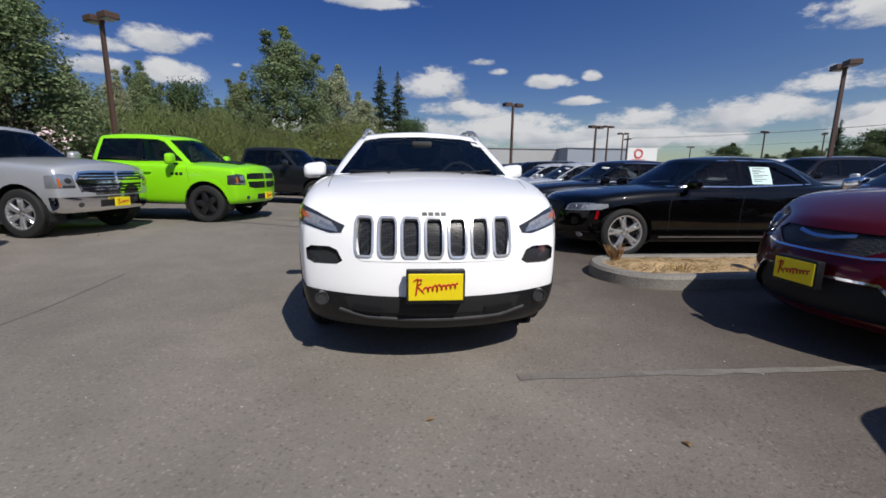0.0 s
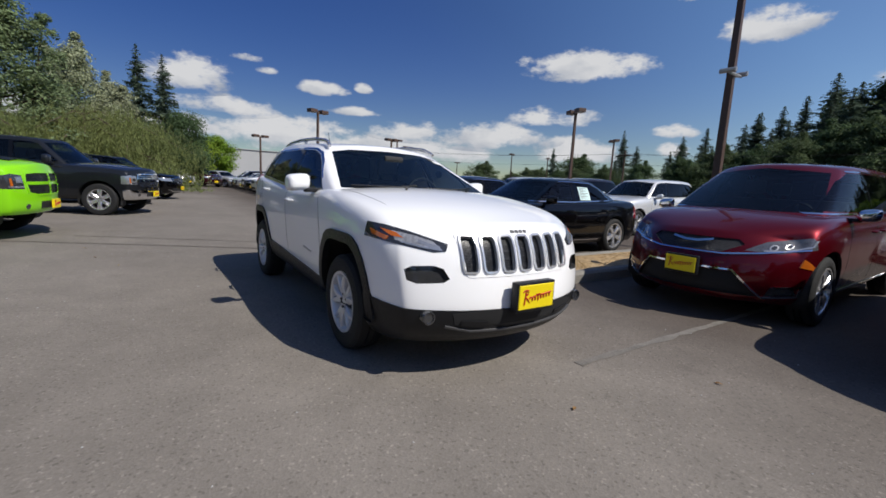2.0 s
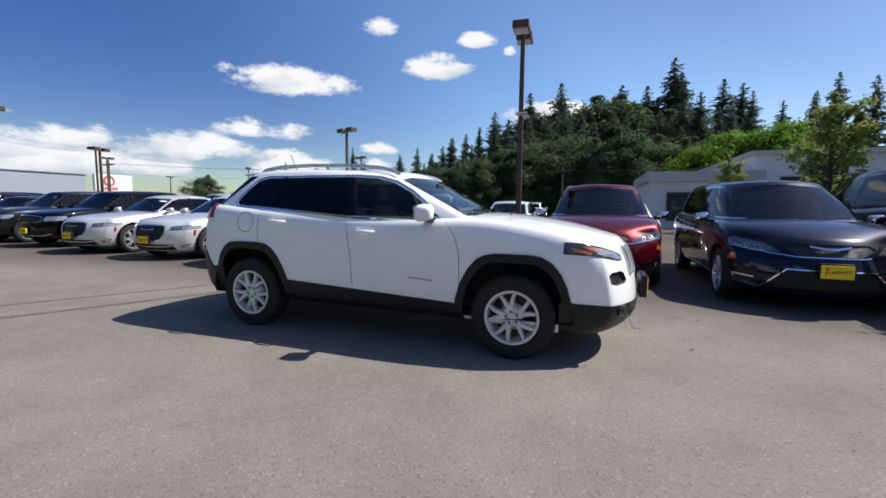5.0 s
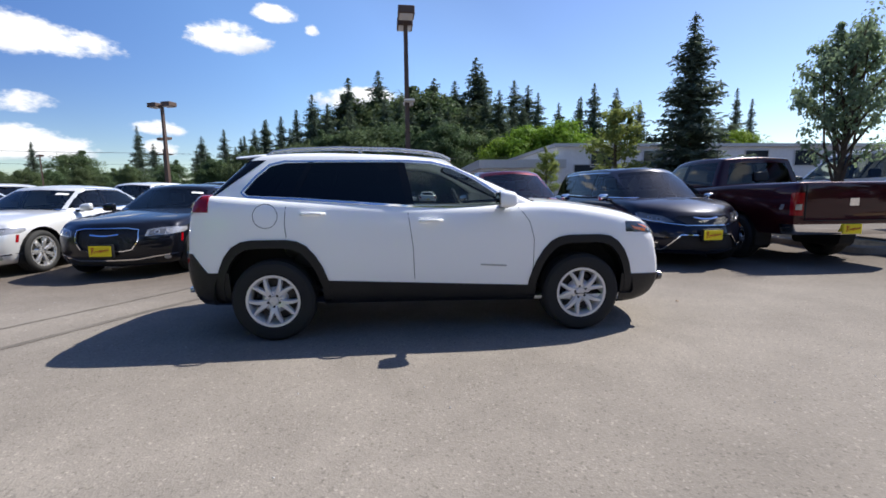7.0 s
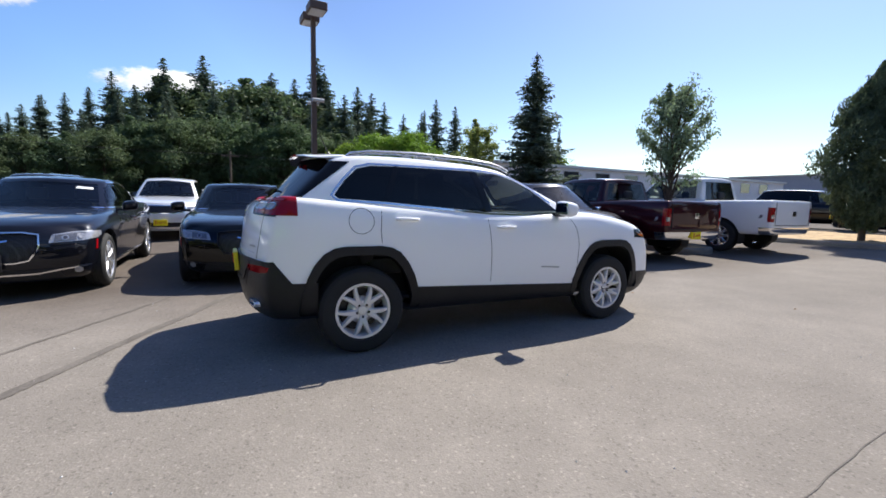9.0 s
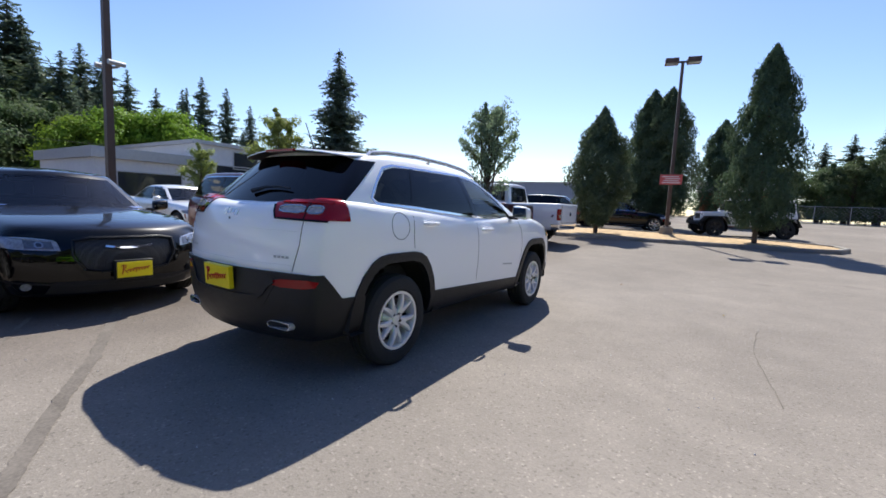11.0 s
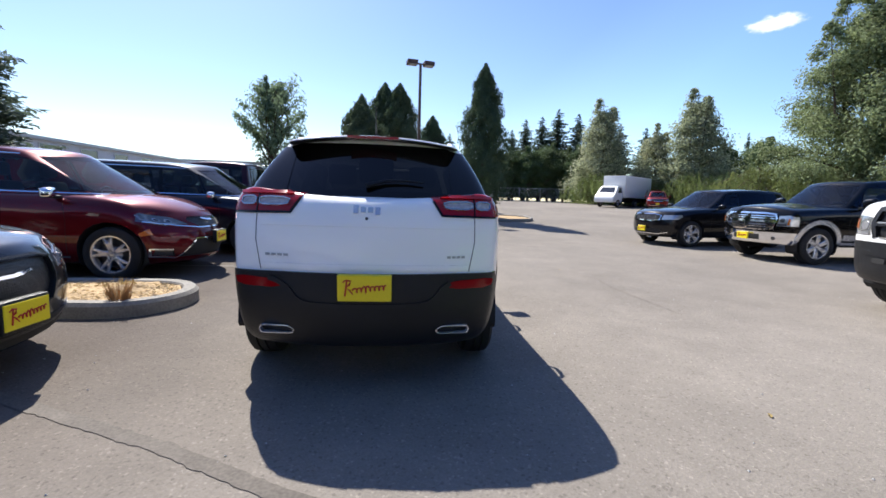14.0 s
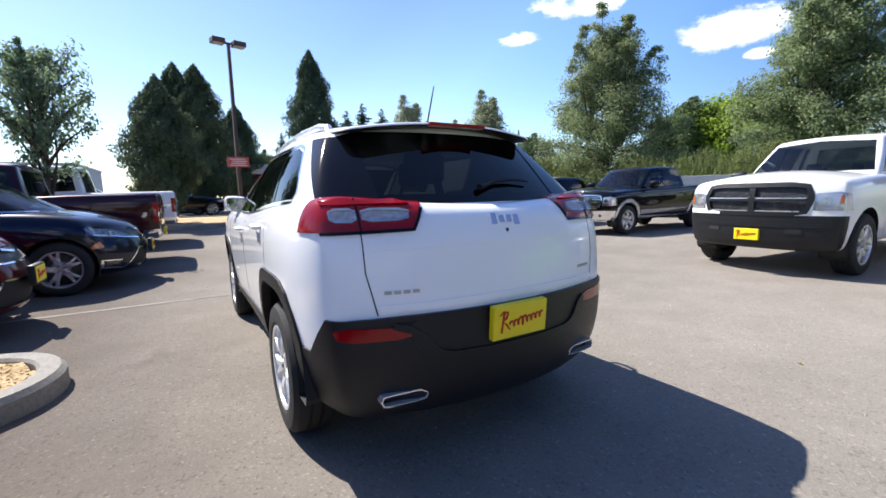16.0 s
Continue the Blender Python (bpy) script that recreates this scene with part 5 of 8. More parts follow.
# ---- the other kinds of vehicle ----
SEDAN = dict(
    R=0.355, rr=0.255, wb=3.05, track=0.935, gap=0.05, spokes=(7, 0.12, 0.016), rim="alloy", paint="metallic_paint",
    ys=(-2.42, -2.35, -2.18, -1.9, -1.5, -1.0, -0.3, 0.6, 1.4, 1.9, 2.3, 2.53, 2.6),
    w=((-2.42, 0.82), (-2.1, 0.9), (-1.5, 0.955), (0, 0.95), (1.5, 0.955), (2.3, 0.91), (2.6, 0.84)),
    zb=0.2, zt=((-2.42, 0.8), (-2.2, 0.86), (-1.5, 0.94), (-0.95, 0.99), (0.3, 1.01), (1.5, 1.05), (2.3, 1.07), (2.6, 1.03)), crown=((-2.42, 0.05), (-1.0, 0.06), (2.6, 0.03)),
    rows=((0.0, 0.88, 0.1, 0.08), (0.1, 0.95, 0.03, 0.02), (0.35, 0.985, 0.0, 0.0), (0.6, 1.0, 0.0, 0.0), (0.85, 0.99, 0.02, 0.03), (1.0, 0.92, 0.1, 0.08)),
    bowf=0.3, bowr=0.22,
    house=dict(yf=(-1.12, -0.28), yr=(2.12, 1.28), z0=((0, 0.9), (1, 0.98)), z1=((0, 1.4), (0.3, 1.46), (0.7, 1.455), (1, 1.4)), w0=((0, 0.8), (0.3, 0.88), (0.8, 0.86), (1, 0.72)), w1=((0, 0.6), (0.5, 0.65), (1, 0.58)), bulge=0.03, crown=0.045, bowf=0.2, bowr=0.2),
    side_glass=[[(0.2, 1.04), (0.24, 1.4), (-0.02, 1.39), (-0.25, 1.31), (-0.68, 1.045)], [(0.27, 1.04), (0.31, 1.4), (0.85, 1.39), (1.1, 1.31), (1.36, 1.09)]], tint_from=0.25,
    windshield=[(-0.69, 1.0), (0.69, 1.0), (0.55, 1.37), (0, 1.395), (-0.55, 1.37)], rear_glass=[(-0.63, 1.1), (0.63, 1.1), (0.5, 1.37), (-0.5, 1.37)],
    belt=[(-0.78, 1.025), (0.2, 1.03), (1.41, 1.08), (1.12, 1.325), (0.86, 1.407), (0.2, 1.416), (-0.03, 1.407)], trim="chrome",
    lines=[[(0.26, 1.02), (0.2, 0.7), (0.22, 0.36)], [(1.4, 1.03), (1.25, 0.75), (1.1, 0.4)], [(-0.85, 0.98), (-0.9, 0.7), (-0.88, 0.36)]],
    handles=[(0.05, 0.87), (1.1, 0.89)], mirror=(0.93, -0.62, 1.06), seats=[(0.1, [(-0.38, 0.5), (0.38, 0.5)]), (1.0, [(0.0, 1.25)])], dash_z=0.97, seat_z=0.56,
    plates=[(-2.46, 0.46, -1, 0, True), (2.62, 0.62, 1, 0, False)],
    cut=[("grille", "one", rounded([(-0.33, 0.45), (0.33, 0.45), (0.43, 0.6), (0.42, 0.765), (-0.42, 0.765), (-0.43, 0.6)], 1, 0.15), "y", [((0, -1.9, 0), (0, 1, 0))], "grille_mesh", 0.03),
         ("headlight", "both", [(0.52, 0.655), (0.8, 0.67), (0.9, 0.69), (0.93, 0.77), (0.8, 0.775), (0.54, 0.74)], "y", [((0, -1.8, 0), (0, 1, 0))], "lamp_grey", 0),
         ("tail_light", "both", [(0.68, 0.72), (0.95, 0.72), (0.95, 0.98), (0.72, 0.98)], "y", [((0, 2.2, 0), (0, -1, 0))], "lens_red", 0)],
    strips=[("grille_frame", rounded([(-0.345, 0.44), (0.345, 0.44), (0.445, 0.6), (0.435, 0.778), (-0.435, 0.778), (-0.445, 0.6)], 1, 0.15), "y", -1, 0.015, "chrome", False),
            ("grille_wing", [(-0.2, 0.69), (-0.06, 0.672), (0.06, 0.672), (0.2, 0.69)], "y", -1, 0.02, "chrome", False),
            ("bumper_strip", [(0.88, 0.37), (0.6, 0.34), (0.42, 0.31), (0.0, 0.305)], "y", -1, 0.018, "chrome", True), ("daylight_strip", [(0.55, 0.742), (0.7, 0.764), (0.86, 0.772)], "y", -1, 0.012, "lamp_silver", True),
            ("sill_strip", [(-1.0, 0.3), (1.0, 0.3)], "x", 1, 0.02, "chrome", True)],
    patches=[("air_intake", [(-0.62, 0.24), (0.62, 0.24), (0.58, 0.36), (-0.58, 0.36)], "y", -1, 0.006, "seam", False), ("side_marker", [(-1.98, 0.55), (-1.94, 0.55), (-1.92, 0.67), (-1.96, 0.67)], "x", 1, 0.005, "lens_red", True),
             ("headlamp_bowl", [(0.56, 0.668), (0.74, 0.678), (0.74, 0.752), (0.57, 0.735)], "y", -1, 0.005, "lamp_dim", True), ("headlamp_eye", circle(0.65, 0.708, 0.03, 14), "y", -1, 0.009, "lamp_silver", True), ("headlamp_eye", circle(0.78, 0.72, 0.028, 14), "y", -1, 0.009, "lamp_grey", True),
             ("headlamp_pupil", circle(0.65, 0.708, 0.018, 12), "y", -1, 0.012, "lamp_dark", True), ("fog_lamp", circle(0.74, 0.32, 0.035, 12), "y", -1, 0.009, "lamp_grey", True)],
)
VAN = dict(
    R=0.36, rr=0.245, wb=3.09, track=0.965, gap=0.05, spokes=(5, 0.2, 0.018), paint="metallic_paint",
    ys=(-2.5, -2.43, -2.25, -1.95, -1.55, -1.1, -0.3, 0.6, 1.5, 2.0, 2.4, 2.58, 2.65),
    w=((-2.5, 0.84), (-2.2, 0.93), (-1.6, 0.99), (0, 0.99), (1.6, 1.0), (2.4, 0.95), (2.65, 0.88)),
    zb=((-2.5, 0.22), (-1.8, 0.2), (2.65, 0.28)), zt=((-2.5, 0.86), (-2.3, 0.92), (-2.0, 1.0), (-1.5, 1.08), (-1.0, 1.12), (0.5, 1.13), (1.5, 1.16), (2.65, 1.18)), crown=((-2.5, 0.05), (-1.6, 0.08), (-1.0, 0.05), (2.6, 0.0)),
    rows=((0.0, 0.88, 0.12, 0.06), (0.1, 0.95, 0.03, 0.01), (0.35, 0.985, 0.0, 0.0), (0.6, 1.0, 0.03, 0.0), (0.85, 0.99, 0.09, 0.03), (1.0, 0.93, 0.2, 0.08)),
    bowf=0.42, bowr=0.16,
    house=dict(yf=(-1.8, -0.62), yr=(2.6, 2.3), z0=((0, 0.98), (1, 1.05)), z1=((0, 1.66), (0.2, 1.71), (0.8, 1.73), (1, 1.69)), w0=((0, 0.8), (0.3, 0.94), (0.85, 0.93), (1, 0.8)), w1=((0, 0.62), (0.5, 0.7), (1, 0.64)), bulge=0.04, crown=0.05, bowf=0.3, bowr=0.14),
    side_glass=[[(0.0, 1.16), (0.08, 1.62), (-0.3, 1.61), (-0.62, 1.5), (-1.25, 1.16)], [(0.06, 1.165), (0.13, 1.625), (1.08, 1.635), (1.12, 1.19)], [(1.18, 1.195), (1.14, 1.635), (1.9, 1.62), (2.2, 1.5), (2.3, 1.24)]], tint_from=0.03, side_tint="glass_tint",
    windshield=[(-0.76, 1.13), (0.76, 1.13), (0.58, 1.6), (0, 1.65), (-0.58, 1.6)], rear_glass=[(-0.7, 1.22), (0.7, 1.22), (0.58, 1.6), (-0.58, 1.6)],
    belt=[(-1.35, 1.13), (0.05, 1.15), (1.15, 1.175), (2.33, 1.225), (2.22, 1.52), (1.92, 1.635), (1.1, 1.65), (0.1, 1.64), (-0.32, 1.625)], trim="chrome",
    lines=[[(0.03, 1.13), (0.0, 0.8), (0.03, 0.36)], [(1.16, 1.15), (1.12, 0.8), (0.95, 0.38)], [(-1.0, 1.1), (-1.05, 0.8), (-1.02, 0.36)], [(1.1, 0.97), (2.35, 1.0)]],
    handles=[(-0.15, 0.95), (0.2, 0.96)], mirror=(0.97, -0.95, 1.14), mirror_m="chrome", mirror_size=(0.19, 0.12, 0.135), seats=[(-0.25, [(-0.4, 0.5), (0.4, 0.5)]), (0.75, [(-0.4, 0.5), (0.4, 0.5)]), (1.65, [(0, 1.25)])], dash_z=1.08, seat_z=0.72, seat_h=0.62,
    plates=[(-2.5, 0.55, -1, 0, True)],
    cut=[("grille", "one", [(-0.46, 0.8), (-0.3, 0.71), (0.3, 0.71), (0.46, 0.8), (0.4, 0.845), (-0.4, 0.845)], "y", [((0, -1.9, 0), (0, 1, 0))], "grille_mesh", 0.02),
         ("headlight", "both", [(0.47, 0.745), (0.72, 0.735), (0.95, 0.8), (0.95, 0.91), (0.86, 0.9), (0.6, 0.84)], "y", [((0, -1.85, 0), (0, 1, 0))], "lamp_dim", 0),
         ("lower_grille", "one", [(-0.62, 0.3), (0.62, 0.3), (0.43, 0.53), (-0.43, 0.53)], "y", [((0, -1.9, 0), (0, 1, 0))], "seam", 0.04),
         ("fog_light", "both", [(0.66, 0.31), (0.86, 0.34), (0.84, 0.42), (0.7, 0.4)], "y", [((0, -1.85, 0), (0, 1, 0))], "lamp_dark", 0.02)],
    strips=[("grille_frame", [(-0.9, 0.79), (-0.6, 0.73), (-0.32, 0.695), (0.32, 0.695), (0.6, 0.73), (0.9, 0.79)], "y", -1, 0.014, "chrome", False),
            ("grille_wing", [(-0.2, 0.82), (-0.06, 0.795), (0.06, 0.795), (0.2, 0.82)], "y", -1, 0.022, "chrome", False),
            ("bumper_strip", [(0.0, 0.545), (0.42, 0.545), (0.53, 0.43), (0.64, 0.295), (0.86, 0.33), (0.88, 0.43), (0.7, 0.41)], "y", -1, 0.017, "chrome", True),
            ("sill_strip", [(-1.05, 0.32), (1.05, 0.34)], "x", 1, 0.025, "chrome", True), ("daylight_strip", [(0.6, 0.752), (0.74, 0.757), (0.9, 0.82), (0.91, 0.88)], "y", -1, 0.014, "lamp_silver", True), ("roof_strip", [(-0.05, 1.0), (0.05, 1.0)], "x", 1, 0.01, "seam", False)],
    patches=[("side_marker", [(-2.02, 0.62), (-1.9, 0.6), (-1.88, 0.63), (-1.98, 0.7)], "x", 1, 0.006, "amber", True), ("headlamp_eye", circle(0.66, 0.785, 0.03, 12), "y", -1, 0.006, "lamp_silver", True), ("headlamp_eye", circle(0.75, 0.805, 0.026, 12), "y", -1, 0.006, "lamp_silver", True), ("headlamp_pupil", circle(0.66, 0.785, 0.018, 12), "y", -1, 0.009, "lamp_dark", True), ("headlamp_pupil", circle(0.75, 0.805, 0.015, 12), "y", -1, 0.009, "lamp_dark", True)],
)
PICKUP = dict(
    R=0.41, rr=0.265, wb=3.57, track=0.99, tyre_w=0.27, gap=0.075, spokes=(6, 0.14, 0.024), rim="alloy", paint="metallic_paint",
    ys=(-2.7, -2.64, -2.5, -2.22, -1.785, -1.2, -0.4, 0.6, 1.5, 2.2, 2.75, 2.97, 3.03),
    w=((-2.8, 0.93), (-2.5, 0.98), (-1.785, 1.0), (0, 0.98), (1.785, 1.01), (2.8, 0.99), (3.03, 0.96)),
    zb=((-2.8, 0.42), (-2.2, 0.4), (0, 0.42), (2.2, 0.5), (3.03, 0.52)), zt=((-2.8, 1.14), (-2.5, 1.18), (-1.8, 1.22), (-1.0, 1.27), (0.5, 1.29), (1.5, 1.31), (1.6, 1.36), (3.03, 1.37)), crown=((-2.8, 0.09), (-2.3, 0.13), (-1.8, 0.15), (-1.0, 0.1), (0, 0), (3, 0)),
    rows=((0.0, 0.92, 0.06, 0.05), (0.1, 0.96, 0.0, 0.0), (0.35, 0.99, 0.0, 0.0), (0.65, 1.0, 0.0, 0.0), (0.9, 0.985, 0.02, 0.0), (1.0, 0.95, 0.07, 0.02)),
    bowf=0.22, bowr=0.04,
    house=dict(yf=(-1.08, -0.3), yr=(1.5, 1.36), z0=((0, 1.15), (1, 1.2)), z1=((0, 1.8), (0.3, 1.86), (0.8, 1.86), (1, 1.82)), w0=((0, 0.84), (0.3, 0.93), (1, 0.93)), w1=((0, 0.66), (0.5, 0.72), (1, 0.7)), bulge=0.03, crown=0.04, bowf=0.16, bowr=0.03, ts=(0.0, 0.06, 0.25, 0.5, 0.75, 0.94, 1.0)),
    side_glass=[[(0.3, 1.32), (0.34, 1.76), (0.0, 1.75), (-0.16, 1.7), (-0.62, 1.33)], [(0.38, 1.32), (0.42, 1.765), (1.22, 1.76), (1.3, 1.34)]], tint_from=0.35,
    windshield=[(-0.78, 1.3), (0.78, 1.3), (0.63, 1.74), (0, 1.78), (-0.63, 1.74)], rear_glass=[(-0.7, 1.36), (0.7, 1.36), (0.6, 1.74), (-0.6, 1.74)], rear_tint="glass_tint",
    lines=[[(0.35, 1.28), (0.3, 0.9), (0.32, 0.52)], [(1.36, 1.28), (1.34, 0.9), (1.2, 0.56)], [(-0.75, 1.26), (-0.82, 0.9), (-0.8, 0.52)], [(1.55, 1.33), (1.53, 0.52)]],
    handles=[(0.12, 1.1), (1.15, 1.12)], mirror=(0.97, -0.52, 1.38), mirror_size=(0.26, 0.14, 0.24), seats=[(0.25, [(-0.4, 0.55), (0.4, 0.55)]), (1.05, [(0.0, 1.35)])], dash_z=1.24, seat_z=0.86,
    bed=(1.66, 2.93, 0.86), plates=[(-2.73, 0.57, -1, 0, False), (3.02, 0.62, 1, 0, False)],
    cut=[("grille", "one", rounded([(-0.6, 0.74), (0.6, 0.74), (0.68, 0.98), (0.62, 1.09), (-0.62, 1.09), (-0.68, 0.98)], 1, 0.15), "y", [((0, -2.4, 0), (0, 1, 0))], "grille_mesh", 0.035),
         ("headlight", "both", [(0.71, 0.83), (1.02, 0.83), (1.02, 1.02), (0.9, 1.07), (0.73, 1.05)], "y", [((0, -2.3, 0), (0, 1, 0))], "lamp_silver", 0),
         ("front_bumper", "one", [(-1.2, 0.2), (1.2, 0.2), (1.2, 0.685), (-1.2, 0.685)], "y", [((0, -2.32, 0), (0, 1, 0))], "chrome", 0),
         ("rear_bumper", "one", [(-1.2, 0.3), (1.2, 0.3), (1.2, 0.7), (-1.2, 0.7)], "y", [((0, 2.72, 0), (0, -1, 0))], "chrome", 0),
         ("tail_light", "both", [(0.83, 0.84), (1.1, 0.84), (1.1, 1.2), (0.83, 1.2)], "y", [((0, 2.9, 0), (0, -1, 0))], "lens_red", 0)],
    strips=[("grille_frame", rounded([(-0.62, 0.73), (0.62, 0.73), (0.7, 0.98), (0.64, 1.105), (-0.64, 1.105), (-0.7, 0.98)], 1, 0.15), "y", -1, 0.035, "chrome", False),
            ("grille_bar", [(-0.66, 0.925), (0.66, 0.925)], "y", -1, 0.05, "chrome", False), ("grille_slat", [(-0.63, 0.8), (0.63, 0.8)], "y", -1, 0.016, "chrome", False), ("grille_slat", [(-0.65, 0.85), (0.65, 0.85)], "y", -1, 0.016, "chrome", False),
            ("grille_slat", [(-0.66, 0.99), (0.66, 0.99)], "y", -1, 0.016, "chrome", False), ("grille_slat", [(-0.64, 1.04), (0.64, 1.04)], "y", -1, 0.016, "chrome", False), ("grille_bar", [(0.0, 0.75), (0.0, 1.09)], "y", -1, 0.05, "chrome", False),
            ("tailgate_seam", [(-0.8, 1.33), (-0.8, 0.76), (0.8, 0.76), (0.8, 1.33)], "y", 1, 0.012, "seam", False), ("tailgate_emblem", [(-0.08, 1.05), (0.08, 1.05)], "y", 1, 0.12, "chrome", False)],
    patches=[("air_slot", [(-0.36, 0.5), (0.36, 0.5), (0.36, 0.62), (-0.36, 0.62)], "y", -1, 0.006, "seam", False), ("fog_lamp", circle(0.66, 0.55, 0.04, 10), "y", -1, 0.008, "lamp_dark", True),
             ("headlamp_eye", circle(0.8, 0.955, 0.045, 12), "y", -1, 0.006, "lamp_dark", True), ("turn_signal", [(0.895, 0.86), (0.925, 0.86), (0.925, 0.99), (0.9, 1.0)], "y", -1, 0.006, "amber", True), ("headlamp_base", [(0.72, 0.84), (0.88, 0.84), (0.87, 0.88), (0.72, 0.88)], "y", -1, 0.006, "lamp_dark", True),
             ("tail_lens", [(0.86, 0.93), (0.98, 0.93), (0.98, 1.02), (0.86, 1.02)], "y", 1, 0.006, "lamp_silver", True)],
)
SUV = dict(
    R=0.385, rr=0.265, wb=3.0, track=0.94, gap=0.055, spokes=(5, 0.2, 0.02), paint="metallic_paint",
    ys=(-2.42, -2.35, -2.18, -1.9, -1.5, -1.0, -0.3, 0.6, 1.4, 1.9, 2.3, 2.53, 2.6),
    w=((-2.42, 0.84), (-2.1, 0.91), (-1.5, 0.96), (0, 0.95), (1.5, 0.96), (2.3, 0.92), (2.6, 0.86)),
    zb=0.27, zt=((-2.42, 0.98), (-2.2, 1.02), (-1.5, 1.1), (-0.95, 1.15), (0.3, 1.16), (1.5, 1.2), (2.6, 1.22)), crown=((-2.42, 0.04), (-1.0, 0.06), (2.6, 0.0)),
    rows=((0.0, 0.88, 0.1, 0.08), (0.1, 0.95, 0.03, 0.02), (0.35, 0.985, 0.0, 0.0), (0.6, 1.0, 0.0, 0.0), (0.88, 0.99, 0.03, 0.03), (1.0, 0.93, 0.1, 0.07)),
    bowf=0.28, bowr=0.16,
    house=dict(yf=(-1.15, -0.3), yr=(2.5, 2.1), z0=((0, 1.05), (1, 1.1)), z1=((0, 1.66), (0.3, 1.73), (0.8, 1.74), (1, 1.7)), w0=((0, 0.8), (0.3, 0.89), (0.85, 0.88), (1, 0.76)), w1=((0, 0.6), (0.5, 0.66), (1, 0.6)), bulge=0.03, crown=0.045, bowf=0.18, bowr=0.12),
    side_glass=[[(0.2, 1.19), (0.26, 1.65), (-0.05, 1.63), (-0.2, 1.58), (-0.72, 1.19)], [(0.28, 1.19), (0.34, 1.655), (1.15, 1.66), (1.24, 1.22)], [(1.32, 1.225), (1.23, 1.66), (1.8, 1.64), (2.05, 1.55), (2.15, 1.27)]], tint_from=0.25, side_tint="glass_dark",
    windshield=[(-0.7, 1.18), (0.7, 1.18), (0.56, 1.62), (0, 1.66), (-0.56, 1.62)], rear_glass=[(-0.66, 1.26), (0.66, 1.26), (0.56, 1.62), (-0.56, 1.62)],
    lines=[[(0.24, 1.16), (0.2, 0.8), (0.22, 0.42)], [(1.3, 1.18), (1.28, 0.85), (1.1, 0.46)], [(-0.82, 1.12), (-0.88, 0.8), (-0.86, 0.42)]],
    handles=[(0.05, 1.04), (1.1, 1.06)], mirror=(0.93, -0.62, 1.2), seats=[(0.1, [(-0.38, 0.5), (0.38, 0.5)]), (1.0, [(0.0, 1.25)])], dash_z=1.12, seat_z=0.74,
    plates=[(-2.45, 0.5, -1, 0, False)],
    cut=[("grille", "one", rounded([(-0.5, 0.75), (0.5, 0.75), (0.54, 0.93), (-0.54, 0.93)], 1, 0.2), "y", [((0, -2.0, 0), (0, 1, 0))], "grille_mesh", 0.025),
         ("headlight", "both", [(0.58, 0.78), (0.9, 0.8), (0.93, 0.93), (0.6, 0.92)], "y", [((0, -1.85, 0), (0, 1, 0))], "lamp_silver", 0),
         ("tail_light", "both", [(0.5, 0.95), (0.96, 0.95), (0.96, 1.1), (0.5, 1.1)], "y", [((0, 2.2, 0), (0, -1, 0))], "lens_red", 0)],
    strips=[("grille_frame", rounded([(-0.52, 0.74), (0.52, 0.74), (0.56, 0.94), (-0.56, 0.94)], 1, 0.2), "y", -1, 0.02, "chrome", False), ("bumper_strip", [(-0.75, 0.42), (-0.5, 0.36), (0.5, 0.36), (0.75, 0.42)], "y", -1, 0.02, "chrome", False)],
    patches=[("air_intake", [(-0.6, 0.38), (0.6, 0.38), (0.56, 0.5), (-0.56, 0.5)], "y", -1, 0.006, "seam", False)],
)


def shifted(spec, d, rise):
    """The same vehicle with its cabin moved forward by d and raised."""
    s, h = dict(spec), dict(spec["house"])
    top = lambda z: z + rise * max(0.0, min(1.0, (z - 1.4) / 0.3))
    h["yf"], h["yr"] = tuple(v - d for v in h["yf"]), tuple(v - d for v in h["yr"])
    h["z1"] = tuple((t, z + rise) for t, z in h["z1"])
    s["house"] = h
    s["side_glass"] = [[(a - d, top(b)) for a, b in poly] for poly in spec["side_glass"]]
    for k in ("windshield", "rear_glass"):
        s[k] = [(a, top(b)) for a, b in spec[k]]
    s["lines"] = [[(a - d, b) for a, b in ln] for ln in spec["lines"]]
    s["handles"] = [(a - d, b) for a, b in spec["handles"]]
    s["mirror"] = (spec["mirror"][0], spec["mirror"][1] - d, spec["mirror"][2])
    s["seats"] = [(a - d, b) for a, b in spec["seats"]]
    s["tint_from"] = spec["tint_from"] - d
    s["zt"] = tuple((y - d if -0.5 < y < 2 else y, z) for y, z in spec["zt"])
    s["bed"] = (spec["bed"][0] - d,) + spec["bed"][1:]
    return s


PICKUP = shifted(PICKUP, 0.28, 0.05)


def varied(spec, **kw):
    s = dict(spec)
    s.update(kw)
    return s


def swapped(spec, **mats):
    """The same vehicle with other materials on named cut parts, strips or patches."""
    s = dict(spec)
    s["cut"] = [(c[0], c[1], c[2], c[3], c[4], mats.get(c[0], c[5]), c[6]) for c in spec["cut"]]
    s["strips"] = [(c[0], c[1], c[2], c[3], c[4], mats.get(c[0], c[5]), c[6]) for c in spec["strips"]]
    return s


MODELS = {}


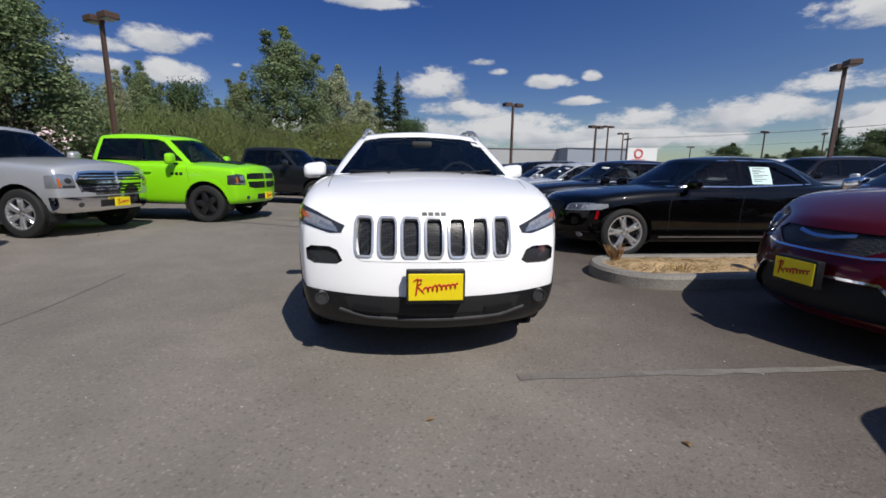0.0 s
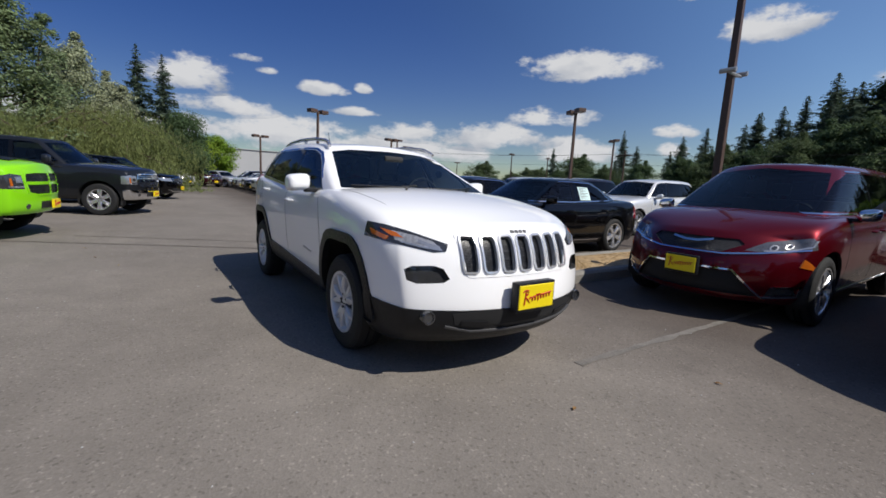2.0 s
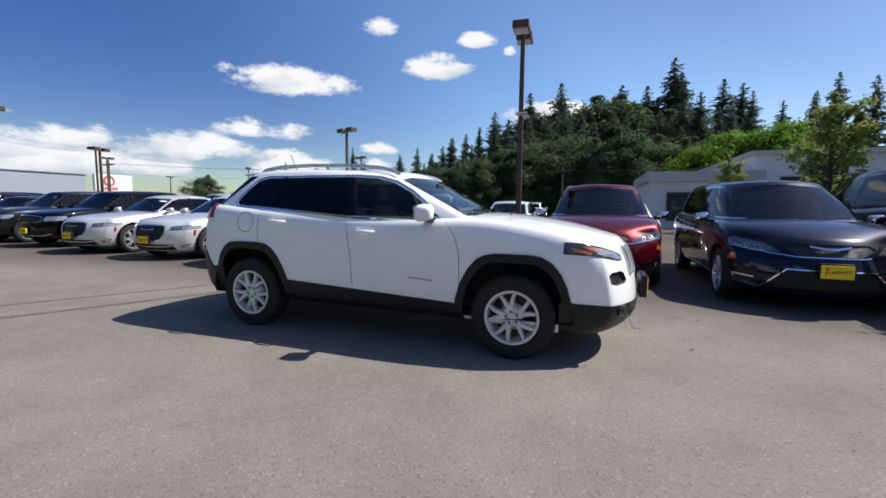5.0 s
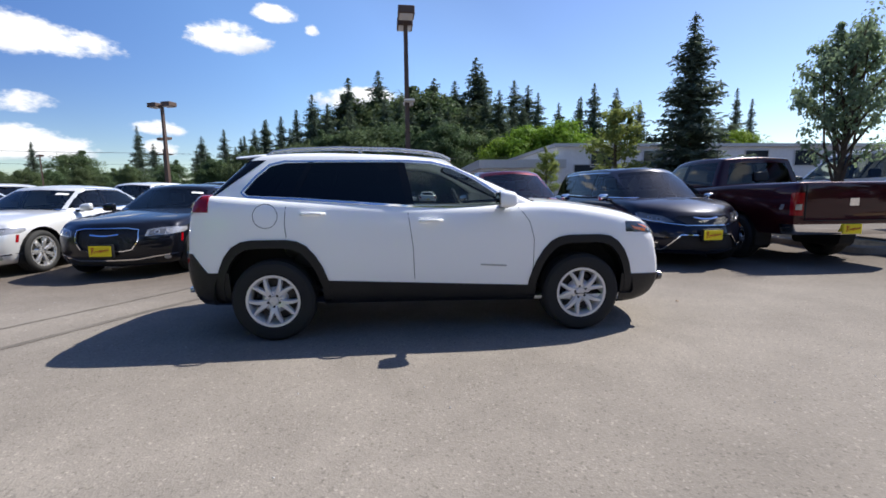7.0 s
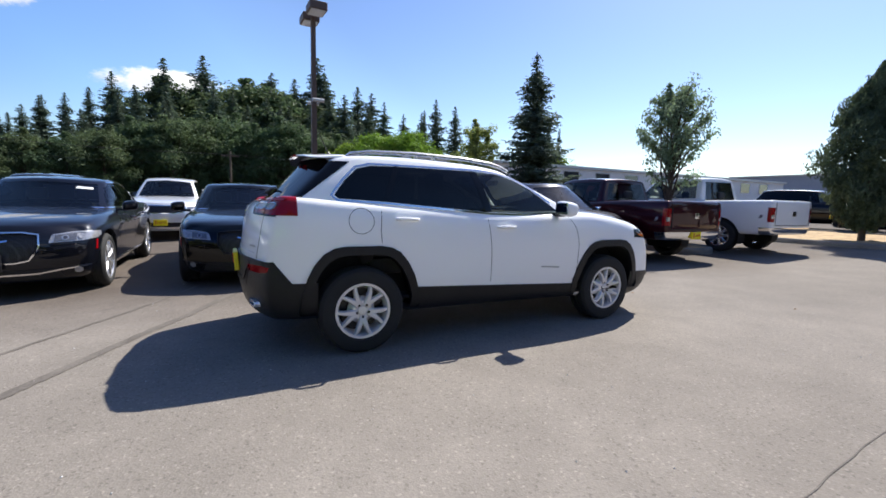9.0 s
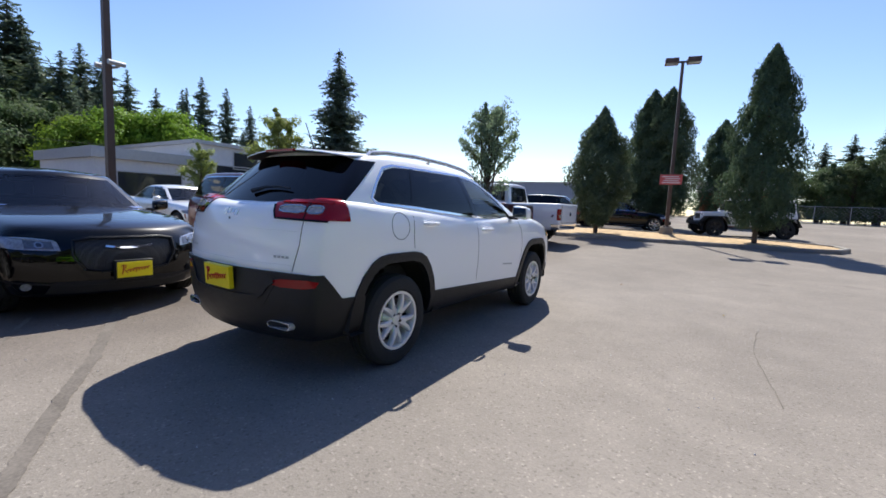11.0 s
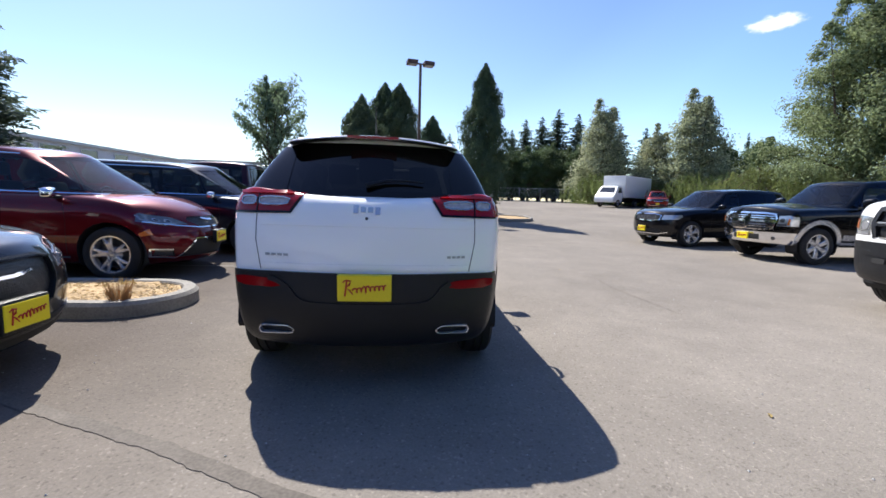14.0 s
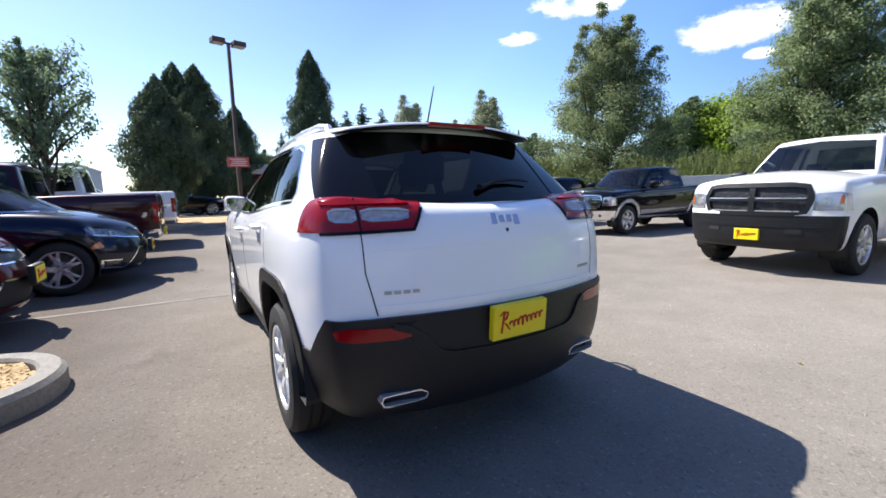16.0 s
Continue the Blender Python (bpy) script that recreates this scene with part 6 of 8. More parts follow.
def park(model, x, y, heading, color, label, category, group, z=0.0, size=1.0):
    """heading: degrees from +x, counter-clockwise, in which the front points."""
    name, spec, lv = FLEET[model]
    turn = pose(x, y, z, 0, 0, heading + 90) @ Matrix.Diagonal((size, size, size, 1))
    if model not in MODELS:
        root, sk, hk = vehicle(name, spec, color, lv)
        if model in EXTRAS:
            EXTRAS[model](root, sk, hk)
        root.matrix_basis = turn
        MODELS[model] = root
    else:
        root = copy_thing(MODELS[model], Matrix.Identity(4))
        root.matrix_basis = turn
    for o in root.children_recursive:
        if o.type == "MESH" and o.data.materials and o.data.materials[0].name in ("paint", "metallic_paint") and not o.get("own_color"):
            o.color = (*color, 1)
    root["label"], root["category"], root["group"] = label, category, group
    return root


WORK_TRUCK = swapped(varied(shifted(PICKUP, 0.0, 0.1), paint="paint", rim="alloy", R=0.42, spokes=(8, 0.0, 0.03)), grille_frame="plastic", grille_bar="plastic", tailgate_seam="seam", tailgate_emblem="galv")
# a taller nose and cowl than the light trucks
WORK_TRUCK["zt"] = ((-2.8, 1.25), (-2.5, 1.28), (-1.8, 1.32), (-1.0, 1.36), (0.5, 1.36), (1.5, 1.36), (1.6, 1.37), (3.03, 1.38))
WORK_TRUCK["zb"] = ((-2.8, 0.35), (-2.2, 0.37), (0, 0.44), (2.2, 0.5), (3.03, 0.52))
WORK_TRUCK["house"] = dict(WORK_TRUCK["house"], z0=((0, 1.24), (1, 1.26)))
WORK_TRUCK["windshield"] = [(x, z + 0.13 if z < 1.5 else z) for x, z in WORK_TRUCK["windshield"]]
WORK_TRUCK["side_glass"] = [[(y, z + 0.07 if z < 1.45 else z) for y, z in g] for g in WORK_TRUCK["side_glass"]]
WORK_TRUCK["cut"] = [("grille", "one", rounded([(-0.57, 0.86), (0.57, 0.86), (0.64, 1.06), (0.57, 1.23), (-0.57, 1.23), (-0.64, 1.06)], 1, 0.14), "y", [((0, -2.4, 0), (0, 1, 0))], "grille_mesh", 0.035),
                     ("headlight", "both", [(0.67, 0.9), (1.04, 0.9), (1.04, 1.09), (0.9, 1.14), (0.69, 1.12)], "y", [((0, -2.3, 0), (0, 1, 0))], "lamp_silver", 0),
                     ("front_bumper", "one", [(-1.2, 0.2), (1.2, 0.2), (1.2, 0.83), (-1.2, 0.83)], "y", [((0, -2.36, 0), (0, 1, 0))], "plastic", 0)] + PICKUP["cut"][3:]
WORK_TRUCK["strips"] = [("grille_frame", rounded([(-0.59, 0.85), (0.59, 0.85), (0.66, 1.06), (0.59, 1.24), (-0.59, 1.24), (-0.66, 1.06)], 1, 0.14), "y", -1, 0.06, "plastic", False),
                        # thin satin slats draw the silvery highlight along the black bars
                        ("grille_bar", [(-0.62, 1.045), (0.62, 1.045)], "y", -1, 0.05, "plastic", False), ("grille_bar", [(0.0, 0.86), (0.0, 1.23)], "y", -1, 0.07, "plastic", False), ("grille_slat", [(-0.6, 1.06), (-0.05, 1.06)], "y", -1, 0.012, "satin_chrome", False), ("grille_slat", [(0.05, 1.06), (0.6, 1.06)], "y", -1, 0.012, "satin_chrome", False),
                        ("grille_slat", [(-0.54, 0.885), (-0.05, 0.885)], "y", -1, 0.012, "satin_chrome", False), ("grille_slat", [(0.05, 0.885), (0.54, 0.885)], "y", -1, 0.012, "satin_chrome", False), ("grille_emblem", [(-0.04, 1.05), (0.04, 1.05)], "y", -1, 0.1, "chrome", False),
                        ("bumper_step", [(-0.8, 0.7), (-0.5, 0.69), (0.5, 0.69), (0.8, 0.7)], "y", -1, 0.05, "plastic", False)] + PICKUP["strips"][7:]
WORK_TRUCK["patches"] = [("headlamp_eye", circle(0.78, 1.02, 0.055, 14), "y", -1, 0.006, "lamp_grey", True), ("turn_signal", [(0.9, 0.98), (0.94, 0.98), (0.94, 1.08), (0.91, 1.1)], "y", -1, 0.006, "amber", True),
                         ("headlamp_base", [(0.7, 0.91), (0.9, 0.91), (0.89, 0.94), (0.7, 0.94)], "y", -1, 0.006, "lamp_grey", True), ("tow_hook", [(0.42, 0.585), (0.58, 0.585), (0.58, 0.645), (0.42, 0.645)], "y", -1, 0.008, "seam", True)] + PICKUP["patches"][-1:]
WORK_TRUCK["mirror_m"] = "plastic"
WORK_TRUCK["plates"] = [(-2.74, 0.56, -1, 0, False)]


FLEET = {
    "sedan": ("sedan", SEDAN, 2), "sedan_dark": ("sedan", swapped(varied(SEDAN, spokes=(5, 0.16, 0.02)), grille_frame="plastic", bumper_strip="plastic"), 2), "van": ("minivan", VAN, 2), "suv": ("large_suv", SUV, 2),
    "pickup": ("pickup_truck", PICKUP, 2),
    "pickup_sport": ("pickup_truck", swapped(varied(shifted(PICKUP, 0.36, 0.0), rim="dark_alloy", spokes=(5, 0.0, 0.05), paint="paint"), front_bumper="paint_here", grille_frame="paint_here", grille_bar="paint_here", grille_slat="plastic", headlight="lamp_dark"), 2),
    "pickup_work": ("pickup_truck", WORK_TRUCK, 2),
    "pickup_two_tone": ("pickup_truck", varied(PICKUP, paint="paint"), 2),
}
for k in ("sedan", "suv", "pickup"):
    n, sp, _ = FLEET[k]
    FLEET[k + "_far"] = (n, varied(sp, seg=16), 1)
M["paint_here"] = M["paint"]


def two_tone(root, sk, hk):
    """Silver arch lips and sills."""
    for sx in (-1, 1):
        for y in (-1.785, 1.785):
            o = part("arch_lip", sk.strip([(y + 0.53 * math.cos(a * math.pi / 10), 0.42 + 0.53 * math.sin(a * math.pi / 10)) for a in range(11)], "x", sx, 0.1, 0.012, 0.03), M["alloy"], root, "silver arch lip")
        part("sill_panel", sk.strip([(-1.2, 0.56), (1.2, 0.58)], "x", sx, 0.22, 0.01, 0.02), M["alloy"], root, "silver sill panel")


def hood_stripes(root, sk, hk):
    for x in (-0.35, 0.35):
        part("hood_scoop", sk.strip([(x, -2.35), (x, -1.35)], "z", 1, 0.28, 0.02, 0.03), M["plastic"], root, "matt black hood panel")
    for sx in (-1, 1):
        part("headlamp_bowl", sk.patch([(sx * a, b) for a, b in ((0.74, 0.93), (0.84, 0.93), (0.84, 1.02), (0.75, 1.03))], "y", -1, 0.009, 0.02), M["lamp_silver"], root, "bright headlamp bowl")
        part("light_bar", sk.strip([(sx * 0.73, 0.865), (sx * 0.95, 0.865)], "y", -1, 0.022, 0.01, 0.02), M["lamp_silver"], root, "clear light bar")
        for y in (-1.785, 1.785):
            part("arch_lip", sk.strip([(y + 0.52 * math.cos(a * math.pi / 12), 0.42 + 0.52 * math.sin(a * math.pi / 12)) for a in range(13)], "x", sx, 0.05, 0.014, 0.03), M["paint"], root)
        for k in range(3):
            part("fender_badge", sk.strip([(-1.05 - 0.1 * k, 1.06), (-1.12 - 0.1 * k, 1.06)], "x", sx, 0.06, 0.004, 0.01), M["plastic"], root, "plain black badge bar")


def window_sheet(root, sk, hk):
    o = part("price_sheet", hk.patch([(0.42, 1.07), (0.74, 1.07), (0.74, 1.32), (0.42, 1.32)], "x", 1, 0.006, 0.004), M["sticker"], root, "pale green price sheet in the window")
    bars = [hk.strip([(0.45, z), (0.45 + w, z)], "x", 1, 0.008, 0.009, 0.004) for z, w in ((1.295, 0.22), (1.27, 0.12), (1.25, 0.2), (1.225, 0.1), (1.2, 0.24), (1.175, 0.15), (1.14, 0.2), (1.11, 0.12))]
    part("print", merged(*bars), M["badge_grey"], o, "unreadable grey print bars")


def windshield_paper(root, sk, hk):
    part("paper_slip", hk.patch([(0.33, 1.3), (0.53, 1.285), (0.52, 1.315), (0.34, 1.33)], "y", -1, 0.005, 0.004), M["sign_white"], root, "white paper slip behind the windshield")


EXTRAS = {"pickup_two_tone": two_tone, "pickup_sport": hood_stripes, "sedan_dark": window_sheet, "sedan": windshield_paper}

BLACK, WHITE, RED, NAVY, MAROON, SILVER, GREEN, GREY = (0.0015, 0.0015, 0.002), (0.8, 0.8, 0.79), (0.095, 0.002, 0.006), (0.006, 0.008, 0.02), (0.035, 0.004, 0.008), (0.5, 0.51, 0.53), (0.26, 0.7, 0.01), (0.02, 0.022, 0.026)


def fill_lot():
    E, Wt = "cars parked along the east row", "trucks parked along the west row"
    park("van", 5.1, -2.03, 180, RED, "deep red minivan with chrome trim and a yellow dealer plate", "minivan", E)
    park("van", 4.3, -4.6, 180, NAVY, "dark navy minivan with chrome bumper strip", "minivan", E)
    park("pickup", 4.7, -6.85, 0, MAROON, "maroon pickup truck backed to the lane, chrome rear bumper", "pickup truck", E)
    park("pickup_work", 4.5, -10.45, 0, WHITE, "white pickup truck backed to the lane", "pickup truck", E, gz(0, -10.8))
    park("sedan_dark", 4.52, 2.0, 180, BLACK, "glossy black sedan with a price sheet in its window", "sedan", E)
    park("sedan", 4.5, 4.68, 180, (0.008, 0.009, 0.014), "blue-black sedan with chrome grille and wheels", "sedan", E)
    park("sedan", 4.65, 7.25, 180, WHITE, "white sedan with chrome grille and wheels", "sedan", E)
    park("sedan", 4.7, 9.9, 180, (0.74, 0.74, 0.73), "white sedan with chrome window trim", "sedan", E)
    far = [("suv", BLACK, "black SUV"), ("suv", GREY, "dark grey SUV"), ("sedan", BLACK, "black sedan"), ("suv", (0.01, 0.012, 0.03), "dark blue SUV"), ("suv", WHITE, "white SUV"), ("suv", WHITE, "white SUV"), ("sedan", BLACK, "black sedan"),
           ("suv", WHITE, "white SUV"), ("sedan", WHITE, "white sedan"), ("sedan", (0.6, 0.66, 0.6), "pale sedan"), ("sedan", WHITE, "white sedan"), ("suv", BLACK, "black SUV"), ("suv", WHITE, "white SUV")]
    for i, (m, c, l) in enumerate(far):
        park(m + "_far" * (i > 1), 5.0 + 0.12 * i, 12.6 + 2.7 * i, 180, c, l + " in the long row of parked cars", l.split()[-1], E, 0.0, 0.93 if m == "suv" else 0.98)
    # the row behind
    B = "cars parked in the second row"
    back = [("suv", (0.02, 0.02, 0.03), 6.9), ("sedan", WHITE, 1.0), ("sedan", WHITE, -2.9), ("suv", WHITE, 3.9), ("suv", WHITE, 9.7), ("sedan", BLACK, 12.5), ("suv", SILVER, 15.2), ("sedan", WHITE, 18.0), ("suv", BLACK, 20.8), ("suv", WHITE, 24.0)]
    for m, c, y in back:
        nm = "white" if c == WHITE else "silver" if c == SILVER else "black"
        park(m + "_far", 11.5, y, 180, c, f"{nm} {'SUV' if m == 'suv' else 'sedan'} parked nose out in the second row", "suv" if m == "suv" else "sedan", B)
    # west row
    park("pickup_work", -8.56, 0.74, -1.5, WHITE, "white heavy-duty pickup truck with a black bumper and grille", "pickup truck", Wt, 0.0, 1.03)
    park("pickup", -8.05, 4.1, -10, SILVER, "silver pickup truck with chrome grille and bumper", "pickup truck", Wt)
    park("pickup_sport", -6.15, 6.28, -8, GREEN, "bright lime green pickup truck with black wheels", "pickup truck", Wt)
    park("pickup", -4.5, 11.4, -20, GREY, "dark grey pickup truck", "pickup truck", Wt)
    park("suv", -4.2, 15.2, -20, BLACK, "black SUV beside the dark pickup", "suv", Wt)
    park("suv_far", -3.2, 19.0, -20, BLACK, "black SUV at the far end of the row", "suv", Wt)
    park("pickup_two_tone", -11.0, -4.8, 1, BLACK, "black pickup truck with silver arches and chrome grille", "pickup truck", Wt)
    park("suv", -9.9, -8.1, 8, (0.008, 0.008, 0.01), "black SUV with chrome grille", "suv", Wt)
    for i, (m, c, l) in enumerate((("suv", BLACK, "black SUV"), ("pickup", BLACK, "black pickup truck"), ("suv", GREY, "dark grey SUV"), ("sedan", WHITE, "white sedan"), ("suv", MAROON, "maroon SUV"), ("sedan", SILVER, "silver sedan"))):
        park(m + "_far", -7.0 + 2.1 * i, 35.0 + 1.2 * i, -60, c, l + " parked across the far end of the lane", l.split()[-1] if m != "pickup" else "pickup truck", "cars across the end of the lane")
    # the south end
    So = "vehicles at the south end"
    park("sedan_far", 1.9, -20.8, 200, BLACK, "black sedan behind the cedar island", "sedan", So, gz(0, -20.8))
    park("suv_far", 5.4, -21.5, 190, BLACK, "black SUV behind the cedar island", "suv", So, gz(0, -21.5))
    park("jeep_open", -3.5, -21.2, 24, WHITE, "white off-road jeep with a black soft top", "jeep", So, gz(0, -21.2))
    park("suv_far", -24.3, -34.5, 60, (0.2, 0.01, 0.012), "red SUV by the white box truck", "suv", So, gz(0, -34.5))
    park("pickup_far", -15.4, 1.2, 5, BLACK, "black pickup truck behind the white truck", "pickup truck", Wt)
    for i, (x, y) in enumerate(((42, 4), (42, 8), (42, 12), (42, 16), (44, -2), (50, 0), (50, 5), (50, 10), (50, 16), (50, 21), (58, 6), (58, 12), (58, 18))):
        park("sedan_far" if i % 3 else "suv_far", x, y, 180 if i % 2 else 0, (WHITE, BLACK, SILVER, GREY)[i % 4], "distant parked car at the edge of the wood", "car", "distant parked cars")


OPEN_JEEP = dict(
    R=0.41, rr=0.24, wb=2.95, track=0.93, gap=0.12, spokes=(5, 0.0, 0.04), rim="dark_alloy", paint="paint",
    ys=(-1.95, -1.88, -1.7, -1.5, -1.2, -0.9, -0.3, 0.5, 1.2, 1.7, 1.92, 2.0), w=((-1.95, 0.6), (-0.9, 0.72), (-0.6, 0.8), (2.0, 0.8)), zb=0.5, zt=((-1.95, 1.12), (-0.95, 1.17), (2, 1.18)), crown=0.02,
    rows=((0.0, 0.96, 0.0, 0.0), (0.12, 1.0, 0.0, 0.0), (0.5, 1.0, 0.0, 0.0), (0.88, 1.0, 0.0, 0.0), (1.0, 0.97, 0.0, 0.0)), bowf=0.05, bowr=0.02,
    house=dict(yf=(-0.85, -0.55), yr=(2.0, 1.9), z0=1.1, z1=1.8, w0=0.76, w1=0.68, bulge=0.01, crown=0.02, bowf=0.04, bowr=0.02, ts=(0.0, 0.04, 0.3, 0.6, 0.96, 1.0)),
    side_glass=[[(0.2, 1.24), (0.2, 1.7), (-0.35, 1.7), (-0.55, 1.24)], [(0.28, 1.24), (0.28, 1.7), (1.05, 1.7), (1.05, 1.24)], [(1.13, 1.24), (1.13, 1.7), (1.8, 1.7), (1.85, 1.24)]], tint_from=-5, side_tint="glass_dark", roof_color=(0.01, 0.01, 0.01),
    windshield=[(-0.66, 1.24), (0.66, 1.24), (0.6, 1.7), (-0.6, 1.7)], rear_glass=[(-0.6, 1.3), (0.6, 1.3), (0.56, 1.68), (-0.56, 1.68)],
    lines=[[(0.24, 1.1), (0.24, 0.6)], [(-0.65, 1.1), (-0.65, 0.6)]], mirror=(0.8, -0.6, 1.28), seats=[(0.1, [(-0.38, 0.5), (0.38, 0.5)]), (0.98, [(0.0, 1.2)])], dash_z=1.2, seat_z=0.85,
    cut=[("headlight", "both", circle(0.42, 0.98, 0.09, 12), "y", [((0, -1.5, 0), (0, 1, 0))], "lamp_silver", 0), ("grille", "one", [(-0.28, 0.8), (0.28, 0.8), (0.28, 1.05), (-0.28, 1.05)], "y", [((0, -1.5, 0), (0, 1, 0))], "grille_mesh", 0.02)],
)


def flared(root, sk, hk):
    """Wide black fenders, bumper and a spare wheel."""
    for sx in (-1, 1):
        for y in (-1.475, 1.475):
            bm = bmesh.new()
            pts = [(y - 0.6, 0.72), (y - 0.42, 0.93), (y + 0.42, 0.95), (y + 0.62, 0.62)]
            rows = [[bm.verts.new((sx * a, b, c + d)) for a, d in ((0.6, 0.0), (0.95, 0.0), (0.95, -0.05), (0.6, -0.05))] for b, c in pts]
            for q, r in zip(rows, rows[1:]):
                for k in range(4):
                    bm.faces.new((q[k], q[(k + 1) % 4], r[(k + 1) % 4], r[k]))
            bmesh.ops.recalc_face_normals(bm, faces=bm.faces[:])
            part("fender_flare", bm, M["plastic"], root, "black fender flare")
    part("front_bumper", rbox(-0.8, 0.8, -2.15, -1.93, 0.52, 0.7, 0.03), M["plastic"], root, "black steel bumper")
    bm = tyre_mesh(0.4, 0.25, 0.24, 24)
    bmesh.ops.rotate(bm, verts=bm.verts[:], cent=(0, 0, 0), matrix=Matrix.Rotation(radians(90), 3, "Z"))
    bmesh.ops.translate(bm, verts=bm.verts[:], vec=(0, 2.16, 1.0))
    part("spare_wheel", bm, M["rubber"], root)


FLEET["jeep_open"] = ("jeep", OPEN_JEEP, 2)
EXTRAS["jeep_open"] = flared


def box_truck():
    root = new("box_truck")
    part("cargo_box", rbox(-1.15, 1.15, -1.0, 5.2, 0.95, 3.1, 0.04), M["white_paint"], root, "white cargo box")
    bm, _ = lattice(4, 5, lambda c, j, k: Vector((c * (0.98 - 0.1 * (j == 3)), (-3.1, -3.0, -2.3, -1.5, -1.05)[k] + (0.55 if j == 2 and k < 2 else 1.1 if j == 3 and k < 2 else 0.45 if j == 3 and k == 2 else 0), (0.45, 1.0, 1.35, 2.05)[j])))
    cab = smoothed(bm, 2)
    glass, border = carve(cab, planes_of([(-0.75, 1.4), (0.75, 1.4), (0.68, 1.92), (-0.68, 1.92)], "y") + y_limit(-1.5, -1), lambda f: f.normal.y < -0.2)
    part("windshield", glass, M["window_dark"], root)
    for sx in (-1, 1):
        g, _ = carve(cab, planes_of([(-2.15, 1.38), (-1.25, 1.38), (-1.25, 1.9), (-1.75, 1.9)], "x") + side_limit(sx, 0.3))
        part("side_window", g, M["window_dark"], root)
    part("cab", cab, M["white_paint"], root)
    part("chassis", rbox(-0.5, 0.5, -2.6, 5.1, 0.5, 0.93, 0.02, 1), M["seam"], root)
    wheels(root, dict(R=0.39, rr=0.22, wb=4.0, track=0.98, rim="alloy", spokes=(8, 0.0, 0.03)))
    x, y = spot((0.2, 4.6), -152.3, 47)
    root.matrix_basis = pose(x, y, gz(x, y), 0, 0, 128)
    tagged(root, "white box truck parked by the fence", "truck")


def spot(eye, az, d):
    return eye[0] + d * math.sin(radians(az)), eye[1] + d * math.cos(radians(az))


def trailer():
    root = new("flat_trailer")
    part("bed", rbox(-1.0, 1.0, -3.0, 3.0, 0.6, 0.85, 0.02, 1), M["galv"], root)
    for sx in (-1, 1):
        part("side_board", rbox(sx * 1.0 - 0.03, sx * 1.0 + 0.03, -3.0, 3.0, 0.85, 1.75, 0.01, 1), M["galv"], root)
    wheels(root, dict(R=0.36, rr=0.2, wb=0.9, track=0.98, rim="alloy"))
    root.matrix_basis = pose(-17.5, -7.3, 0, 0, 0, 20)
    tagged(root, "grey high-sided utility trailer", "trailer")


fill_lot()
box_truck()
trailer()


# ---- lamps, islands, buildings ----
def lamp_post(x, y, h, turn, label="brown steel lot lamp with two shoebox heads", base=0.5, eye=None):
    z = gz(x, y)
    root = new("lot_lamp")
    root.matrix_basis = pose(x, y, z, 0, 0, turn)
    bm = bmesh.new()
    rings = []
    for zz, r in ((base - 0.02, 0.075), (h * 0.5, 0.066), (h - 0.1, 0.055)):
        rings.append([bm.verts.new((sx * r, sy * r, zz)) for sx, sy in ((-1, -1), (1, -1), (1, 1), (-1, 1))])
    for a, b in zip(rings, rings[1:]):
        for k in range(4):
            bm.faces.new((a[k], a[(k + 1) % 4], b[(k + 1) % 4], b[k]))
    bm.faces.new(rings[-1])
    box(bm, -0.16, 0.16, -0.16, 0.16, base - 0.005, base + 0.03)
    part("pole", bm, M["pole_brown"], root)
    bm = bmesh.new()
    lathe(bm, [(-0.3, 0.26), (base - 0.03, 0.26), (base, 0.23), (base, 0.0005)], 20, axis="z")
    part("footing", bm, M["concrete"], root, "round concrete footing")
    bm = bmesh.new()
    box(bm, -0.42, 0.42, -0.03, 0.03, h - 0.13, h - 0.06)
    part("arm", bm, M["pole_brown"], root)
    for sx in (-1, 1):
        hd = part("lamp_head", rbox(min(sx * 0.16, sx * 0.66), max(sx * 0.16, sx * 0.66), -0.22, 0.22, h - 0.16, h + 0.04, 0.015, 1), M["pole_brown"], root)
        bm = bmesh.new()
        box(bm, min(sx * 0.2, sx * 0.62), max(sx * 0.2, sx * 0.62), -0.18, 0.18, h - 0.176, h - 0.158)
        part("lens", bm, M["lamp_lens"], hd)
    if eye:
        bm = bmesh.new()
        tube(bm, [(-0.28, -0.09, eye), (0.28, -0.09, eye + 0.02)], 0.028, 6)
        tube(bm, [(-0.3, -0.2, eye + 0.05), (-0.3, 0.1, eye + 0.05)], 0.05, 8)
        tube(bm, [(0.3, -0.2, eye + 0.07), (0.3, 0.1, eye + 0.07)], 0.05, 8)
        part("camera_bracket", bm, M["galv"], root, "grey bracket on the pole")
    tagged(root, label, "lamp", "lot lamps")
    return root


for q in ((6.72, 22.9, 5.4, 20), (15.4, 29.8, 4.9, 20), (5.8, 35.4, 4.6, 15), (17.33, 11.7, 5.6, 70), (-10.2, 11.5, 6.1, -30), (26.7, 47, 6.0, 0), (40.4, 41.3, 6.0, 30), (51.4, 69.7, 6.0, 10), (48.1, 41.6, 6.0, 50), (21.2, 39.7, 6.0, 20), (33.0, 20.0, 6.0, 60)):
    lamp_post(*q)
lamp_post(8.1, 0.15, 6.15, 3, "brown steel lot lamp with a bracket half-way up", eye=3.78)
lamp_post(-0.79, -16.8, 7.45, 12, "dark steel lamp with two heads on the planted island")


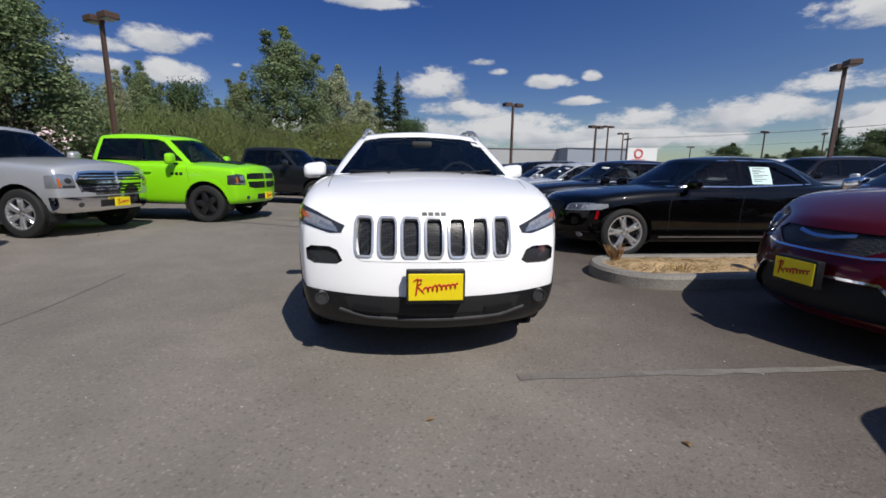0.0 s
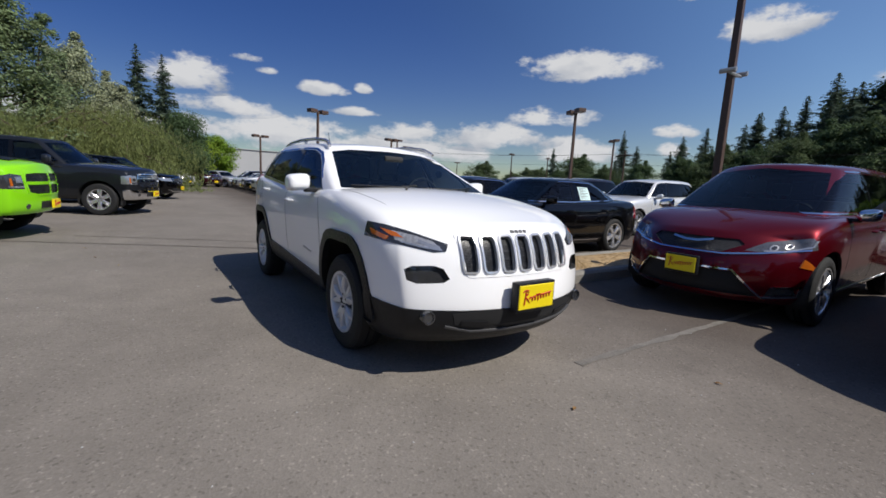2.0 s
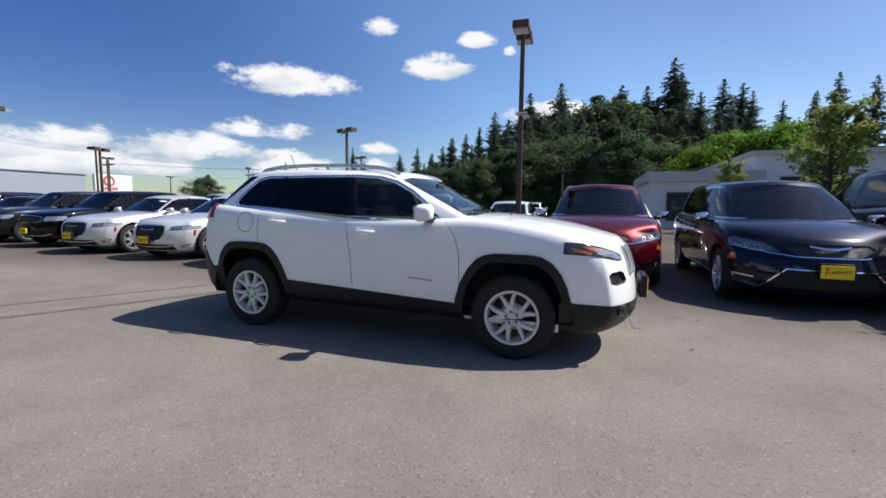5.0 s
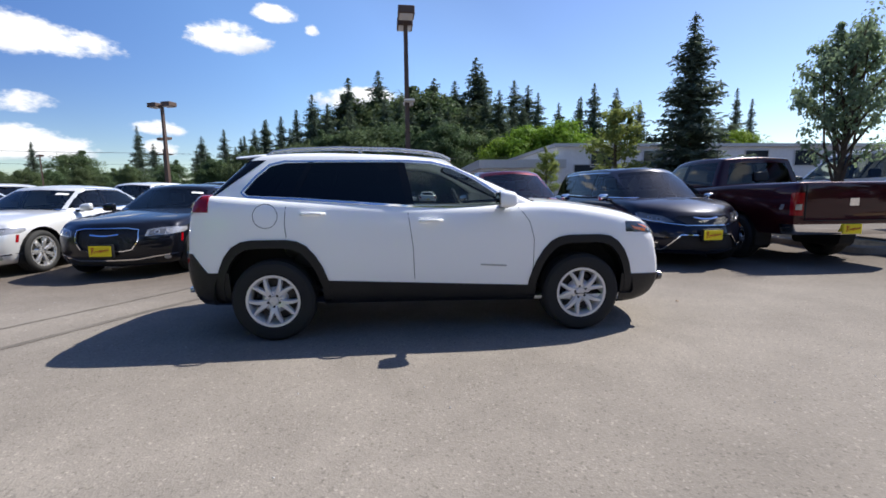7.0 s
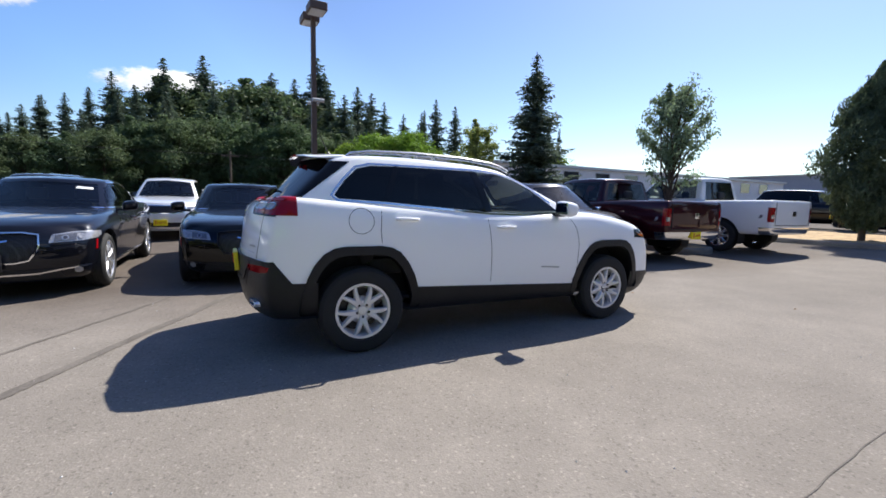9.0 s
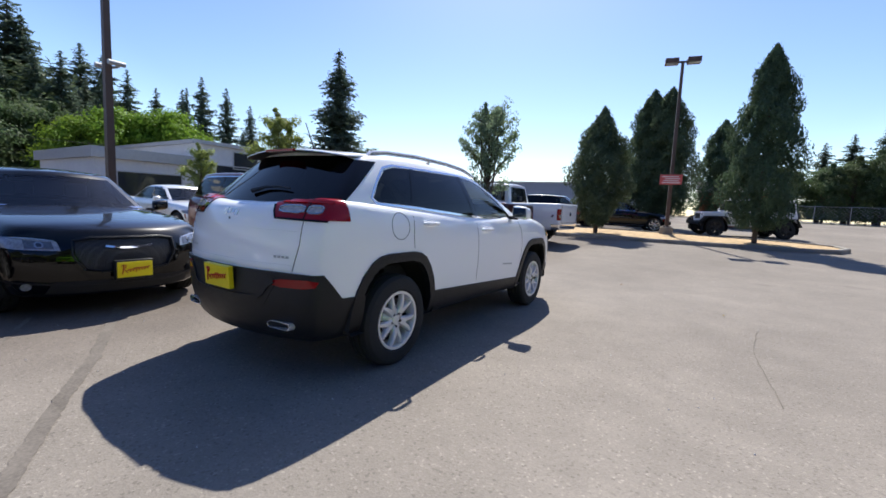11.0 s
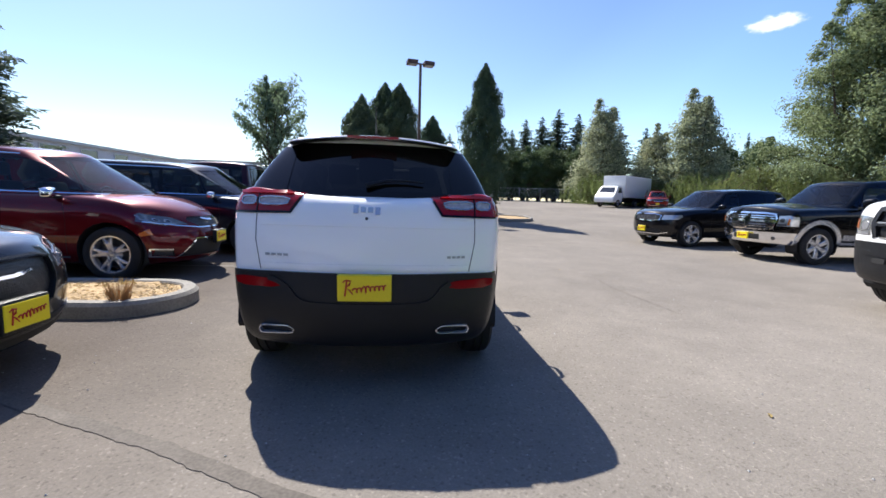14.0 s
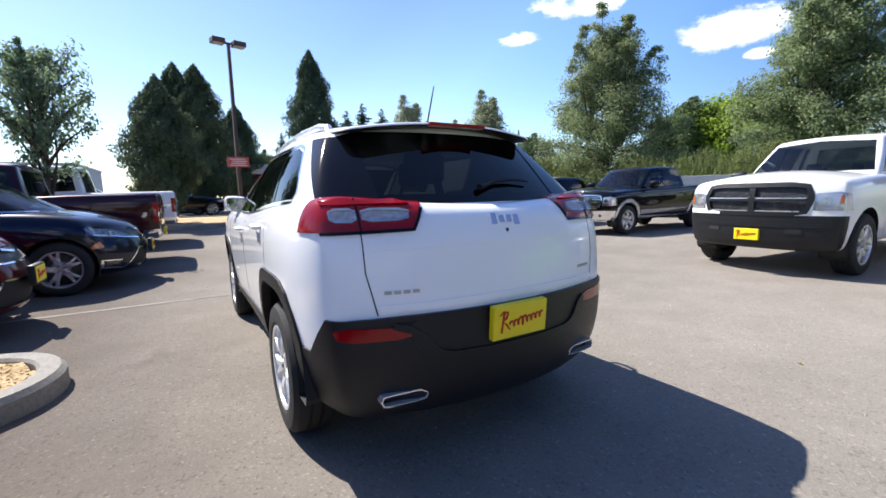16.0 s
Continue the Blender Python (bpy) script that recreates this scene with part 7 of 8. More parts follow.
def sign_on_pole():
    root = new("notice_sign")
    root.matrix_basis = pose(-0.79, -16.68, gz(0, -16.7), 0, 0, 4)
    bm = bmesh.new()
    box(bm, -0.42, 0.42, 0.0, 0.03, 2.3, 2.72)
    b = part("board", bm, M["sign_red"], root)
    bm = bmesh.new()
    for k in range(4):
        box(bm, -0.34 + 0.05 * (k % 2), 0.34 - 0.06 * (k % 3), 0.032, 0.036, 2.36 + 0.085 * k, 2.39 + 0.085 * k)
    part("lettering", bm, M["sign_white"], b, "unreadable white bars")
    tagged(root, "red notice board with white lines on the lamp pole", "sign")


sign_on_pole()


def kerb_ring(pts, w=0.16, h=0.15):
    """A closed kerb along an outline, with a rounded top edge."""
    bm, rows, n = bmesh.new(), [], len(pts)
    for i, p in enumerate(pts):
        a, b = pts[i - 1], pts[(i + 1) % n]
        d = Vector((b[0] - a[0], b[1] - a[1], 0)).normalized()
        inn = Vector((-d.y, d.x, 0))
        o, z = Vector((p[0], p[1], 0)), gz(*p)
        prof = ((0, -0.1), (0.0, h - 0.035), (0.03, h), (w - 0.02, h), (w, h - 0.02), (w, -0.1))
        rows.append([bm.verts.new(o + inn * s + Vector((0, 0, zz + z))) for s, zz in prof])
    for i in range(n):
        a, b = rows[i], rows[(i + 1) % n]
        for k in range(5):
            bm.faces.new((a[k], b[k], b[k + 1], a[k + 1]))
    bmesh.ops.recalc_face_normals(bm, faces=bm.faces[:])
    return bm


def island(pts, label, bumps=0.03, seed=1):
    n = len(pts)
    area = sum(pts[i][0] * pts[(i + 1) % n][1] - pts[(i + 1) % n][0] * pts[i][1] for i in range(n))
    if area < 0:
        pts = pts[::-1]
    root = new("planted_island")
    part("kerb", kerb_ring(pts), M["concrete"], root, "weathered concrete kerb")
    bm = bmesh.new()
    cx, cy = sum(p[0] for p in pts) / n, sum(p[1] for p in pts) / n
    rng = random.Random(seed)
    rings = []
    for f in (0.97, 0.8, 0.55, 0.3):
        rings.append([bm.verts.new((cx + (x - cx) * f, cy + (y - cy) * f, gz(x, y) + 0.1 + (1 - f) * 0.06 + rng.uniform(-bumps, bumps) * (f < 0.9))) for x, y in pts])
    c = bm.verts.new((cx, cy, gz(cx, cy) + 0.16))
    for a, b in zip(rings, rings[1:]):
        for k in range(n):
            bm.faces.new((a[k], a[(k + 1) % n], b[(k + 1) % n], b[k]))
    for k in range(n):
        bm.faces.new((rings[-1][k], rings[-1][(k + 1) % n], c))
    bmesh.ops.recalc_face_normals(bm, faces=bm.faces[:])
    part("mulch_bed", bm, M["mulch"], root, "dry tan bark mulch")
    tagged(root, label, "island", kind="structure")
    return root


def chips(cx, cy, rx, ry, n, seed, z=0.13):
    """Loose bark chips."""
    rng = np.random.default_rng(seed)
    v, f = [], []
    for i in range(n):
        r, a = math.sqrt(rng.random()), rng.random() * 6.283
        x, y = cx + rx * r * math.cos(a), cy + ry * r * math.sin(a)
        t, l, w = rng.random() * 6.283, rng.uniform(0.01, 0.035), rng.uniform(0.004, 0.009)
        dx, dy = math.cos(t) * l, math.sin(t) * l
        k = len(v)
        zz = gz(x, y) + z + rng.uniform(0, 0.03)
        v += [(x - dx, y - dy, zz), (x + dy * w / l, y - dx * w / l, zz + 0.006), (x + dx, y + dy, zz + rng.uniform(-0.005, 0.012)), (x - dy * w / l, y + dx * w / l, zz + 0.004)]
        f.append((k, k + 1, k + 2, k + 3))
    me = bpy.data.meshes.new("mulch_chips")
    me.from_pydata(v, [], f)
    ob = new("mulch_chips", finish(me, M["leaf_dry"], None))
    tagged(ob, "loose dry bark chips on the island", "mulch", kind="stuff")


def tongue(x0, x1, y, w, n=19):
    """A long island with a rounded nose towards -x."""
    nose = [(x0 + w - w * math.cos(a), y + w * math.sin(a)) for a in np.linspace(-math.pi / 2, math.pi / 2, n)]
    return nose + [(x1, y + w), (x1, y - w)]


island(tongue(2.05, 9.0, -0.02, 0.62), "kerbed island with dry bark mulch between parked cars")
chips(2.95, -0.02, 0.72, 0.42, 900, 4)
chips(4.6, -0.02, 1.6, 0.42, 900, 6)


def tuft(x, y, n, r, h, seed):
    """A clump of dry grass blades."""
    rng = np.random.default_rng(seed)
    v, f = [], []
    for i in range(n):
        a, q = rng.random() * 6.283, r * math.sqrt(rng.random())
        px, py, hh = x + q * math.cos(a) * 0.6, y + q * math.sin(a) * 0.6, h * rng.uniform(0.4, 1.0)
        lx, ly = math.cos(a) * hh * 0.45 * rng.random(), math.sin(a) * hh * 0.45 * rng.random()
        k = len(v)
        v += [(px - 0.003, py, 0.1), (px + 0.003, py, 0.1), (px + lx * 0.4 + 0.002, py + ly * 0.4, 0.1 + hh * 0.6), (px + lx, py + ly, 0.1 + hh)]
        f.append((k, k + 1, k + 2, k + 3))
    me = bpy.data.meshes.new("grass_tuft")
    me.from_pydata(v, [], f)
    tagged(new("grass_tuft", finish(me, M["leaf_dry"], None)), "dry brown grass tuft growing by the kerb", "grass", kind="stuff")


tuft(2.52, 0.42, 150, 0.12, 0.24, 5)
tuft(3.0, -0.3, 90, 0.25, 0.12, 6)
island(tongue(2.6, 8.0, -8.95, 0.55), "kerbed island with a young tree between parked trucks", seed=3)
island([(-6.6, -16.2), (-6.2, -15.2), (-5.2, -14.7), (-2, -14.3), (2, -13.9), (6, -13.7), (9, -14.0), (9.5, -16), (9, -18.5), (4, -19), (-1, -18.6), (-5, -18), (-6.4, -17.2)], "long planted island with cedars at the end of the lot", seed=5)


def building(name, label, walls, roof, windows, x0, x1, y0, y1, h, z0=0.0, wall_m="wall_white", roof_m="roof_metal", face="x0", fascia=0.25):
    root = new(name)
    bm = bmesh.new()
    t = 0.3
    box(bm, x0, x1, y0, y0 + t, z0 - 0.5, h)
    box(bm, x0, x1, y1 - t, y1, z0 - 0.5, h)
    box(bm, x0, x0 + t, y0 + t, y1 - t, z0 - 0.5, h)
    box(bm, x1 - t, x1, y0 + t, y1 - t, z0 - 0.5, h)
    part("wall", bm, M[wall_m], root)
    bm = bmesh.new()
    o = 0.25
    box(bm, x0 - o, x1 + o, y0 - o, y1 + o, h + 0.004, h + fascia)
    part("roof", bm, M[roof_m], root)
    for a, b, c, d in windows:
        bm = bmesh.new()
        if face == "x0":
            box(bm, x0 - 0.04, x0 + 0.05, a, b, c, d)
        elif face == "y0":
            box(bm, a, b, y0 - 0.04, y0 + 0.05, c, d)
        w = part("window", bm, M["window_dark"], root)
        bm = bmesh.new()
        e = 0.07
        for p, q, r, s in ((a - e, b + e, c - e, c), (a - e, b + e, d, d + e), (a - e, a, c, d), (b, b + e, c, d)):
            if face == "x0":
                box(bm, x0 - 0.06, x0 - 0.002, p, q, r, s)
            else:
                box(bm, p, q, y0 - 0.06, y0 - 0.002, r, s)
        part("window_frame", bm, M["roof_metal"], w)
    tagged(root, label, "building")
    return root


wins = [(y, y + 1.9, 3.2, 4.35) for y in np.arange(-62, -13, 4.2)]
building("service_building", "long low white building with dark windows", None, None, [(float(a), float(b), c, d) for a, b, c, d in wins] + [(-15.5, -12.6, 2.3, 3.3), (-13.2, -12.0, 0.5, 2.2)], 27.6, 42.0, -66.0, -11.2, 4.65)
building("entrance_wing", "low pale wing with a flat overhanging roof", None, None, [(-9.6, -6.2, 0.5, 2.3)], 26.2, 36.0, -11.1, -5.2, 3.0, fascia=0.6)
building("dealership_building", "long grey windowless building at the far end", None, None, [], 11.0, 39.0, 104.0, 130.0, 6.9, wall_m="wall_grey", roof_m="wall_grey", fascia=0.15)
building("dealership_wing", "blue-grey wing of the far building", None, None, [], 39.1, 54.0, 97.0, 125.0, 6.9, wall_m="wall_blue_grey", roof_m="wall_blue_grey", fascia=0.15)
building("warehouse", "pale warehouse behind the cedars", None, None, [], 16.0, 46.0, -110.0, -86.0, 7.0, z0=1.0, wall_m="wall_blue_grey")
building("brick_hut", "small brick hut with a pale roof", None, None, [], -5.0, -1.25, -34.5, -31.0, 2.95, z0=0.6, wall_m="brick_red", face="y0", fascia=0.7)


def far_sign():
    root = new("dealer_sign")
    bm = bmesh.new()
    box(bm, 43.0, 49.0, 76.0, 76.6, 3.2, 6.0)
    b = part("board", bm, M["sign_white"], root)
    bm = bmesh.new()
    lathe(bm, [(75.98, 0.95), (75.9, 0.9), (75.9, 0.62), (75.98, 0.6)], 20, axis="y", center=(45.2, 0, 4.9))
    part("emblem", bm, M["sign_red"], b, "plain red ring")
    bm = bmesh.new()
    for k in range(5):
        box(bm, 43.9 + 0.55 * k, 44.3 + 0.55 * k, 75.9, 75.99, 3.45, 3.85)
    part("lettering", bm, M["sign_red"], b, "plain red bars")
    bm = bmesh.new()
    box(bm, 43.4, 43.7, 76.1, 76.4, -0.1, 3.2)
    box(bm, 48.3, 48.6, 76.1, 76.4, -0.1, 3.2)
    part("posts", bm, M["roof_metal"], root)
    tagged(root, "white dealer sign with a red ring emblem", "sign")


far_sign()


# ---- markings, cracks and debris on the asphalt ----
def ribbon(name, pts, w, m, label, seed=0, wob=0.0, z=0.004, step=0.15):
    rng = random.Random(seed)
    bm, rows, path = bmesh.new(), [], []
    for p, q in zip(pts, pts[1:]):
        n = max(1, int(math.dist(p, q) / step))
        path += [(p[0] + (q[0] - p[0]) * t / n, p[1] + (q[1] - p[1]) * t / n) for t in range(n)]
    path.append(pts[-1])
    for i, p in enumerate(path):
        a, b = path[max(0, i - 1)], path[min(len(path) - 1, i + 1)]
        d = Vector((b[0] - a[0], b[1] - a[1])).normalized()
        o = rng.uniform(-wob, wob)
        ww = w * (rng.uniform(0.6, 1.25) if step > 0.1 else rng.uniform(0.9, 1.1)) / 2
        rows.append((bm.verts.new((p[0] - d.y * (ww + o), p[1] + d.x * (ww + o), gz(*p) + z)), bm.verts.new((p[0] + d.y * (ww - o), p[1] - d.x * (ww - o), gz(*p) + z))))
    for a, b in zip(rows, rows[1:]):
        bm.faces.new((a[0], a[1], b[1], b[0]))
    bmesh.ops.recalc_face_normals(bm, faces=bm.faces[:])
    ob = part(name, bm, M[m], None, sharp=None)
    tagged(ob, label, "marking", kind="structure")


ribbon("bay_line", [(0.5, -2.42), (5.2, -2.46)], 0.075, "line_white", "faded white bay line on asphalt", 1, 0.006)
SEAM = [(2.4, 2.02), (1.61, 2.38), (0.9, 2.7), (0.34, 3.01), (-0.36, 3.36), (-0.8, 3.58), (-1.6, 4.0), (-2.61, 4.5), (-4.4, 5.4)]
ribbon("tar_seam", SEAM, 0.085, "tar", "broad tar-sealed seam across the asphalt", 3, 0.006, step=0.04)
ribbon("tar_seam", [(2.5, 2.7), (1.29, 3.25), (0.26, 3.82), (-1.0, 4.55), (-3.2, 5.7)], 0.04, "tar", "narrow tar-sealed seam in the asphalt", 4, 0.006, step=0.05)
ribbon("crack", [(-3.35, 0.3), (-3.3, -0.2), (-3.24, -1.0), (-3.3, -1.9)], 0.007, "tar", "thin crack in the asphalt", 6, 0.008)


def debris():
    rng = np.random.default_rng(8)
    v, f = [], []
    for i in range(300):
        x, y = rng.uniform(-7, 3), rng.uniform(-7, 7)
        s = rng.uniform(0.0025, 0.006)
        k = len(v)
        for dx, dy, dz in ((-1, -0.7, 0), (1, -0.8, 0), (0.8, 1, 0), (-0.9, 0.8, 0), (0, 0, 1.1)):
            v.append((x + dx * s, y + dy * s, 0.002 + dz * s))
        f += [(k, k + 1, k + 4), (k + 1, k + 2, k + 4), (k + 2, k + 3, k + 4), (k + 3, k, k + 4)]
    me = bpy.data.meshes.new("pebbles")
    me.from_pydata(v, [], f)
    tagged(new("pebbles", finish(me, M["wall_grey"], None)), "loose pebbles on the asphalt", "pebbles", kind="stuff")
    for i, (x, y, a) in enumerate(((-0.05, -2.83, 20), (-3.0, -2.6, 60), (1.1, -3.1, 110), (-2.7, 3.2, 30), (-2.4, 2.5, 75), (-2.9, 4.1, 10), (-5.5, 3.1, 40), (-1.5, -4.0, 15))):
        bm = bmesh.new()
        n = 7
        mid = [bm.verts.new((-0.04 + 0.08 * t / n, 0.003 * math.sin(t), 0.008 + 0.006 * math.sin(t * 0.9))) for t in range(n + 1)]
        for s in (-1, 1):
            edge = [bm.verts.new((-0.04 + 0.08 * t / n, s * 0.024 * math.sin(math.pi * t / n) + 0.001 * s, 0.004 + 0.012 * math.sin(math.pi * t / n))) for t in range(n + 1)]
            for t in range(n):
                bm.faces.new((mid[t], mid[t + 1], edge[t + 1], edge[t]))
        o = part("fallen_leaf", bm, M["leaf_dry"], None)
        o.matrix_basis = pose(x, y, 0.002, 0, 0, a) @ Matrix.Diagonal((0.6, 0.45, 0.8, 1))
        tagged(o, "dry brown leaf lying on the asphalt", "leaf", "fallen leaves")


debris()


# ---- fences, wires, verge ----
def fence(pts, h, label):
    root = new("chain_link_fence")
    for (x0, y0), (x1, y1) in zip(pts, pts[1:]):
        n = max(1, round(math.dist((x0, y0), (x1, y1)) / 3))
        for i in range(n):
            x, y = x0 + (x1 - x0) * i / n, y0 + (y1 - y0) * i / n
            bm = bmesh.new()
            tube(bm, [(x, y, gz(x, y) - 0.1), (x, y, gz(x, y) + h)], 0.03, 6)
            part("post", bm, M["galv"], root)
        bm = bmesh.new()
        a, b = Vector((x0, y0, gz(x0, y0))), Vector((x1, y1, gz(x1, y1)))
        for f in (0.05, 1.0):
            tube(bm, [a + Vector((0, 0, h * f)), b + Vector((0, 0, h * f))], 0.02, 5)
        L = (b - a).length
        m = int(L / 0.35)
        for i in range(m):
            p = a.lerp(b, i / m)
            for s in (-1, 1):
                q = a.lerp(b, min(1, max(0, (i / m) + s * h / L)))
                tube(bm, [p + Vector((0, 0, 0.1)), q + Vector((0, 0, h))], 0.008, 3, caps=False)
        part("mesh", bm, M["galv"], root, "wire mesh with rails")
    tagged(root, label, "fence", kind="structure")


fence([(-8, -58), (-22, -54), (-40, -46), (-52, -38)], 1.9, "chain-link fence at the south end of the lot")


def verge(name, pts, label):
    bm = bmesh.new()
    bm.faces.new([bm.verts.new((x, y, gz(x, y) + 0.02)) for x, y in pts])
    bmesh.ops.recalc_face_normals(bm, faces=bm.faces[:])
    if bm.faces[:][0].normal.z < 0:
        bmesh.ops.reverse_faces(bm, faces=bm.faces[:])
    tagged(part(name, bm, M["grass"], None, sharp=None), label, "grass", kind="structure")


verge("verge_south", [(-9, -57), (-22, -53), (-40, -45), (-52, -37), (-90, -60), (-40, -110), (0, -80)], "rough green verge along the fence")
verge("verge_west", [(-14, 12), (-10, 24), (-6, 45), (6, 80), (-40, 110), (-90, 30), (-60, -40), (-24, -14), (-20, 0)], "rough grass under the hedge trees")
verge("verge_east", [(62, -70), (70, -10), (64, 30), (50, 70), (160, 90), (190, -60)], "dark grass at the edge of the wood")


def wires():
    root = new("power_line")
    pts = [(30, 52), (44, 26), (50, 2), (47, -20)]
    for x, y in pts:
        bm = bmesh.new()
        tube(bm, [(x, y, -0.2), (x, y, 6.2)], [0.14, 0.1], 8)
        box(bm, x - 0.08, x + 0.08, y - 0.9, y + 0.9, 5.6, 5.75)
        part("utility_pole", bm, M["bark"], root)
    for dz, dy in ((5.85, -0.8), (5.85, 0.8), (4.7, 0.0)):
        bm = bmesh.new()
        for (x0, y0), (x1, y1) in zip(pts, pts[1:]):
            tube(bm, [(x0 + (x1 - x0) * t, y0 + (y1 - y0) * t + dy, dz - 0.35 * 4 * t * (1 - t)) for t in np.linspace(0, 1, 9)], 0.011, 4)
        part("cable", bm, M["seam"], root)
    tagged(root, "wooden utility poles with sagging cables", "power line")


wires()


# ---- trees ----
def leaves(name, pos, nrm, size, aspect, mat, parent, seed, jitter=0.5, hang=False):
    """Many small leaf blades with a fold, at the given places."""
    rng = np.random.default_rng(seed)
    n = len(pos)
    pos = np.asarray(pos)
    d = rng.normal(size=(n, 3)) * jitter + np.asarray(nrm)
    d /= np.linalg.norm(d, axis=1)[:, None] + 1e-9
    r = rng.normal(size=(n, 3))
    a = np.cross(d, r)
    if hang:
        a = np.array([0.0, 0.0, -1.0]) + rng.normal(size=(n, 3)) * 0.22
    a /= np.linalg.norm(a, axis=1)[:, None] + 1e-9
    b = np.cross(d, a)
    s = np.asarray(size) * rng.uniform(0.6, 1.35, n)
    s = s[:, None]
    tip, tail = pos + a * s, pos - a * s
    l, q = pos + b * s * aspect + d * s * 0.25, pos - b * s * aspect + d * s * 0.25
    verts = np.stack([tail, q, tip, l], 1).reshape(-1, 3)
    faces = np.arange(n * 4).reshape(-1, 4)
    me = bpy.data.meshes.new(name)
    me.from_pydata(verts.tolist(), [], faces.tolist())
    ob = new(name, finish(me, mat, None))
    ob.parent = parent
    return ob


def broadleaf(name, h, r, mat, seed, n=9000, leaf=0.13, low=0.25, top=1.0, droop=0.0, lean=0.12, limbs=26, spread=0.22, tops=0, cone=False):
    """Tapered trunk, limbs, and leaf clumps along them; r: crown radius."""
    rng = random.Random(seed)
    root = new(name)
    bm = bmesh.new()
    tw = 0.018 * h + 0.03
    tube(bm, [(0, 0, -0.15), (0.02 * h * lean, 0, h * 0.3), (-0.02 * h, 0.02 * h, h * 0.6), (0.0, 0.0, h * 0.9)], [tw, tw * 0.75, tw * 0.45, tw * 0.12], 9)
    centers = []
    for i in range(limbs):
        t = (i + rng.random()) / limbs
        z0 = h * (low * 0.8 + (0.86 - low * 0.8) * t)
        prof = math.sin(math.pi * min(1, 0.18 + 0.8 * t)) ** 0.7
        if cone:
            prof = 1.05 * (1 - t) ** 0.62
        L = r * prof * rng.uniform(0.65, 1.15)
        a = i * 2.4 + rng.uniform(-0.5, 0.5)
        up = rng.uniform(0.15, 0.55) * L * top
        pts = [Vector((0, 0, z0)), Vector((math.cos(a) * L * 0.5, math.sin(a) * L * 0.5, z0 + up * 0.6)), Vector((math.cos(a) * L, math.sin(a) * L, z0 + up - droop * L))]
        tube(bm, pts, [tw * 0.3 * (1 - 0.6 * t) + 0.01, tw * 0.16 + 0.006, 0.006], 5)
        for f in ((0.3, 0.45, 0.58, 0.7, 0.8, 0.9, 1.0) if L > 3 else (0.45, 0.7, 0.88, 1.0)):
            p = pts[0].lerp(pts[1], f * 2) if f < 0.5 else pts[1].lerp(pts[2], f * 2 - 1)
            centers.append((p, r * spread * rng.uniform(0.6, 1.3)))
    for i in range(tops):
        a, z1 = i * 2.4 + rng.uniform(-0.3, 0.3), h * (1.0 - 0.24 * (i / max(1, tops)) - rng.uniform(0, 0.05))
        q = r * (0.2 + 0.5 * i / max(1, tops))
        stem = [Vector((0, 0, h * 0.22)), Vector((math.cos(a) * q * 0.7, math.sin(a) * q * 0.7, h * 0.45)), Vector((math.cos(a) * q, math.sin(a) * q, z1))]
        tube(bm, stem, [tw * 0.4, tw * 0.25, 0.012], 6)
        for f in (0.2, 0.4, 0.55, 0.7, 0.82, 0.92, 1.0):
            c0 = stem[1].lerp(stem[2], f)
            for j in range(2):
                b, w = rng.random() * 6.283, r * 0.3 * (1.12 - f)
                centers.append((c0 + Vector((math.cos(b) * w, math.sin(b) * w, 0)), r * spread * (0.35 + 0.75 * (1 - f))))
    centers.append((Vector((0.1 * r, 0, h * 0.86)), r * spread * 1.3))
    part("trunk", bm, M["bark"], root)
    g = np.random.default_rng(seed)
    pick = g.integers(0, len(centers), n)
    c = np.array([p[:] for p, _ in centers])[pick]
    rad = np.array([q for _, q in centers])[pick][:, None]
    ball = g.normal(size=(n, 3))
    ball *= np.minimum(1.0, 2.0 / (np.linalg.norm(ball, axis=1)[:, None] + 1e-6))
    off = ball * rad * np.array([0.75, 0.75, 0.6])
    if droop:
        # long hanging strands
        per = 22
        k = -(-n // per)
        start = np.repeat((c + off)[:k], per, 0)[:n] - c
        fall = np.tile(np.linspace(0, 1, per), k)[:n] * np.repeat(g.uniform(0.5, 1.5, k), per)[:n]
        off = start + g.normal(size=(n, 3)) * r * 0.012
        off[:, :2] += (np.repeat(g.normal(size=(k, 2)), per, 0)[:n] * 0.1 * r) * fall[:, None]
        off[:, 2] -= fall * r * droop
    pos = c + off
    pos[:, 2] = np.maximum(pos[:, 2], 0.15)
    out = off if not droop else pos * np.array([1, 1, 0.2])
    nrm = out / (np.linalg.norm(out, axis=1)[:, None] + 1e-6) + np.array([0, 0, 0.6])
    leaves("crown", pos, nrm, np.full(n, leaf), 0.3 if droop else 0.55, M[mat], root, seed, 0.4, droop > 0)
    return root


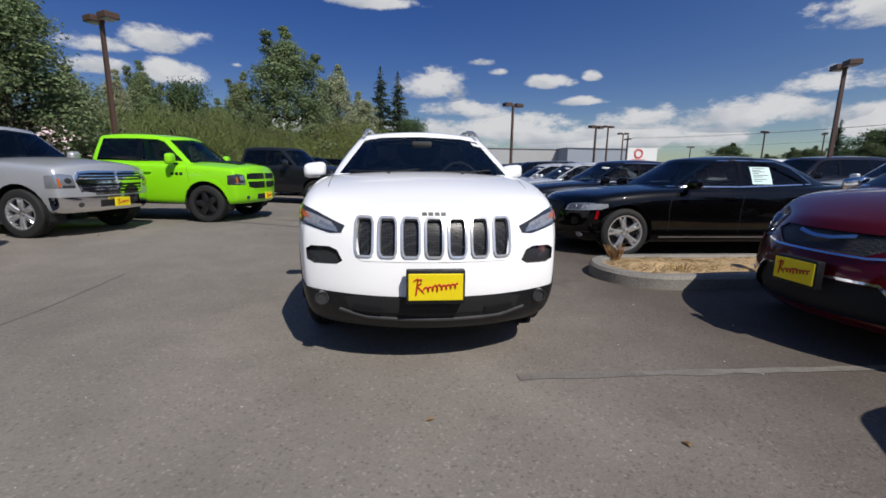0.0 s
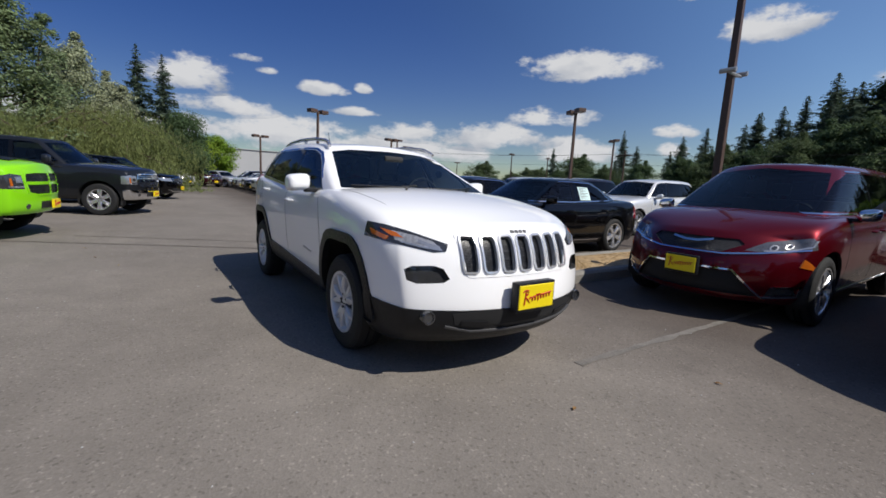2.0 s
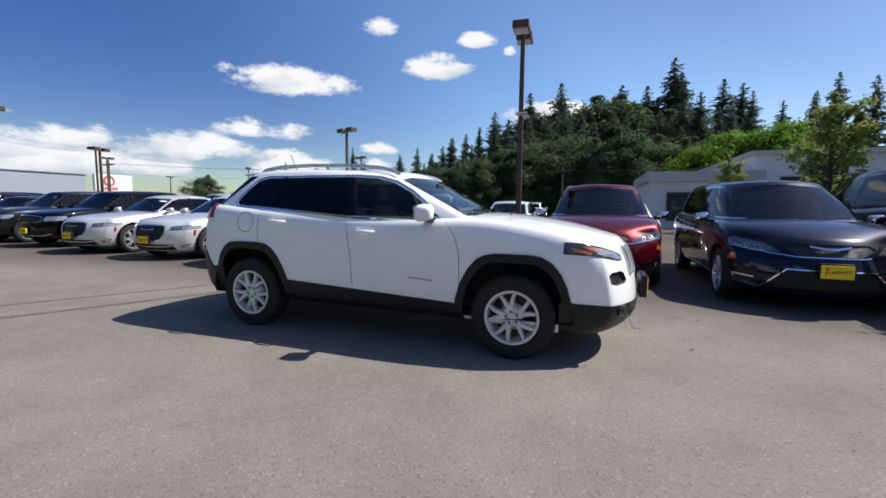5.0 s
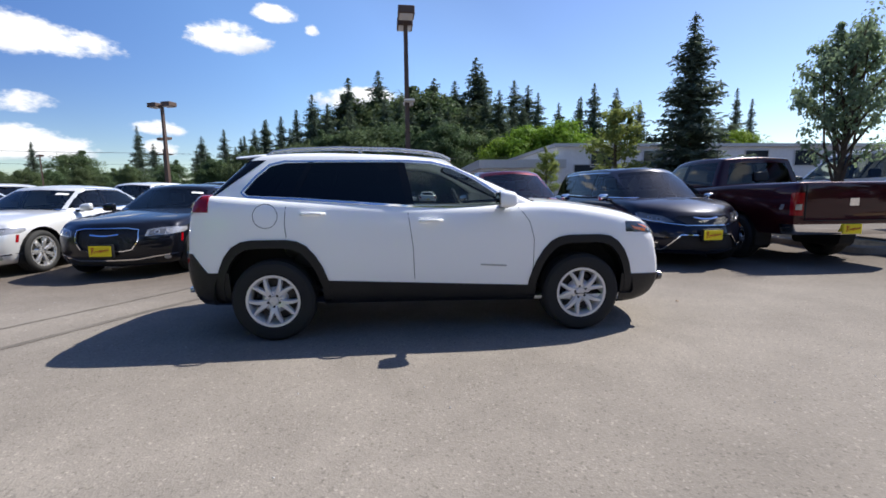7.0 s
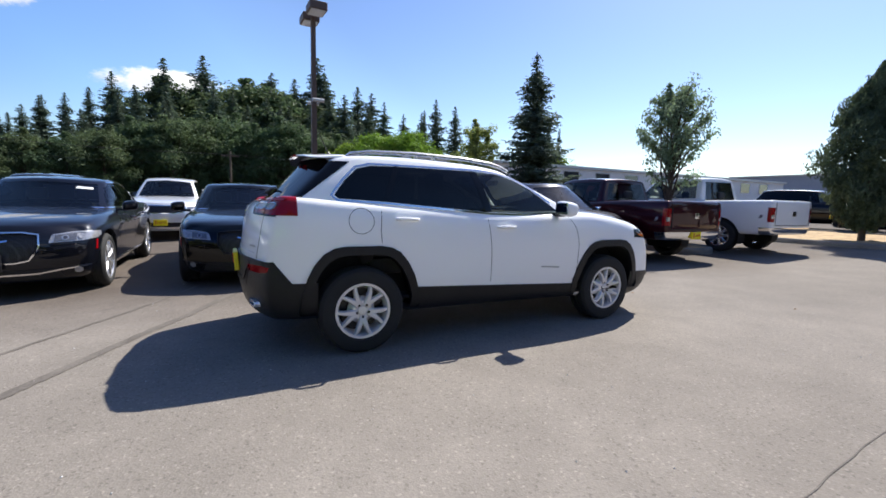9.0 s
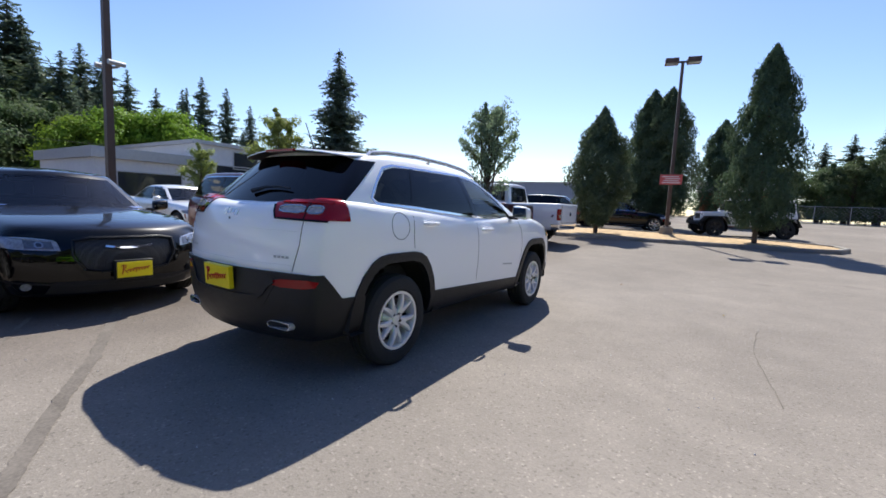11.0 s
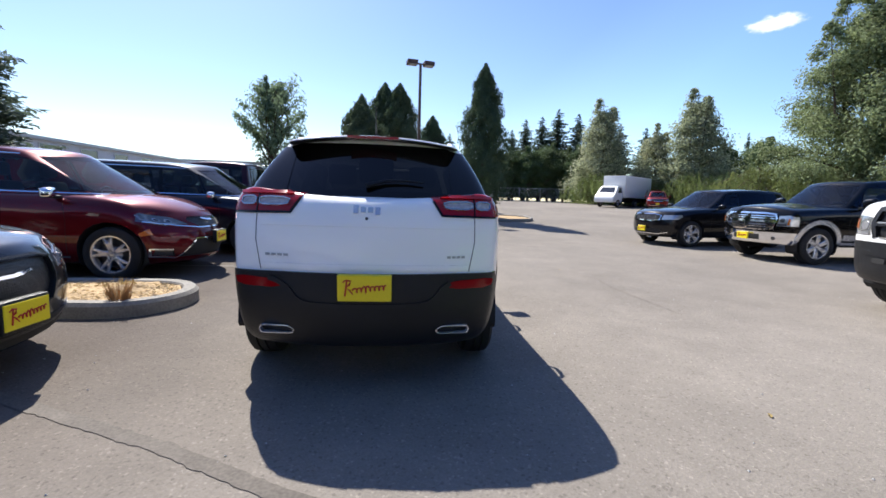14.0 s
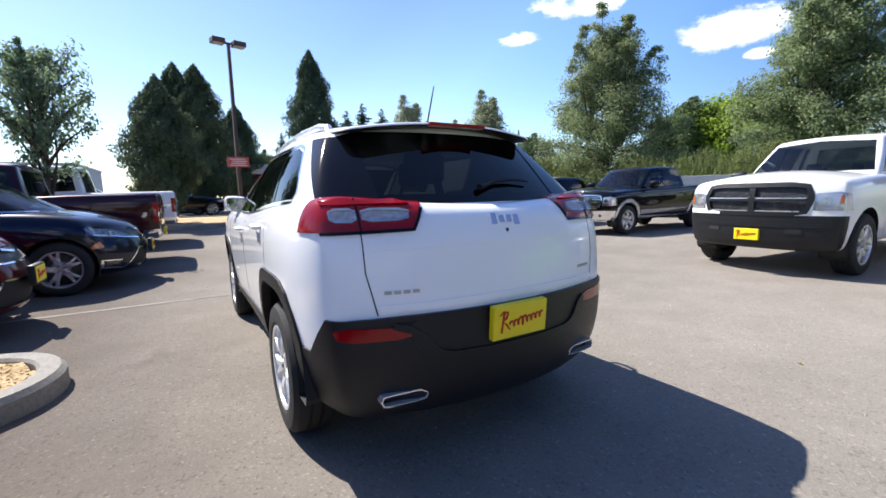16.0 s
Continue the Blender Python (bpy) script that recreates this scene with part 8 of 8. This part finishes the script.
def conifer(name, h, r, mat, seed, blade=0.42, gap=0.32, per=8, low=0.06):
    """Straight trunk with whorls of drooping boughs."""
    rng = random.Random(seed)
    root = new(name)
    bm = bmesh.new()
    tube(bm, [(0, 0, -0.3), (0, 0, h * 0.5), (0, 0, h * 0.985)], [0.016 * h + 0.04, 0.01 * h, 0.012], 8)
    pos, nrm, sz = [], [], []
    z = h * low
    while z < h * 0.985:
        f = 1 - z / h
        L0 = r * (f ** 0.75) * (0.9 + 0.2 * math.sin(z * 3.1))
        for k in range(per if f > 0.12 else 4):
            a = rng.random() * 6.283
            L, sag = L0 * rng.uniform(0.5, 1.2), rng.uniform(0.1, 0.42)
            m = max(2, int(L / (blade * 0.36)))
            for q in range(m):
                u = (q + 0.6) / m
                w = rng.uniform(-0.22, 0.22) * L * (1 - u * 0.6)
                pos.append((math.cos(a) * L * u - math.sin(a) * w, math.sin(a) * L * u + math.cos(a) * w, z - sag * L * u + 0.24 * L * u * u + rng.uniform(-0.06, 0.06)))
                nrm.append((math.cos(a) * 0.3, math.sin(a) * 0.3, 1.0))
                sz.append(blade * (0.45 + 0.55 * min(1, L / r)))
        z += gap * (0.6 + 0.5 * f)
    pos.append((0, 0, h * 0.99)), nrm.append((1, 0, 0.1)), sz.append(blade * 0.4)
    part("trunk", bm, M["bark"], root)
    leaves("crown", pos, nrm, sz, 0.38, M[mat], root, seed, 0.45)
    return root


def cedar(name, h, r, mat, seed, n=9000, belly=0.3, leaf=0.13, power=0.7, foot=0.55):
    """Dense columnar evergreen with upright sprays."""
    root = new(name)
    g = np.random.default_rng(seed)
    bm = bmesh.new()
    tube(bm, [(0, 0, -0.2), (0, 0, h * 0.3), (0, 0, h * 0.95)], [0.14, 0.1, 0.02], 8)
    part("trunk", bm, M["bark"], root)
    t = g.random(n) ** 0.85
    a = g.random(n) * 6.283
    lump = 1 + 0.26 * np.sin(a * 3 + t * 17 + seed) + 0.16 * np.sin(a * 7 - t * 29) + 0.07 * np.sin(t * 60 + a * 2)
    prof = np.where(t < belly, foot + (1 - foot) * np.sin(t / belly * 1.57), np.cos((t - belly) / (1 - belly) * 1.57) ** power)
    rad = r * prof * lump * (0.68 + 0.42 * g.random(n))
    z = h * (0.1 + 0.9 * t)
    pos = np.stack([np.cos(a) * rad, np.sin(a) * rad, z + g.normal(size=n) * 0.08], 1)
    nrm = np.stack([np.cos(a), np.sin(a), np.full(n, 0.25)], 1)
    leaves("crown", pos, nrm, np.full(n, leaf), 0.4, M[mat], root, seed, 0.55)
    return root


T0, T35, T6, T7, T9, T125, T145, T16 = (-0.18, -4.7), (-3.4, -3.3), (-4.5, -0.9), (-4.5, 0.2), (-4.1, 2.3), (-1.6, 4.6), (0.2, 4.6), (1.25, 3.7)
KIND = {
    "poplar": lambda: broadleaf("broadleaf_tree", 11, 2.9, "leaf_poplar", 11, 28000, 0.08, low=0.04, spread=0.17, limbs=52, tops=3, cone=True),
    "cottonwood": lambda: broadleaf("broadleaf_tree", 15.5, 5.6, "leaf_poplar", 12, 95000, 0.09, low=0.04, spread=0.12, limbs=90, top=1.0, tops=7, cone=True),
    "dark": lambda: broadleaf("broadleaf_tree", 10, 3.6, "leaf_dark", 13, 20000, 0.13, low=0.1, spread=0.25),
    "dark_far": lambda: broadleaf("broadleaf_tree", 10, 3.6, "leaf_dark", 33, 17000, 0.13, low=0.06, spread=0.2, limbs=34, tops=3),
    "shrub_far": lambda: broadleaf("willow_shrub", 4.6, 2.9, "leaf_willow", 35, 12000, 0.11, low=0.1, droop=0.4, spread=0.2, limbs=26),
    "cone": lambda: broadleaf("broadleaf_tree", 12, 3.4, "leaf_silver", 24, 24000, 0.12, low=0.03, spread=0.2, limbs=56, top=0.8, cone=True, tops=3),
    "silver": lambda: broadleaf("broadleaf_tree", 10, 2.6, "leaf_silver", 14, 18000, 0.095, low=0.12, spread=0.2, limbs=30, cone=True, tops=2),
    "willow": lambda: broadleaf("willow_shrub", 4.6, 2.9, "leaf_willow", 15, 32000, 0.07, low=0.1, droop=0.42, spread=0.19, limbs=30),
    "bloom": lambda: broadleaf("flowering_shrub", 2.9, 1.0, "flower", 37, 240, 0.06, low=0.3, spread=0.35, limbs=12),
    "bright": lambda: broadleaf("broadleaf_tree", 8, 3.2, "leaf_bright", 16, 15000, 0.14, low=0.08, spread=0.22, limbs=32),
    "young": lambda: broadleaf("young_tree", 4.7, 1.35, "leaf_young", 17, 8600, 0.055, low=0.4, spread=0.14, limbs=36, top=2.3, tops=4),
    "young_gold": lambda: broadleaf("young_tree", 5.6, 1.4, "leaf_gold", 18, 7000, 0.075, low=0.2, spread=0.17, limbs=24, top=1.6, tops=3),
    "fir": lambda: conifer("fir_tree", 20, 4.0, "leaf_fir", 19, 0.46, 0.34, 9),
    "fir_slim": lambda: conifer("fir_tree", 20, 3.0, "leaf_fir", 20, 0.42, 0.3, 8),
    "fir_near": lambda: conifer("fir_tree", 11, 2.3, "leaf_fir", 21, 0.2, 0.13, 12, low=0.08),
    "cedar": lambda: cedar("cedar_tree", 7.6, 1.5, "leaf_cedar", 22, 42000, 0.22, 0.075),
    "cedar_round": lambda: cedar("cedar_tree", 5.1, 1.45, "leaf_cedar", 23, 36000, 0.4, 0.075, 0.95, 0.25),
}
HEIGHT = {"poplar": 11, "cottonwood": 15.5, "dark": 10, "dark_far": 10, "shrub_far": 4.6, "silver": 10, "cone": 12, "willow": 4.6, "bright": 8, "bloom": 2.9, "young": 4.7, "young_gold": 5.6, "fir": 20, "fir_slim": 20, "fir_near": 11, "cedar": 7.6, "cedar_round": 5.1}
ROOTS = {}


def tree(kind, x, y, h, label, group="", wide=1.0):
    k = h / HEIGHT[kind]
    m = Matrix.Translation((x, y, gz(x, y))) @ Matrix.Rotation(radians((x * 37 + y * 91) % 360), 4, "Z")
    if kind not in ROOTS:
        root = ROOTS[kind] = KIND[kind]()
    else:
        root = copy_thing(ROOTS[kind], Matrix.Identity(4))
    root.matrix_basis = m @ Matrix.Diagonal((k * wide, k * wide, k, 1))
    tagged(root, label, "shrub" if kind in ("willow", "shrub_far") else "tree", group)


def toward(kind, eye, az, slope, d, label, group="", wide=1.0):
    x, y = spot(eye, az, d)
    tree(kind, x, y, 1.25 + slope * d - gz(x, y), label, group, wide)


NW = "trees along the north-west edge"
toward("poplar", T0, -14.2, 0.29, 34, "tall leafy poplar behind the trucks", NW, 1.3)
toward("poplar", T0, -19.5, 0.19, 36, "leafy poplar behind the trucks", NW)
toward("silver", T0, -8.6, 0.225, 40, "slender tree with pale silvery leaves", NW)
toward("silver", T0, -5.2, 0.17, 44, "small tree with pale silvery leaves", NW)
toward("fir", T0, -3.0, 0.225, 48, "dark fir beyond the hedge", NW, 1.1)
toward("fir", T0, -0.8, 0.215, 47, "dark fir beyond the hedge", NW, 1.1)
toward("dark", T0, 0.8, 0.12, 45, "dark leafy tree by the hedge", NW)
toward("dark", T0, -25.3, 0.172, 40, "dark round-crowned tree behind the hedge", NW, 0.8)
toward("poplar", T0, -29.0, 0.19, 38, "leafy tree behind the hedge", NW)
toward("silver", T0, -31.5, 0.17, 32, "slender pale poplar by the lamp", NW, 0.8)
toward("bloom", T0, -37.0, 0.075, 19.5, "shrub with pink and white blossoms", NW, 1.3)
toward("poplar", T0, -39.5, 0.34, 21, "tall dense leafy tree at the lot's edge", NW, 1.35)
toward("silver", T0, -35.0, 0.17, 24, "leafy tree beside the willow", NW, 1.2)
toward("poplar", T0, -46.5, 0.42, 24, "tall leafy tree at the lot's edge", NW, 1.3)
toward("dark", T0, -49, 0.3, 24, "dark leafy tree by the hedge", NW)
for i, (az, s) in enumerate(((-46, 0.12), (-40, 0.13), (-35, 0.14), (-31, 0.12), (-27, 0.11), (-23, 0.1), (-19, 0.095), (-15.5, 0.09), (-12, 0.1), (-8.5, 0.1), (-5, 0.09))):
    toward("willow", T0, az, s * (1.25, 0.8, 1.05, 0.7, 1.15)[i % 5], 24 + 0.9 * i, "drooping light green willow shrub in the hedge", NW, 1.25)
for az, s, d in ((-22, 0.135, 33), (-11, 0.15, 36), (-17, 0.125, 32), (-6.8, 0.125, 38), (-28.5, 0.14, 30)):
    toward("silver" if az > -12 else "poplar", T0, az, s, d, "leafy tree standing in the hedge", NW, 1.25)
for az, s, d in ((3.0, 0.06, 60), (5.5, 0.075, 66), (7.6, 0.08, 70), (1.5, 0.09, 58)):
    toward("bright", T35, az, s, d, "light green tree beyond the lot", NW)

EAST = "woods on the east side"
prof = ((30, 0.05), (44, 0.06), (50, 0.075), (55, 0.085), (60, 0.085), (66, 0.105), (72, 0.14), (76, 0.18), (87, 0.235), (92, 0.25), (97, 0.25), (100, 0.24), (105, 0.225), (106.5, 0.12), (118, 0.11), (124, 0.1))
rng = random.Random(41)
az = 42.0
while az < 124:
    s = ip(prof, az)
    for d, f in ((96, 1.0), (84, 0.8)):
        a2 = az + rng.uniform(-0.9, 0.9)
        kind = rng.choice(("fir", "fir_slim", "fir", "fir_slim", "fir", "fir", "dark_far")) if az > 60 else rng.choice(("dark_far", "fir_slim", "dark_far"))
        toward(kind, T6, a2, s * f * (rng.uniform(0.92, 1.24) if kind != "dark_far" else rng.uniform(0.52, 1.0)), d + rng.uniform(-4, 4), "dark evergreen in the wood" if kind != "dark_far" else "dark leafy tree in the wood", EAST, 1.55)
    az += 1.4 if az > 62 else 3.2
for az, s in ((50, 0.05), (54, 0.055), (58, 0.06), (62, 0.07), (66, 0.08), (70, 0.1), (73, 0.1), (76, 0.12), (79, 0.14), (82, 0.15), (85, 0.16), (88, 0.17), (91, 0.15), (94, 0.17), (97, 0.15), (100, 0.14)):
    toward("dark_far", T6, az, s, 74 + rng.uniform(-3, 3), "dark leafy tree at the edge of the wood", EAST, 1.2)
for az, s, d in ((101.5, 0.13, 66), (104.5, 0.155, 66), (107.0, 0.15, 68), (109.5, 0.165, 66), (112, 0.13, 70), (128, 0.12, 62), (118, 0.11, 66)):
    toward("bright", T6, az, s, d, "bright green leafy tree in front of the firs", EAST)
toward("fir", T35, 57.4, 0.132, 88, "lone fir against the sky", EAST)
for az, s in ((112.3, 0.207), (128.6, 0.193), (113.8, 0.18), (130, 0.17)):
    toward("fir_slim", T7, az, s, 72, "fir behind the white building", EAST)
for az, s, d in ((109, 0.21, 76), (111, 0.225, 74), (113.5, 0.2, 76), (116, 0.205, 75), (118, 0.235, 72), (120.5, 0.22, 74), (123, 0.19, 76)):
    toward("fir", T125, az, s, d, "dark fir behind the white building", EAST, 1.2)
tree("fir_near", 17.8, -15.0, 10.35, "tall fir beside the white building", EAST, 1.35)
toward("young_gold", T7, 116.6, 0.195, 26, "young yellow-green street tree", EAST)
toward("young_gold", T7, 108.3, 0.102, 27, "small young tree by the building", EAST, 0.9)
tree("young", 3.85, -8.9, 4.75, "young leafy tree on the island between trucks", "", 0.74)

S = "trees at the south end"
tree("cedar_round", 1.88, -15.6, 5.4, "dense round-bellied cedar on the island", S, 0.7)
tree("cedar", 0.3, -24.2, 7.9, "tall dark cedar behind the lamp", S, 0.9)
tree("cedar", 1.3, -24.8, 8.0, "tall dark cedar behind the lamp", S, 0.9)
tree("cedar", -3.85, -15.9, 7.15, "pointed cedar on the planted island", S, 0.72)
toward("cedar", T125, -178.9, 0.18, 36, "dark cedar behind the lamp", S)
for az, s, d in ((-159, 0.17, 74), (-161.5, 0.18, 76), (-163.5, 0.165, 74), (-165.5, 0.16, 78), (-167.3, 0.14, 76), (-169.5, 0.13, 74), (-171.5, 0.12, 74), (-157, 0.16, 78), (-175.5, 0.13, 70), (-177.5, 0.14, 72), (-179.5, 0.13, 70), (-154, 0.15, 80), (-151, 0.14, 82), (-147, 0.13, 84)):
    toward("fir", T125, az, s * 1.14, d, "dark fir beyond the fence", S, 1.7)
for az, s, d in ((-156, 0.12, 67), (-158.5, 0.125, 66), (-160.5, 0.12, 68), (-162.5, 0.13, 68), (-165, 0.12, 66), (-167, 0.12, 67), (-169, 0.11, 66), (-171, 0.1, 66), (-174, 0.1, 66)):
    toward("dark_far", T125, az, s, d, "dark shrubby tree at the fence", S)
toward("cone", T145, -154.6, 0.216, 56, "pale green poplar at the lot's end", S, 1.05)
toward("cone", T145, -144.5, 0.225, 54, "pale green poplar at the lot's end", S, 1.1)
toward("cone", T145, -148.5, 0.16, 56, "pale green poplar at the lot's end", S, 1.05)
for az, s, d in ((-155, 0.07, 53), (-151.5, 0.06, 54), (-148, 0.06, 53), (-144.5, 0.07, 51), (-141, 0.07, 50)):
    toward("shrub_far", T145, az, s, d, "light green shrub below the poplars", S, 1.4)
toward("cottonwood", T16, -128.2, 0.375, 38, "big leafy cottonwood behind the parked trucks", S)
toward("cottonwood", T16, -108.0, 0.37, 34, "big leafy cottonwood behind the white truck", S)
toward("shrub_far", T16, -136, 0.09, 36, "green willow shrub near the fence", S, 1.3)
for az, s, d in ((-113, 0.17, 80), (-116, 0.18, 84), (-119, 0.18, 82), (-122, 0.15, 82), (-111, 0.16, 78), (-137, 0.13, 80), (-141, 0.12, 80)):
    toward("bright" if az > -118 else "dark_far", T16, az, s, d, "leafy tree on the hillside", S, 1.2)
for az, s, d in ((-112.5, 0.19, 92), (-115, 0.2, 94), (-139, 0.14, 90)):
    toward("fir_slim", T16, az, s, d, "dark fir on the hill", S)
for az, s, d in ((-132, 0.075, 34), (-124, 0.08, 33), (-118, 0.09, 30), (-112, 0.1, 28), (-106, 0.1, 26), (-100, 0.1, 25)):
    toward("shrub_far", T16, az, s, d, "green willow shrub in the hedge", S, 1.2)
